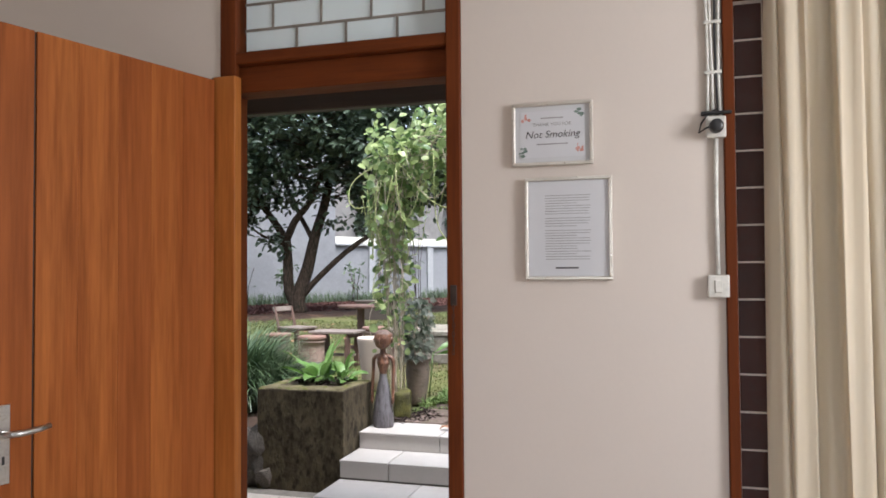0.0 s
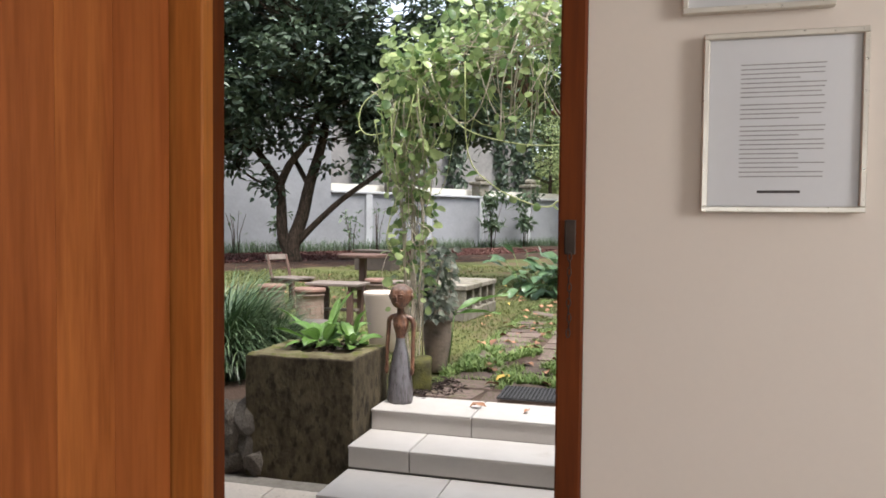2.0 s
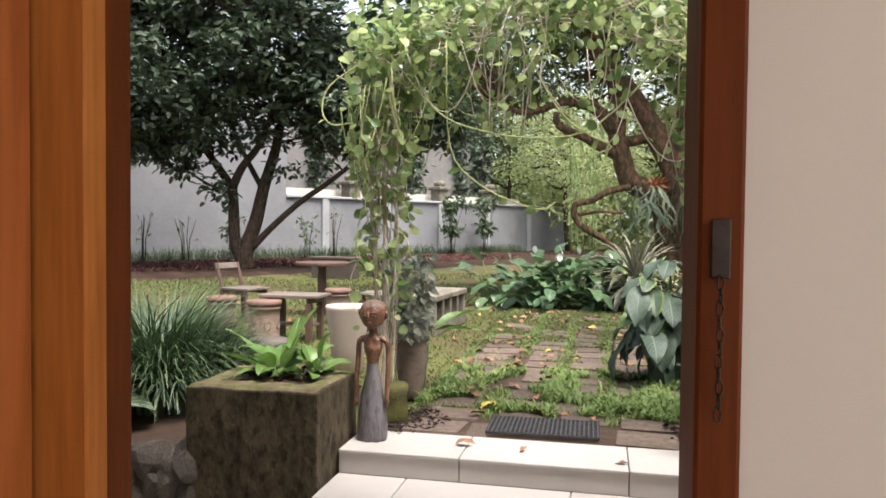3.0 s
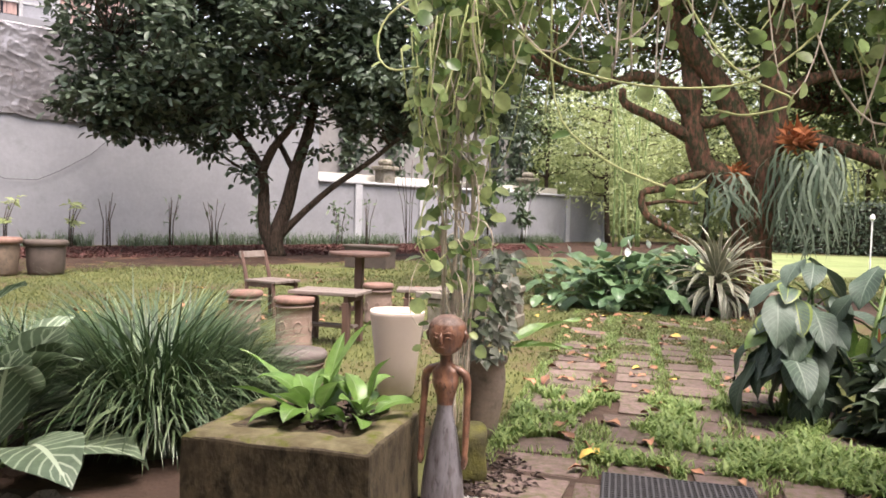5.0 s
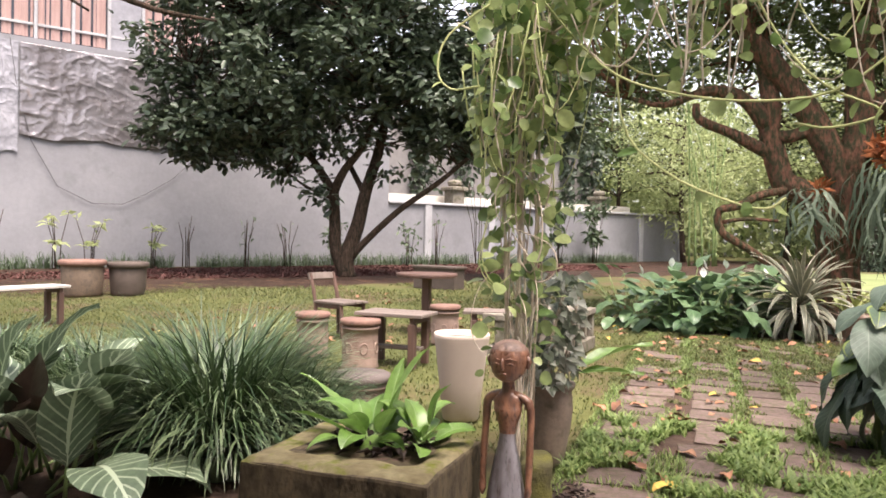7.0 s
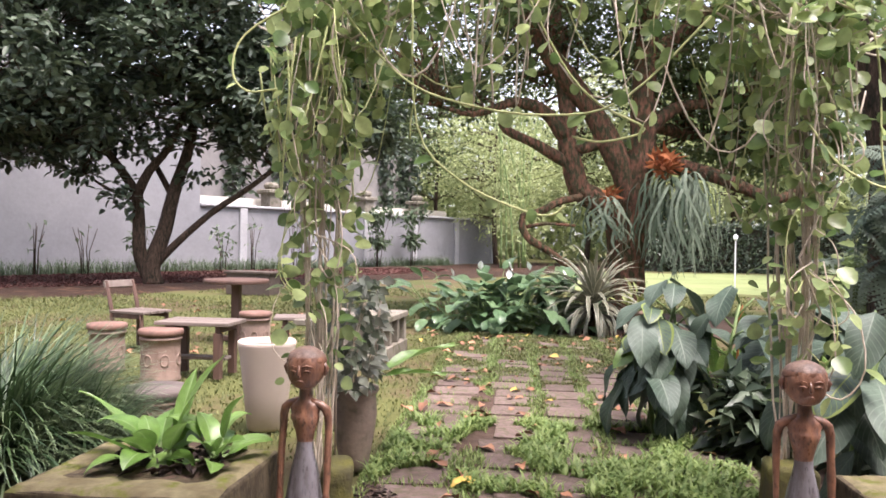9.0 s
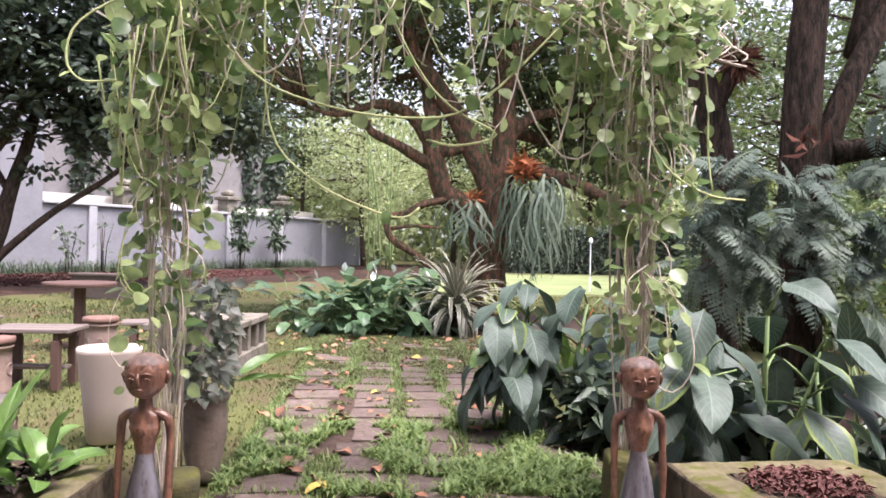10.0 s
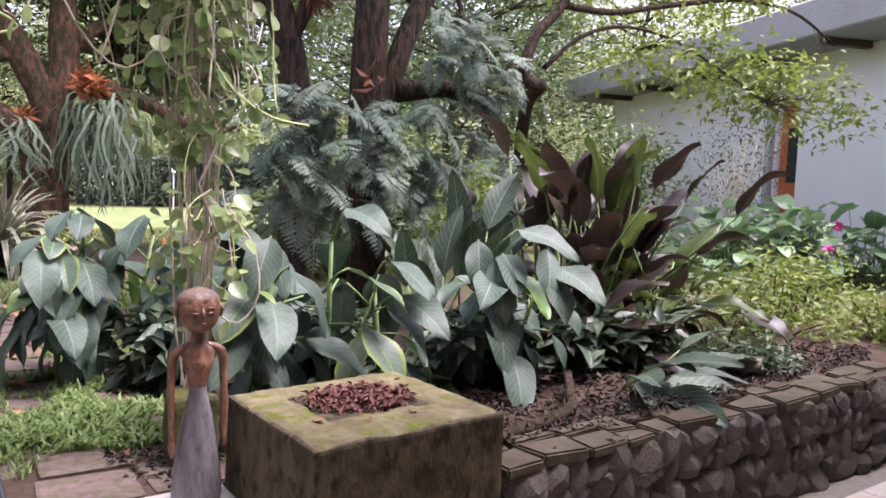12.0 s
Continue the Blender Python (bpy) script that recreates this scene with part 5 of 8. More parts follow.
lamp_post = tagged(new("lantern_post"), "slender white garden lantern post with a tapered glass shade", "lamp post")
lamp_post.location = (-11.35, 10.58, 0.385)
part("shaft", lathe([(.08, 0), (.08, .10), (.055, .12), (.05, 1.0), (.045, 1.78), (.055, 1.79), (.055, 1.82), (.045, 1.83), (.045, 1.86)], 18), wall_trim, lamp_post, smooth=True)
part("collar", lathe([(.045, 1.861), (.09, 1.885), (.125, 1.92), (.125, 1.95), (.11, 1.955), (.02, 1.956)], 18), wall_trim, lamp_post, smooth=True)
part("glass_shade", lathe([(.115, 1.957), (.14, 2.1), (.165, 2.24), (.19, 2.31), (.185, 2.312), (.16, 2.24), (.135, 2.1), (.11, 1.96)], 18), clear_glass, lamp_post, "clear tapered glass shade", smooth=True)
part("lid", lathe([(.25, 2.313), (.26, 2.325), (.16, 2.38), (.05, 2.44), (.01, 2.46)], 18), wall_trim, lamp_post, smooth=True)

# ---- pictures, switch, socket inside ----
def picture(name, x0, z0, x1, z1, label, border):
    """A framed sheet on the wall: four frame bars, mount and glass."""
    thing = tagged(new(name), label, "picture frame")
    w, h = x1 - x0, z1 - z0
    thing.location = ((x0 + x1) / 2, WALL, (z0 + z1) / 2)
    b = 0.012
    y0, y1 = -0.022, -0.003
    for lo, hi in (((-w / 2, y0, h / 2 - b), (w / 2, y1, h / 2)), ((-w / 2, y0, -h / 2), (w / 2, y1, -h / 2 + b)), ((-w / 2, y0, -h / 2 + b), (-w / 2 + b, y1, h / 2 - b)), ((w / 2 - b, y0, -h / 2 + b), (w / 2, y1, h / 2 - b))):
        part("frame_bar", box(lo, hi, 0.002), silver, thing)
    part("mount", box((-w / 2 + b, -0.012, -h / 2 + b), (w / 2 - b, -0.006, h / 2 - b)), paper_mount, thing)
    part("sheet", box((-w / 2 + border, -0.0135, -h / 2 + border), (w / 2 - border, -0.0121, h / 2 - border)), paper, thing)
    return thing


def lettering(parent, text, size, x, y, z, material, name="lettering", shear=0.0):
    cu = bpy.data.curves.new(name, "FONT")
    cu.body, cu.size, cu.align_x, cu.align_y, cu.shear = text, size, "CENTER", "CENTER", shear
    tmp = new(name + "_source", cu)
    bpy.context.view_layer.update()
    me = bpy.data.meshes.new_from_object(tmp.evaluated_get(bpy.context.evaluated_depsgraph_get()))
    bpy.data.objects.remove(tmp)
    me.materials.clear()
    me.materials.append(material)
    return part_mesh(name, me, parent, pose(x, y, z, 90, 0, 0))


sign = picture("no_smoking_sign", -0.494, 1.968, -0.207, 2.193, "silver framed no smoking notice with flowers on the wall", 0.03)
lettering(sign, "THANK YOU FOR", 0.017, 0, -0.0142, 0.034, ink_pale)
lettering(sign, "Not Smoking", 0.036, 0, -0.0142, -0.002, ink, shear=0.25)
bm = bmesh.new()
box((-.04, -0.0142, .055), (.04, -0.0137, .059), 0, bm)
box((-.055, -0.0142, -.038), (.055, -0.0137, -.034), 0, bm)
part("caption_bars", bm, ink_pale, sign)
r = random.Random(4)
for cx, cz, mt in ((-.095, .06, ink_rose), (.095, -.055, ink_rose), (-.1, -.06, ink_leaf), (.1, .065, ink_leaf)):
    g = Geo()
    for k in range(9):
        a = r.uniform(0, 6.3)
        d = r.uniform(0.002, 0.018)
        x, z, q = cx + d * math.cos(a), cz + d * math.sin(a), r.uniform(.003, .007)
        n0 = len(g.v)
        g.v += [(x + q * math.cos(i * 1.05) * (1.6 if mt is ink_leaf and i % 3 == 0 else 1), -0.0139 - 0.0001 * k, z + q * math.sin(i * 1.05)) for i in range(6)]
        g.f.append(tuple(range(n0, n0 + 6)))
    part_mesh("printed_flower", g.mesh("printed_flower", mt), sign)
rules = picture("framed_notice", -0.450, 1.563, -0.145, 1.925, "silver framed sheet of printed rules on the wall", 0.014)
z = 0.115
for k in range(24):
    if k in (8, 12):
        z -= 0.0065
    ln = r.choice((0.155, 0.155, 0.15, 0.11)) if k % 4 else 0.158
    part("text_line", box((-0.080, -0.0142, z), (-0.080 + ln, -0.0137, z + 0.0022)), ink_pale, rules)
    z -= 0.0092
bm = bmesh.new()
box((-0.045, -0.0142, -0.142), (0.035, -0.0137, -0.1365), 0, bm)
part("signature_bar", bm, ink, rules)

switch = tagged(new("light_switch"), "ivory surface-mounted light switch on the wall", "light switch")
switch.location = (0.196, WALL, 1.54)
part("base", box((-.034, -.03, -.037), (.034, 0, .037), .005, segments=2), plastic_white, switch)
part("rocker", box((-.012, -.034, -.02), (.012, -.0305, .02), .0015), plastic_white, switch)
socket = tagged(new("wall_socket"), "ivory wall socket with a black plug in it", "socket")
socket.location = (0.196, WALL, 2.07)
part("base", box((-.032, -.032, -.036), (.032, 0, .036), .006, segments=2), plastic_white, socket)
g = Geo()
g.tube([(0, -.033, 0), (0, -.06, 0), (0, -.066, 0)], [.024, .022, .016], 14)
part_mesh("plug", g.mesh("plug", plastic_black), socket, None, "round black plug")
bar = tagged(new("cable_clip"), "black clip bar above the socket", "clip")
bar.location = (0.2, WALL, 2.118)
part("bar", box((-.05, -.035, -.006), (.045, -.002, .004), .002), plastic_black, bar)
wires = tagged(new("surface_wiring"), "white surface cables and a conduit on the wall", "cable")
for k, (dx, mt) in enumerate(((-.026, plastic_white), (-.012, plastic_white), (.004, plastic_black), (.014, plastic_white))):
    g = Geo()
    g.tube([(0.196 + dx + 0.004 * math.sin(q * 1.3 + k), WALL - .012 - .004 * (k == 2), 2.11 + q * 0.15) for q in range(9)], .0055 if k != 2 else .0035, 7)
    part_mesh("cable", g.mesh("cable", mt), wires)
g = Geo()
g.tube([(0.196, WALL - .009, 1.578), (0.193, WALL - .009, 1.8), (0.196, WALL - .009, 2.033)], .008, 8)
part_mesh("conduit", g.mesh("conduit", plastic_white), wires)
for z in (2.25, 2.42, 2.6):
    part("clip", box((0.162, WALL - .02, z), (0.218, WALL - .0, z + .012), .002), plastic_white, wires)
# black cable loop at the socket
g = Geo()
g.tube([(0.196, WALL - .06, 2.075), (0.16, WALL - .06, 2.06), (0.142, WALL - .03, 2.052), (0.15, WALL - .02, 2.085), (0.175, WALL - .03, 2.118), (0.2, WALL - .02, 2.13)], .003, 6)
part_mesh("plug_lead", g.mesh("plug_lead", plastic_black), wires)

# ---- vine arch ----
gen = np.random.default_rng(11)
arch = tagged(new("vine_arch"), "garden arch overgrown with a round-leaved hanging vine", "vine arch")
PX = (-2.15, -0.17)
AY, AZ = 5.98, 2.62
g = Geo()
for x in PX:
    for dx, dy in ((-.05, -.05), (.05, .06)):
        g.tube([(x + dx, AY + dy, 0.36), (x + dx, AY + dy, 1.6), (x + dx, AY + dy, 2.3)], .005, 6)
for dy in (-.05, .06):
    g.tube([(PX[0] + (PX[1] - PX[0]) * s, AY + dy, 2.3 + 0.42 * math.sin(math.pi * s)) for s in [i / 14 for i in range(15)]], .006, 6)
part_mesh("arch_frame", g.mesh("arch_frame", stem_dry), arch)


class Strands:
    """Each strand becomes a part of its own under the arch."""

    def __init__(self, name, material, label):
        self.name, self.material, self.label = name, material, label

    def tube(self, pts, radius, sides):
        one = Geo()
        one.tube(pts, radius, sides)
        part_mesh(self.name, one.mesh(self.name, self.material), arch, None, self.label)


stems = Strands("stem", stem_dry, "dry pale vine stem")
tend = Strands("tendril", stem_green, "thin green hanging tendril")
leaf_arr = []


def arch_z(x):
    s = min(1, max(0, (x - PX[0]) / (PX[1] - PX[0])))
    return 2.3 + 0.42 * math.sin(math.pi * s)


def add_leaves(pos, n_dir, size, droop=0.4, jitter=0.9):
    n = len(pos)
    al = n_dir + gen.normal(size=(n, 3)) * jitter
    al[:, 2] -= droop
    up = gen.normal(size=(n, 3)) * 0.7 + np.array([0, -0.5, 0.9])
    s = size * gen.uniform(0.65, 1.25, n)
    leaf_arr.append(leaf_cloud(pos, al, up, s, s * gen.uniform(0.75, 0.95, n), fold=0.12, droop=0.1, rounded=True))


for ci, x in enumerate(PX):
    for k in range(24):
        z0, z1 = (0.4 if k % 3 else 0.75), gen.uniform(2.2, 2.75)
        a, rr = gen.uniform(0, 6.28), gen.uniform(0.02, 0.12)
        p = []
        for i in range(10):
            t = i / 9
            a += gen.normal() * 0.5
            p.append((x + rr * math.cos(a) * (0.5 + t), AY + rr * math.sin(a) * (0.5 + t), z0 + (z1 - z0) * t))
        stems.tube(smooth_path(p, 2), gen.uniform(0.002, 0.0055), 5)
    n = 520 if ci == 0 else 430
    z = gen.uniform(0.0, 1.0, n) ** 0.62 * 2.0 + 0.85
    rad = 0.05 + 0.13 * gen.random(n) + 0.07 * np.clip(z - 1.7, 0, 1)
    a = gen.uniform(0, 6.28, n)
    pos = np.column_stack([x + rad * np.cos(a), AY + rad * np.sin(a) * 0.8, z])
    add_leaves(pos, np.column_stack([np.cos(a), np.sin(a), np.zeros(n)]), 0.066)
# crest of the arch
n = 2100
x = gen.uniform(PX[0] - 0.18, PX[1] + 0.28, n)
zc = np.array([arch_z(v) for v in x])
pos = np.column_stack([x, AY + gen.normal(size=n) * 0.22, zc + gen.normal(size=n) * 0.16 + 0.18])
add_leaves(pos, unit(gen.normal(size=(n, 3))), 0.066)
for k in range(90):
    x0 = gen.uniform(PX[0] - .18, PX[1] + .28)
    x1 = min(max(x0 + gen.normal() * 0.6, PX[0] - .25), PX[1] + .4)
    p = []
    for i in range(9):
        t = i / 8
        xx = x0 + (x1 - x0) * t
        p.append((xx + gen.normal() * .03, AY + .15 * math.sin(k + 2.5 * t), arch_z(xx) + .12 * math.sin(2.3 * k + 5 * t) + .15))
    stems.tube(smooth_path(p, 2), gen.uniform(0.002, 0.0055), 5)
# hanging tendrils, some looping back up
tend_leaf = []
for k in range(84):
    edge = gen.random() < 0.4
    x0 = (PX[int(gen.random() < .5)] + gen.normal() * .12) if edge else gen.uniform(PX[0], PX[1])
    y0 = AY + gen.uniform(-.3, .2)
    z0 = arch_z(x0) + 0.05
    ln = gen.uniform(0.25, 0.65) if not edge else gen.uniform(0.3, 0.75)
    loop = gen.random() < 0.4
    dx = gen.normal() * (0.35 if loop else 0.06)
    dx = min(max(x0 + dx, PX[0] - .25), PX[1] + .3) - x0
    p = []
    for i in range(11):
        t = i / 10
        zz = z0 - (ln * math.sin(math.pi * t) * 0.9 + (0.25 * ln * t) if loop else ln * t)
        p.append((x0 + dx * t + 0.02 * math.sin(5 * t + k), y0 + 0.03 * math.sin(4 * t + k), zz))
        if i > 1 and gen.random() < 0.45:
            tend_leaf.append(p[-1])
    (tend if gen.random() < .4 else stems).tube(p, gen.uniform(0.0025, 0.0048), 5)
# two long loops across the opening
for p in ([(-2.1, 5.8, 2.55), (-1.8, 5.75, 2.2), (-1.55, 5.75, 2.08), (-1.2, 5.75, 2.03), (-0.9, 5.78, 2.1), (-0.5, 5.85, 2.5)],
          [(-1.75, 5.8, 2.6), (-1.72, 5.78, 2.0), (-1.55, 5.78, 1.78), (-1.3, 5.78, 1.66), (-1.18, 5.8, 1.64), (-1.12, 5.8, 1.68)],
          [(-1.35, 5.8, 2.65), (-1.15, 5.78, 2.25), (-1.0, 5.78, 2.08), (-0.82, 5.78, 1.98), (-0.98, 5.78, 1.93), (-1.1, 5.78, 1.95)],
          [(-2.2, 5.75, 2.5), (-2.42, 5.72, 2.35), (-2.46, 5.7, 2.2), (-2.4, 5.7, 2.12), (-2.28, 5.72, 2.13)],
          [(-0.2, 5.8, 2.0), (-0.1, 5.78, 1.85), (0.05, 5.76, 1.76), (0.2, 5.75, 1.74)]):
    q = [tuple(v) for v in smooth_path(p, 4)]
    tend.tube(q, 0.0048, 6)
    tend_leaf += q[2::4]
for k in range(26):
    cx_ = PX[k % 2]
    z0 = gen.uniform(0.9, 2.0)
    sd = gen.choice([-1, 1])
    w_, h_ = gen.uniform(.06, .22), gen.uniform(.15, .5)
    q = [tuple(v) for v in smooth_path([(cx_ + gen.normal() * .04, AY - .1, z0 + h_), (cx_ + sd * w_ * .8, AY - .16, z0 + h_ * .7), (cx_ + sd * w_, AY - .18, z0 + h_ * .25), (cx_ + sd * w_ * .6, AY - .16, z0), (cx_ + sd * w_ * .1, AY - .1, z0 + .05)], 3)]
    (stems if k % 3 else tend).tube(q, gen.uniform(.002, .0035), 5)
    tend_leaf += q[2::4]
tl = np.array(tend_leaf)
add_leaves(tl, unit(gen.normal(size=tl.shape)), 0.068, 0.8, 0.4)
cloud_object("foliage", leaf_arr, leaf_vine, arch, "light green round vine leaves")

# silver-leaved climber in the urn
cl = tagged(new("silver_climber"), "silver-variegated trailing plant growing in the clay urn", "plant")
n = 430
z = gen.uniform(0.0, 1.0, n)
a = gen.uniform(0, 6.28, n)
rad = (0.04 + 0.10 * gen.random(n)) * (0.9 + 0.3 * z)
pos = np.column_stack([-2.10 + rad * np.cos(a), 6.33 + rad * np.sin(a), 0.80 + 0.56 * z])
al = np.column_stack([np.cos(a), np.sin(a) - .4, -0.6 + 0 * a]) + gen.normal(size=(n, 3)) * .4
s = gen.uniform(.05, .085, n)
cloud_object("foliage", [leaf_cloud(pos, al, gen.normal(size=(n, 3)) * .4 + np.array([0, -.6, .7]), s, s * .68)], leaf_variegated, cl)
g = Geo()
for k in range(14):
    aa = gen.uniform(0, 6.28)
    g = Geo()
    g.tube([(-2.0 + .05 * math.cos(aa), 6.30 + .05 * math.sin(aa), .765), (-2.0 + .12 * math.cos(aa), 6.28 + .12 * math.sin(aa), 1.0), (-2.0 + .14 * math.cos(aa + .5), 6.27 + .14 * math.sin(aa + .5), 1.25)], .004, 5)
    part_mesh("stem", g.mesh("stem", stem_dry), cl, pose(-.1, .08, 0))


# ---- broad-leaved plants ----
long_leaf = [broad_leaf("leaf", 0.34, 0.078, leaf_nest, droop=0.25 + .2 * k, fold=0.3, rise=0.15, seed=k, wave=0.015, shape=0.95, nu=6, nv=10) for k in range(2)]
oval_leaf = [broad_leaf("leaf", 0.21, 0.098, leaf_nest, droop=0.45 + .25 * k, fold=0.2, rise=0.2, seed=4 + k, wave=0.02, shape=0.95, tip=0.8, nu=6, nv=10) for k in range(3)]
bp = tagged(new("broad_leaf_plant"), "bright green broad-leaved plant growing in the planter", "plant")
bp.location = (-2.50, 5.30, 0.722)
r = random.Random(5)


def planter_leaf(me, x, y, yaw, el, s, stem_len=.06):
    d = Vector((math.cos(radians(yaw)) * math.cos(radians(el)), math.sin(radians(yaw)) * math.cos(radians(el)), math.sin(radians(el))))
    end = Vector((x, y, 0)) + Vector((0, 0, .02)) + d * stem_len
    g = Geo()
    g.tube([(x, y, 0), (x, y, .02), end], [.007, .006, .005], 6)
    part_mesh("stalk", g.mesh("stalk", stalk), bp)
    part_mesh("leaf", me, bp, Matrix.Translation(end) @ pose(0, 0, 0, 0, 0, yaw) @ pose(0, 0, 0, 0, -el, 0) @ pose(0, 0, 0, r.uniform(-30, 30), 0, 0) @ Matrix.Scale(s, 4))


for x, y, yaw, el, s in ((-.03, .0, 20, 62, 1.05), (-.06, .02, 172, 34, 1.0), (-.02, .03, 75, 66, .8), (-.05, -.02, 205, 24, .72)):
    planter_leaf(long_leaf[0], x, y, yaw, el, s)
for cx_, cy_, n_, big_ in ((-.05, 0, 15, 1.0), (.13, .03, 13, .82)):
    for k in range(n_):
        q_ = k / (n_ - 1)
        planter_leaf(oval_leaf[r.randrange(3)], cx_ + r.uniform(-.03, .03), cy_ + r.uniform(-.03, .03), k * 137.5 + r.uniform(-20, 20), 62 - 58 * q_ + r.uniform(-8, 8), big_ * r.uniform(.72, 1.1), r.uniform(.03, .09))
urn_leaf = broad_leaf("leaf", 0.5, 0.10, leaf_nest, droop=0.15, fold=0.5, rise=0.35, seed=9)
sp = tagged(new("strap_leaf_plant"), "single long green strap leaves leaning beside the urn", "plant")
sp.location = (-2.04, 6.70, 0.82)
part_mesh("leaf", urn_leaf, sp, pose(0, 0, 0, 0, 0, 38))
part_mesh("leaf", urn_leaf, sp, pose(0, 0, -.02, 0, 14, 20) @ Matrix.Scale(.75, 4))
gg = Geo()
gg.tube([(-.05, .02, -.44), (-.02, .01, -.2), (0, 0, 0)], .007, 6)
part_mesh("stem", gg.mesh("stem", stalk), sp)

zebra = [broad_leaf("leaf", 0.54, 0.27, leaf_zebra, droop=0.55, fold=0.16, rise=0.35, seed=20 + k, wave=0.03, tip=0.75) for k in range(3)]
zebra_d = [broad_leaf("leaf", 0.55, 0.2, leaf_purple, droop=0.2, fold=0.3, rise=0.5, seed=30 + k, wave=0.03) for k in range(2)]
rosette("zebra_plant", (-3.98, 5.22, 0.40), zebra + zebra + zebra_d[:1], 22, (0.12, 0.34), (0.22, 0.12), "zebra plant with large pale-veined striped leaves behind the stone wall", "plant", seed=9, tilt=(0.1, 1.1), size=(0.75, 1.1), stalk_r=0.008, lay=14, heading=(-1.7, 1.0))
rosette("zebra_plant", (-4.65, 5.38, 0.40), zebra, 14, (0.12, 0.34), (0.2, 0.15), "zebra plant with striped leaves at the passage's edge", "plant", seed=19, tilt=(0.1, 1.1), size=(0.7, 1.0), stalk_r=0.008)

big = [broad_leaf("leaf", 0.42, 0.205, leaf_big, droop=0.4, fold=0.14, rise=0.12, seed=40 + k, wave=0.035, shape=0.85, tip=0.82, nu=8, nv=12) for k in range(4)]
big_l = [broad_leaf("leaf", 0.40, 0.20, (leaf_big_lime, leaf_edged, leaf_edged)[k], droop=0.4, fold=0.16, rise=0.2, seed=50 + k, wave=0.03, tip=0.7, nu=6) for k in range(3)]


def cane_plant(name, base, canes, leaves, height, label, kinds, seed, spread=(0.25, 0.2), reach=(0.10, 0.2), size=(0.75, 1.15), lean=0.15, face=None, category="plant", extra=()):
    """Upright canes, each carrying a spiral of large drooping leaves on short stalks."""
    r = random.Random(seed)
    thing = tagged(new(name), label, category)
    thing.location = base
    g = Geo()
    for c in range(canes):
        x, y = r.uniform(-1, 1) * spread[0], r.uniform(-1, 1) * spread[1]
        h = r.uniform(*height)
        lx, ly = r.uniform(-1, 1) * lean, r.uniform(-1, 1) * lean
        g = Geo()
        g.tube([(x, y, 0), (x + lx * .5, y + ly * .5, h * .55), (x + lx, y + ly, h)], [.016, .013, .008], 6)
        a = r.uniform(0, 6.28)
        for k in range(leaves):
            t = 1 - 0.62 * (k / leaves) ** 0.8
            p = Vector((x + lx * t, y + ly * t, h * t))
            a += 2.2 + r.uniform(-.4, .4)
            if face is not None and r.random() < 0.6:
                a = face + r.uniform(-1.2, 1.2)
            el = 0.9 - 1.1 * (k / leaves) + r.uniform(-.2, .2)
            ln = r.uniform(*reach)
            q = p + Vector((math.cos(a) * math.cos(el), math.sin(a) * math.cos(el), math.sin(el))) * ln
            g.tube([p, p.lerp(q, .5) + Vector((0, 0, .01)), q], [.008, .006, .005], 5)
            pool = list(extra) if (extra and r.random() < 0.11) else kinds
            m = Matrix.Translation(q) @ pose(0, 0, 0, 0, 0, math.degrees(a)) @ pose(0, 0, 0, 0, -math.degrees(el) * .35 + r.uniform(28, 76), 0) @ pose(0, 0, 0, r.uniform(-28, 28), 0, 0) @ Matrix.Scale(r.uniform(*size), 4)
            part_mesh("leaf", pool[r.randrange(len(pool))], thing, m)
        part_mesh("cane", g.mesh("cane", stalk), thing)
    return thing


cane_plant("large_leaf_shrub", (-0.20, 7.30, 0.38), 9, 9, (0.45, 0.82), "dark green large-leaved shrub leaning over the path", big, 3, (0.3, 0.25), face=3.9, extra=big_l, size=(0.6, 0.92))
cane_plant("large_leaf_shrub", (0.42, 6.12, 0.42), 6, 7, (0.5, 0.85), "large-leaved shrub with broad grey-green leaves behind the planter", big, 14, (0.4, 0.18), size=(0.7, 1.02), face=4.5, extra=big_l)
cane_plant("large_leaf_shrub", (1.35, 6.05, 0.42), 5, 7, (0.42, 0.78), "large-leaved shrub with broad grey-green leaves above the stone wall", big, 27, (0.38, 0.2), size=(0.7, 1.0), face=4.5, extra=big_l)
cane_plant("large_leaf_shrub", (0.45, 7.35, 0.42), 6, 7, (0.5, 0.8), "dark large-leaved shrub deep in the bed", big, 33, (0.35, 0.2), face=4.2)

zeb2 = [broad_leaf("leaf", 0.52, 0.21, leaf_zebra_shaded, droop=0.3, fold=0.2, rise=0.4, seed=60 + k, wave=0.02) for k in range(2)]
pur = [broad_leaf("leaf", 0.48, 0.215, leaf_purple, droop=0.3 + .15 * k, fold=0.22, rise=0.4, seed=70 + k, wave=0.04, tip=0.85, nu=6, nv=11) for k in range(3)]
oliv = [broad_leaf("leaf", 0.52, 0.18, leaf_olive, droop=0.4, fold=0.2, rise=0.4, seed=75 + k, wave=0.05, tip=0.75, nu=6, nv=10) for k in range(2)]
rosette("dark_calathea", (2.80, 6.80, 0.45), pur + pur + [oliv[0]], 72, (0.45, 1.36), (0.34, 0.25), "tall clump of dark purplish broad-leaved plant in the bed", "plant", seed=41, tilt=(0.05, 0.62), size=(0.7, 1.05), stalk_r=0.009, lay=4)
rosette("dark_calathea", (2.95, 6.65, 0.45), pur + oliv, 44, (0.35, 0.95), (0.45, 0.25), "dark purplish broad-leaved clump with olive undersides in the bed", "plant", seed=44, tilt=(0.4, 1.25), size=(0.75, 1.05), stalk_r=0.009, lay=26)
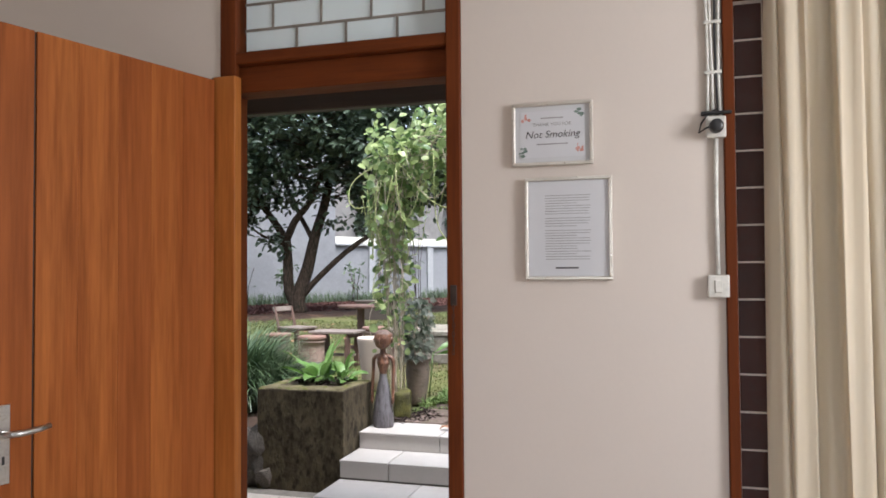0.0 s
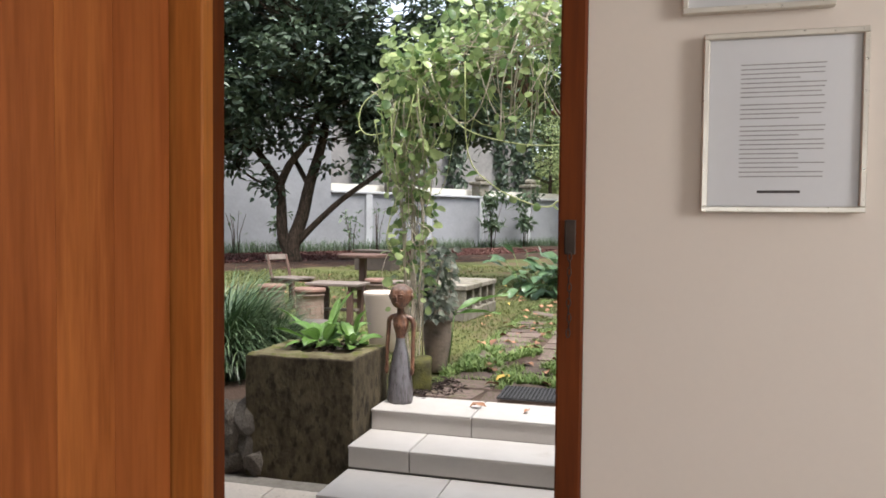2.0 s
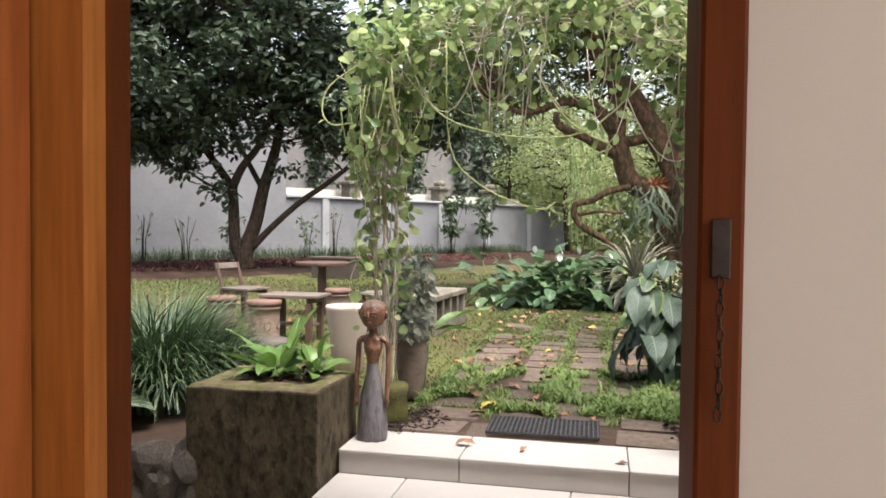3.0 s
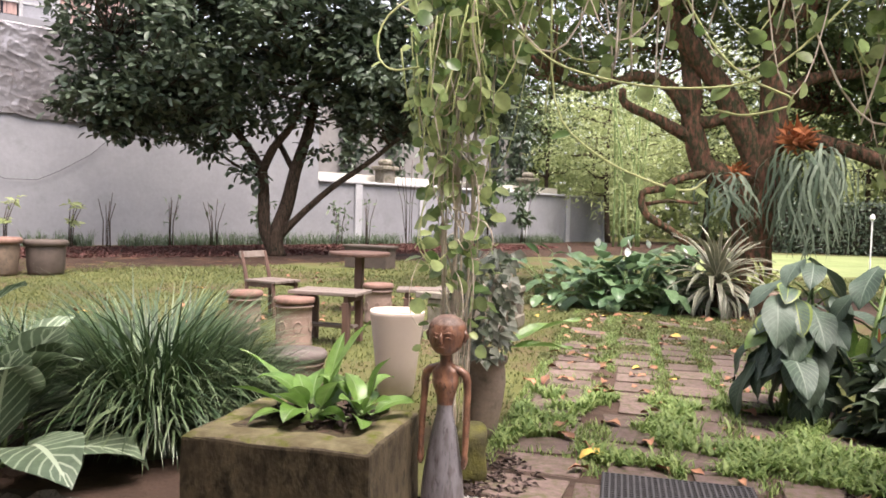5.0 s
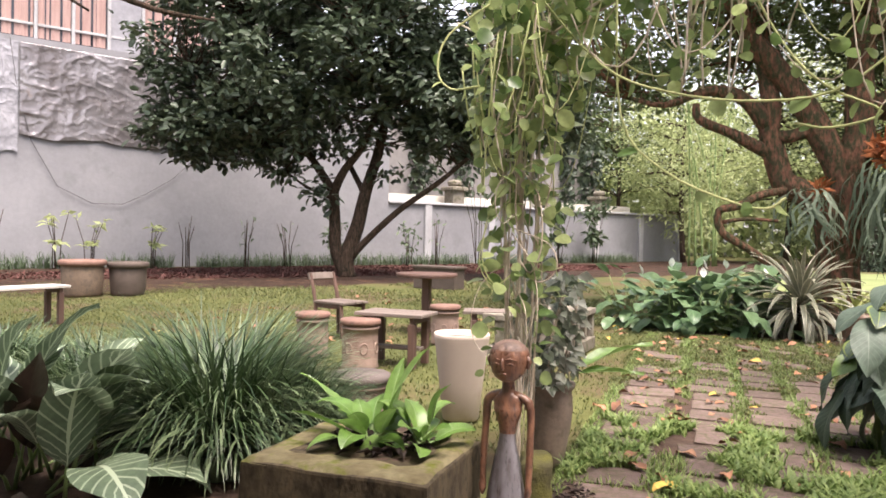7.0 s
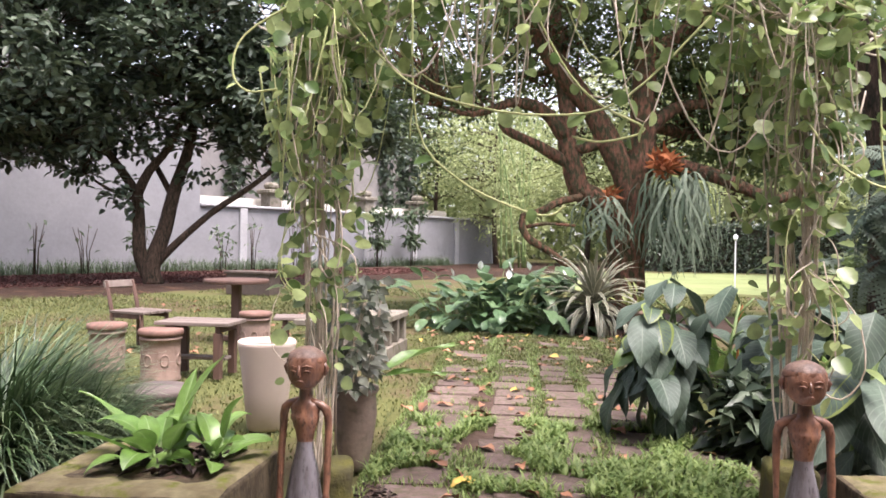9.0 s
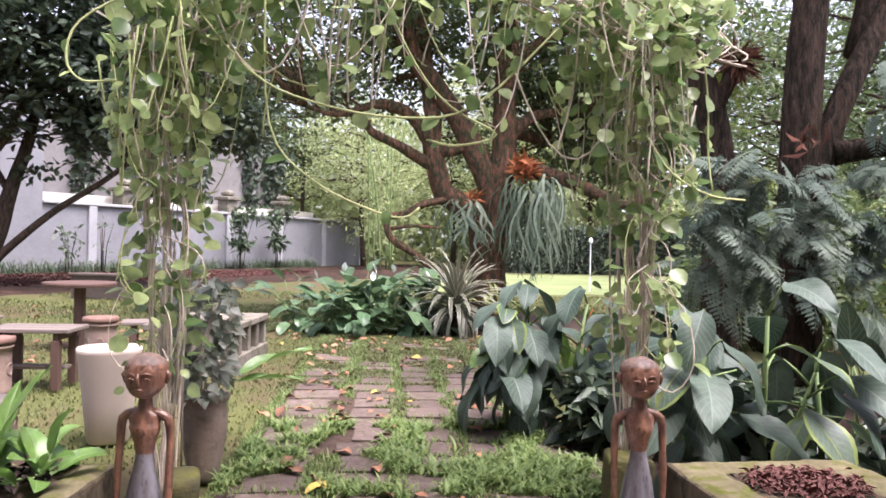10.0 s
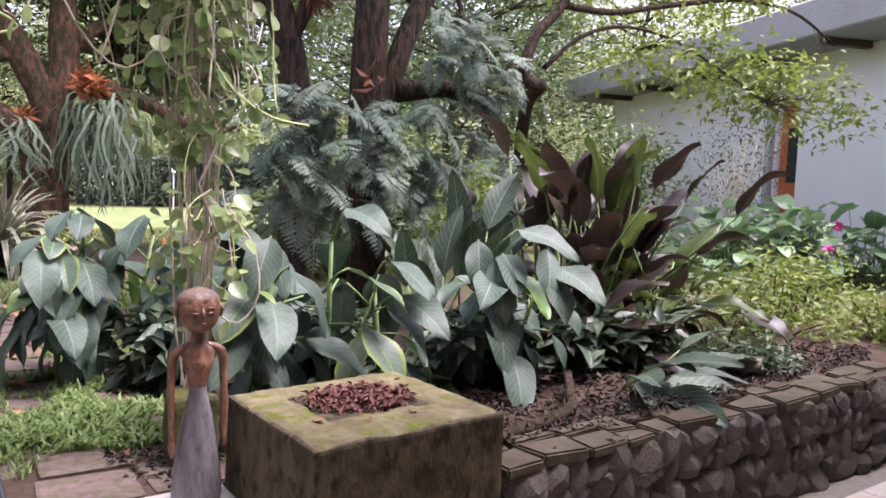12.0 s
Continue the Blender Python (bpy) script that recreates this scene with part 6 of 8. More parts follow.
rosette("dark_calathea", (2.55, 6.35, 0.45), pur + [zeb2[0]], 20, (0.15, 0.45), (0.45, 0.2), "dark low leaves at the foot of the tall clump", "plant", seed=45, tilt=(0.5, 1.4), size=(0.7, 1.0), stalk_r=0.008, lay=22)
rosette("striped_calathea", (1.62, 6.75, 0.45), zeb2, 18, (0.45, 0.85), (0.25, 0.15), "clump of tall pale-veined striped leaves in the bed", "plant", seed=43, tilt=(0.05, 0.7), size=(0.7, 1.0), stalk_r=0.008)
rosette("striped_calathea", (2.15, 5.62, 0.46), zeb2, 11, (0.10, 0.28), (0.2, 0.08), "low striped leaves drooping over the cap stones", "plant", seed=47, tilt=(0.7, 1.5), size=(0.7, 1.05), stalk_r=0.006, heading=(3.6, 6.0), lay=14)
olive = [broad_leaf("leaf", 0.6, 0.21, leaf_olive, droop=0.35, fold=0.2, rise=0.3, seed=80 + k, wave=0.04, tip=0.75, nu=6) for k in range(2)]
rosette("olive_broad_plant", (3.3, 6.8, 0.45), olive + pur[:1], 18, (0.3, 0.65), (0.3, 0.2), "clump of olive broad leaves beside the dark plant", "plant", seed=49, tilt=(0.3, 1.2), size=(0.7, 1.1), stalk_r=0.008)

lily = [broad_leaf("leaf", 0.38, 0.21, leaf_lily, droop=0.55, fold=0.14, rise=0.25, seed=90 + k, wave=0.03, tip=0.65) for k in range(3)]
spathe = broad_leaf("flower", 0.13, 0.08, flower_white, droop=-0.2, fold=0.5, rise=1.1, seed=1)
for k, (x, y, c, lab) in enumerate(((-1.45, 12.45, 60, "peace lily clump with dark leaves and white flowers"), (-0.95, 12.8, 46, "peace lily clump with white spathes at the tree's foot"), (-2.0, 12.8, 40, "low peace lily clump at the lawn's edge"))):
    pl = rosette("peace_lily", (x, y, 0.40), lily, int(c * 1.9), (0.12, 0.78), (0.45, 0.32), lab, "plant", "peace lilies", seed=90 + k, tilt=(0.1, 1.3), size=(0.7, 1.1), stalk_r=0.006, lay=26)
    for q in range(2):
        m = pose(0.25 * math.sin(k * 2 + q * 3), -0.2, 0.66 + 0.1 * q, 0, 0, 100 + 80 * q + 50 * k)
        part_mesh("flower", spathe, pl, m, "white flower spathe")
croton = [broad_leaf("leaf", 0.3, 0.12, leaf_zebra, droop=0.4, fold=0.2, rise=0.5, seed=97 + k) for k in range(2)]
rosette("veined_plant", (-0.95, 12.1, 0.40), croton, 16, (0.05, 0.2), (0.1, 0.1), "small pale-veined plant beside the agave", "plant", seed=98, tilt=(0.1, 1.2), size=(0.7, 1.0), stalk_r=0.005)

# fountain of strap leaves: stiff above, hanging to the ground below
strap = [broad_leaf("leaf", 0.70, 0.055, leaf_agave, droop=0.5 + .24 * k, fold=0.3, rise=0.1, seed=110 + k, wave=0.004, shape=0.6, tip=0.55, nv=10) for k in range(4)]
agave = tagged(new("striped_agave"), "striped grey-green agave with arching cream-edged leaves", "plant")
agave.location = (-0.40, 12.15, 0.40)
r = random.Random(112)
gg = Geo()
gg.tube([(0, 0, 0), (0, 0, .2), (0, 0, .40)], [.07, .06, .04], 8)
part_mesh("stem", gg.mesh("stem", bark_main), agave)
for k in range(130):
    q = k / 129
    el = 78 - 108 * q ** 0.7 + r.uniform(-8, 8)
    kind = min(3, max(0, int(q * 3.2 + r.uniform(-.4, .8))))
    m = pose(0, 0, .46 - .20 * q, 0, 0, k * 137.5 + r.uniform(-12, 12)) @ pose(.02, 0, 0, 0, -el, 0) @ pose(0, 0, 0, r.uniform(-14, 14), 0, 0) @ Matrix.Scale((.92 + .26 * math.sin(math.pi * min(1, q + .25))) * r.uniform(.85, 1.08) * (.82 if q > .75 else 1), 4)
    part_mesh("leaf", strap[kind], agave, m)

# lily turf clumps: fountains of narrow blades
def turf_clump(at, r, n, h, label, seed, w=0.0165):
    """A dense mound: upright blades in the middle, blades that arch over and hang to the ground round them."""
    gg = np.random.default_rng(seed)
    a = gg.uniform(0, 6.28, n)
    q = np.sqrt(gg.random(n))
    root = np.column_stack([at[0] + q * r * .72 * np.cos(a), at[1] + q * r * .72 * np.sin(a), np.full(n, at[2])])
    lean = np.column_stack([np.cos(a), np.sin(a)]) * (.3 + q[:, None]) + gg.normal(size=(n, 2)) * .45
    hh = h * gg.uniform(0.55, 1.1, n) * (1.08 - .25 * q)
    v, f = blades(root, lean, hh, w * gg.uniform(.7, 1.35, n), 7, 0.5 + 1.0 * gg.random(n) * (.5 + .6 * q))
    thing = tagged(new("lily_turf"), label, "grass clump", "lily turf clumps")
    thing.location = at
    # inner blades take the shaded tone, outer ones the lit tone
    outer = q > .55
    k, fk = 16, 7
    for name, pick, mat_ in (("core_foliage", ~outer, lilyturf_shaded), ("outer_foliage", outer, lilyturf_lit)):
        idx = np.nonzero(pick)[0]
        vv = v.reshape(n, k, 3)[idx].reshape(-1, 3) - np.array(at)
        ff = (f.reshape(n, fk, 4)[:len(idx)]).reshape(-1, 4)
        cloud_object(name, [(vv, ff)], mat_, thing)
    return thing


turf_clump((-3.74, 6.0, 0.40), 0.50, 3000, 0.90, "dense arching dark green lily turf clump beside the planter", 1)
turf_clump((-3.50, 5.70, 0.40), 0.30, 1300, 0.68, "lily turf clump drooping over the stone wall beside the planter", 16)
turf_clump((-3.30, 6.0, 0.40), 0.24, 800, 0.62, "lily turf tuft behind the planter", 12)
turf_clump((-4.9, 6.35, 0.40), 0.42, 1500, 0.62, "lily turf clump at the lawn's edge", 2)
turf_clump((-5.8, 6.45, 0.40), 0.45, 1400, 0.60, "lily turf clump at the bed's end", 4)
turf_clump((-4.45, 6.15, 0.40), 0.3, 800, 0.52, "lily turf clump between two larger ones", 6)

# small bright plants near the big tree
brom_leaf = [broad_leaf("leaf", 0.42, 0.085, leaf_big_lime, droop=0.45 + .2 * k, fold=0.35, rise=0.15, seed=150 + k, wave=0.01, shape=0.7, nu=4, nv=8) for k in range(2)]
brom = rosette("bromeliad", (0.36, 8.75, 0.40), brom_leaf, 26, (0.02, 0.30), (0.16, 0.12), "bright green strap-leaved plant with a red flower spike", "plant", seed=151, tilt=(0.05, 1.0), size=(0.7, 1.1), stalk_r=0.008, lay=-12)
for dx, dz in ((0, .62), (.16, .54)):
    g = Geo()
    g.tube([(dx, -.05, 0), (dx + .01, -.05, dz * .6), (dx + .02, -.06, dz)], [.010, .009, .006], 6)
    g.tube([(dx + .02, -.06, dz - .16), (dx + .025, -.065, dz - .05), (dx + .03, -.07, dz + .06)], [.010, .022, .004], 8)
    part_mesh("flower_spike", g.mesh("flower_spike", rust_frond), brom, None, "red flower spike")
pale_leaf = [broad_leaf("leaf", 0.26, 0.07, leaf_fern_pale, droop=0.4 + .2 * k, fold=0.25, rise=0.3, seed=155 + k, wave=0.02) for k in range(2)]
rosette("potted_foliage", (0.17, 12.55, 0.645), pale_leaf, 30, (0.05, 0.30), (0.09, 0.09), "pale yellow-green leafy plant growing in the terracotta pot", "plant", seed=156, tilt=(0.05, 1.1), size=(0.7, 1.1), stalk_r=0.004)

# ---- ferns ----
def frond(name, length, width, material, pairs=20, droop=0.8, seed=0, slim=0.15):
    """One feather-like frond from the origin along +x, arching down, with narrow toothed leaflets in pairs."""
    gg = np.random.default_rng(seed)
    pos, al, ln, wd = [], [], [], []
    x = z = 0.0
    ang = 0.35
    rach = []
    for i in range(pairs):
        t = i / pairs
        x += math.cos(ang) * length / pairs
        z += math.sin(ang) * length / pairs
        ang -= droop * 2 / pairs * (.4 + t)
        rach.append((x, 0, z))
        w = width * .5 * (math.sin(math.pi * min(1, (t + .08) ** .55)) ** .8 + .05)
        for sy in (-1, 1):
            d = np.array([math.cos(ang) * .5, sy * .9, math.sin(ang) * .5 - .15 + gg.normal() * .12])
            d /= np.linalg.norm(d)
            pos.append(np.array([x, 0, z]))
            al.append(d)
            ln.append(w * gg.uniform(.85, 1.1))
            wd.append(max(.010, w * slim * 1.3))
            for u in (.2, .42, .62, .8):
                for s2 in (-1, 1):
                    pos.append(np.array([x, 0, z]) + d * w * u)
                    al.append(d * .75 + s2 * np.array([math.cos(ang), 0, math.sin(ang)]) * .7)
                    ln.append(w * slim * 2.3 * (1.15 - u))
                    wd.append(w * slim * .9)
    v, f = leaf_cloud(np.array(pos), np.array(al), np.tile([0, 0, 1.0], (len(pos), 1)) + gg.normal(size=(len(pos), 3)) * .15, np.array(ln), np.array(wd), fold=.1)
    g = Geo()
    g.tube([(0, 0, 0)] + rach, .003, 4)
    n0 = len(v)
    verts = np.concatenate([v, np.array(g.v)])
    faces = [tuple(q) for q in f.tolist()] + [tuple(i + n0 for i in q) for q in g.f]
    return mesh_from(name, verts, faces, material)


fr = [frond("frond", 0.52, 0.36, leaf_fern_one, 14, .7, k, .13) for k in range(4)]
fr_l = [frond("frond", 0.6, 0.24, leaf_fern_lime, 20, .8, 5 + k, .1) for k in range(2)]


def fern_mass(name, spots, kinds, n, label, seed, size=(0.5, 0.95), down=(10, 75), face=None):
    r = random.Random(seed)
    thing = tagged(new(name), label, "fern", "hanging ferns")
    thing.location = spots[0][0]
    o = Vector(spots[0][0])
    for k in range(n):
        c, rad = spots[r.randrange(len(spots))]
        p = Vector(c) - o + Vector([r.uniform(-1, 1) * q for q in rad])
        yaw = r.uniform(0, 360) if face is None else face + r.uniform(-75, 75)
        part_mesh("frond", kinds[r.randrange(len(kinds))], thing, Matrix.Translation(p) @ pose(0, 0, 0, 0, 0, yaw) @ pose(0, 0, 0, r.uniform(-20, 20), r.uniform(*down), 0) @ Matrix.Scale(r.uniform(*size), 4))
    return thing


fern_mass("hanging_fern", [((.92, 7.72, 1.95), (.22, .15, .25)), ((1.3, 7.7, 1.95), (.35, .15, .3)), ((1.75, 7.65, 1.85), (.35, .15, .3)), ((2.3, 7.75, 1.95), (.45, .2, .35))], fr, 95, "hanging mass of finely divided blue-green fern on the trunks", 5, face=265)
fern_mass("hanging_fern", [((2.25, 7.6, 2.65), (.25, .15, .2)), ((2.55, 7.65, 2.4), (.3, .15, .25))], fr, 50, "hanging blue-green fern high on a leaning trunk", 6, face=275, size=(.4, .75))
fern_mass("hanging_fern", [((.95, 7.75, 1.55), (.3, .15, .2)), ((1.5, 7.7, 1.45), (.4, .15, .25)), ((2.2, 7.7, 1.45), (.5, .15, .25)), ((2.8, 7.6, 1.55), (.3, .2, .3))], fr, 64, "dim fern fronds low behind the broad leaves", 8, face=265)
fern_mass("lime_fern", [((1.45, 8.9, 3.05), (.15, .1, .2)), ((1.55, 9.0, 2.5), (.25, .1, .4))], fr_l, 16, "bright lime fern fronds behind the trunk", 7, face=285, size=(.6, 1.0))

# ---- trees ----
def tree(name, label, limbs, clusters, bark, leaf, per, leaf_len, leaf_wid, cl_rad, seed, twig=0.012, rounded=False, flat=.6, hang=.2, sides=9, group="", trunk_noise=0.0):
    """Limbs are (points, first radius, last radius); each cluster of leaves is tied to the nearest limb by a thin branch."""
    gg = np.random.default_rng(seed)
    thing = tagged(new(name), label, "tree", group)
    thing.location = limbs[0][0][0]
    o = Vector(limbs[0][0][0])
    g = Geo()
    nodes = []
    for pts, r0, r1 in limbs:
        sp_ = smooth_path(pts)
        m = len(sp_)
        g.tube([q - o for q in sp_], [(r0 + (r1 - r0) * i / (m - 1)) * (1 + trunk_noise * gg.normal()) for i in range(m)], sides)
        nodes += [(q - o) for q in sp_[m // 3:]]
    part_mesh("trunk", g.mesh("trunk", bark), thing)
    tw = Geo()
    nd = np.array([tuple(q) for q in nodes])
    for c in clusters:
        q = np.array(c) - np.array(o)
        dist = np.linalg.norm(nd - q, axis=1) + np.maximum(0, nd[:, 2] - q[2]) * .8
        s = nd[int(np.argmin(dist))]
        limb(s, q, twig * (1 + min(2.5, np.linalg.norm(q - s) * .6)), twig * .4, tw, gg, .10, 4, 5)
    if len(clusters):
        part_mesh("branchwork", tw.mesh("branchwork", bark), thing)["kind"] = "stuff"
        arr = leafy(np.array(clusters) - np.array(o), per, cl_rad, leaf_len, leaf_wid, gg, flat, hang, rounded)
        cloud_object("crown", [arr], leaf, thing)
    return thing


# the dark tree before the wall; offsets along the picture's right (r) and away (f) from its foot
F6, R6 = Vector((-0.368, 0.93, 0)), Vector((0.93, 0.368, 0))
B = Vector((-9.96, 19.5, 0.36))


def near_tree(r, z, f=0.0):
    return tuple(B + R6 * r + F6 * f + Vector((0, 0, z)))


limbs = [([near_tree(0, 0), near_tree(-.05, .45), near_tree(.22, 1.3, .1), near_tree(.42, 2.2, .1), near_tree(.75, 3.4, .3), near_tree(.95, 5.0, .4), near_tree(1.0, 7.6, .2)], .24, .07),
         ([near_tree(-.05, .1), near_tree(-.3, .7), near_tree(-.34, 1.5), near_tree(-.38, 2.15)], .17, .13),
         ([near_tree(-.38, 2.15), near_tree(-.1, 2.7, -.2), near_tree(.35, 3.3, -.3), near_tree(.65, 4.2, -.6), near_tree(.4, 6.0, -.9)], .12, .05),
         ([near_tree(-.38, 2.15), near_tree(-.75, 2.7, .1), near_tree(-1.3, 3.5, .2), near_tree(-1.9, 4.8, .2), near_tree(-2.6, 6.4, .2)], .12, .04),
         ([near_tree(.05, .5), near_tree(.5, 1.0, -.1), near_tree(1.3, 1.75, -.2), near_tree(2.2, 2.4, -.3), near_tree(3.0, 3.1, -.3), near_tree(3.8, 3.9, -.2), near_tree(5.2, 4.5, -.1)], .10, .03),
         ([near_tree(-1.0, 3.1), near_tree(-2.0, 3.3, -.4), near_tree(-2.9, 3.9, -.6), near_tree(-3.8, 5.0, -.5)], .07, .03),
         ([near_tree(-.4, 2.0), near_tree(-1.0, 2.25, -.2), near_tree(-1.5, 2.6, -.3)], .05, .02),
         ([near_tree(.4, 2.1), near_tree(-.2, 3.2, .8), near_tree(-.8, 4.6, 1.4), near_tree(-1.6, 6.6, 1.8)], .08, .03)]
gg = np.random.default_rng(3)
crown = []
for c, rad, n in (((-1.6, 5.4, 0), (3.9, 2.6, 3.0), 180), ((.6, 6.0, 0), (3.2, 2.4, 2.8), 120), ((-3.1, 4.5, -.4), (1.8, 1.4, 1.7), 50), ((2.6, 4.7, -.2), (1.9, 1.5, 1.9), 55), ((-1.4, 7.8, 0), (3.8, 2.0, 2.8), 110), ((2.2, 7.0, 0), (2.3, 2.0, 2.3), 50), ((-3.3, 3.7, -.6), (1.7, .8, 1.2), 34), ((-1.6, 3.6, -.4), (2.2, .8, 1.4), 26), ((-3.0, 3.3, -.5), (1.3, .6, 1.0), 26), ((4.9, 4.4, 0), (1.7, 1.2, 1.4), 60), ((4.2, 6.0, 0), (2.0, 1.4, 1.6), 50), ((2.7, 3.8, -.2), (1.7, .8, 1.2), 46)):
    for q in blob_points((0, 0, 0), rad, n, gg):
        crown.append(near_tree(c[0] + q[0], max(2.5 + .1 * abs(q[0]), c[1] + q[1]), c[2] + q[2]))
crown += [near_tree(-.8, 2.25, -.3), near_tree(-.6, 1.95, -.3), near_tree(.9, 2.6, -.2), near_tree(1.7, 2.7, -.3), near_tree(-2.3, 2.9, -.3), near_tree(-1.5, 2.6, -.3), near_tree(-1.2, 2.75, -.3), near_tree(-1.8, 2.7, -.2)]
tree("dark_leaved_tree", "dense dark-leaved tree with several stems before the wall", limbs, crown, bark_main, leaf_dark, 40, .22, .115, .36, 21, twig=.014, rounded=True)

# the big reddish tree behind the lilies
Y = 14.0
limbs = [([(.30, Y, .3), (.28, Y, 1.2), (.33, Y, 1.95), (.38, Y, 2.5), (.45, Y, 3.0), (.44, Y, 3.75), (.48, Y, 4.5), (.6, Y + .2, 7.0)], .25, .15),
         ([(.30, Y, 2.1), (.22, Y, 2.46), (.01, Y, 2.93), (-.30, Y, 3.5), (-.71, Y - .1, 4.02), (-1.05, Y - .2, 4.5), (-1.6, Y - .3, 6.0)], .21, .12),
         ([(.24, Y, .4), (.16, Y, 1.4), (.05, Y, 1.95), (-.22, Y, 2.18), (-.46, Y, 2.33), (-.58, Y, 2.72), (-.66, Y, 3.04), (-.64, Y, 3.4), (-.70, Y + .1, 3.8), (-.9, Y + .3, 5.2)], .22, .11),
         ([(-.66, Y, 3.1), (-.90, Y - .1, 3.38), (-1.16, Y - .2, 3.54), (-1.52, Y - .3, 3.56), (-2.04, Y - .4, 3.38), (-2.5, Y - .5, 3.48)], .13, .025),
         ([(-.60, Y, 2.96), (-.39, Y - .05, 2.95), (-.10, Y, 3.05)], .085, .10),
         ([(-.62, Y, 2.72), (-.85, Y - .1, 2.83), (-1.15, Y - .2, 2.99), (-1.57, Y - .3, 3.18), (-1.62, Y - .3, 3.4)], .10, .05),
         ([(.40, Y, 2.75), (.75, Y - .15, 2.70), (1.09, Y - .2, 2.62), (1.47, Y - .3, 2.50), (1.85, Y - .4, 2.32), (2.25, Y - .4, 2.19), (2.9, Y - .4, 2.5)], .15, .06),
         ([(.42, Y, 3.1), (.60, Y, 3.30), (.88, Y + .1, 3.53), (1.16, Y + .2, 3.62), (1.7, Y + .2, 3.68), (2.6, Y + .2, 4.1)], .12, .05),
         ([(.5, Y + .5, 3.4), (1.4, Y + 1.2, 3.30), (2.15, Y + 1.4, 3.18), (2.7, Y + 1.4, 2.98)], .10, .05),
         ([(.46, Y, 4.2), (1.2, Y, 4.8), (2.2, Y - .2, 5.2), (3.2, Y - .2, 5.4)], .12, .05),
         ([(-.46, Y - .3, 2.2), (-.78, Y - .5, 2.12), (-1.04, Y - .6, 1.97), (-1.29, Y - .6, 1.9), (-1.24, Y - .6, 1.62), (-.9, Y - .5, 1.4), (-.5, Y - .3, 1.1)], .05, .055),
         ([(-1.24, Y - .6, 1.75), (-.95, Y - .6, 1.8), (-.55, Y - .5, 1.78)], .03, .02)]
crown = []
for c, rad, n in (((-1.8, Y, 5.2), (2.4, 2.0, .9), 90), ((-.3, Y + 1.6, 4.7), (3.0, 1.0, .9), 70), ((1.6, Y + 1.0, 4.3), (1.6, 1.0, .6), 40), ((1.0, Y, 5.3), (3.0, 2.2, 1.0), 100), ((3.2, Y, 4.6), (1.8, 1.6, 1.2), 60), ((.3, Y, 7.0), (3.6, 2.8, 1.4), 110), ((2.6, Y + 1.2, 3.4), (1.5, 1.0, .8), 50), ((-2.6, Y, 3.9), (1.0, .8, .5), 22), ((1.6, Y + 1.5, 3.6), (1.6, 1.0, 1.1), 44)):
    crown += [tuple(q) for q in blob_points(c, rad, n, gg)]
tree("big_garden_tree", "big old tree with reddish forked trunks and hanging ferns", limbs, crown, bark_red, leaf_mid, 58, .13, .06, .48, 31, twig=.014, sides=12, trunk_noise=.05)

# staghorn ferns on its trunk
def staghorn(at, n, length, label, seed, width=.03):
    r = random.Random(seed)
    thing = tagged(new("staghorn_fern"), label, "fern", "staghorn ferns")
    thing.location = at
    gg2 = np.random.default_rng(seed)
    a = gg2.uniform(math.pi * .95, math.pi * 2.05, n)
    root = np.column_stack([.15 * np.cos(a), .12 * np.sin(a), gg2.uniform(-.22, .10, n)])
    sgs = 8
    hl = length * (.28 + .85 * gg2.random(n) ** .8)
    for i in range(n):
        d = np.array([math.cos(a[i]), math.sin(a[i]), 0])
        side = np.array([-d[1], d[0], 0])
        pts = []
        ang = .75 - 1.5 * ((i * 7) % 10) / 10
        p = root[i].copy()
        for s in range(sgs + 1):
            w = width * (.55 + .8 * math.sin(math.pi * (s + .6) / (sgs + 1.6)))
            sway = side * (.06 * math.sin(s * .9 + i) + .03 * s * math.sin(2.7 * i))
            pts += [p + sway - side * w * .5, p + sway + side * w * .5]
            p = p + (d * math.cos(ang) + np.array([0, 0, math.sin(ang)])) * hl[i] / sgs
            ang = max(-1.5, ang - .55)
        v = np.array(pts)
        f = np.array([(2 * s, 2 * s + 1, 2 * s + 3, 2 * s + 2) for s in range(sgs)])
        # the forked tip
        t0, t1 = v[-2], v[-1]
        out = side * width * 1.6 + np.array([0, 0, -hl[i] * .14])
        v = np.concatenate([v, [(t0 + t1) / 2 - out * np.array([1, 1, -1.]), (t0 + t1) / 2 + out]])
        f = [tuple(q) for q in f.tolist()] + [(2 * sgs, 2 * sgs + 1, 2 * sgs + 2), (2 * sgs, 2 * sgs + 1, 2 * sgs + 3)]
        part_mesh("frond", mesh_from("frond", v, f, leaf_stag_one), thing)
    return thing


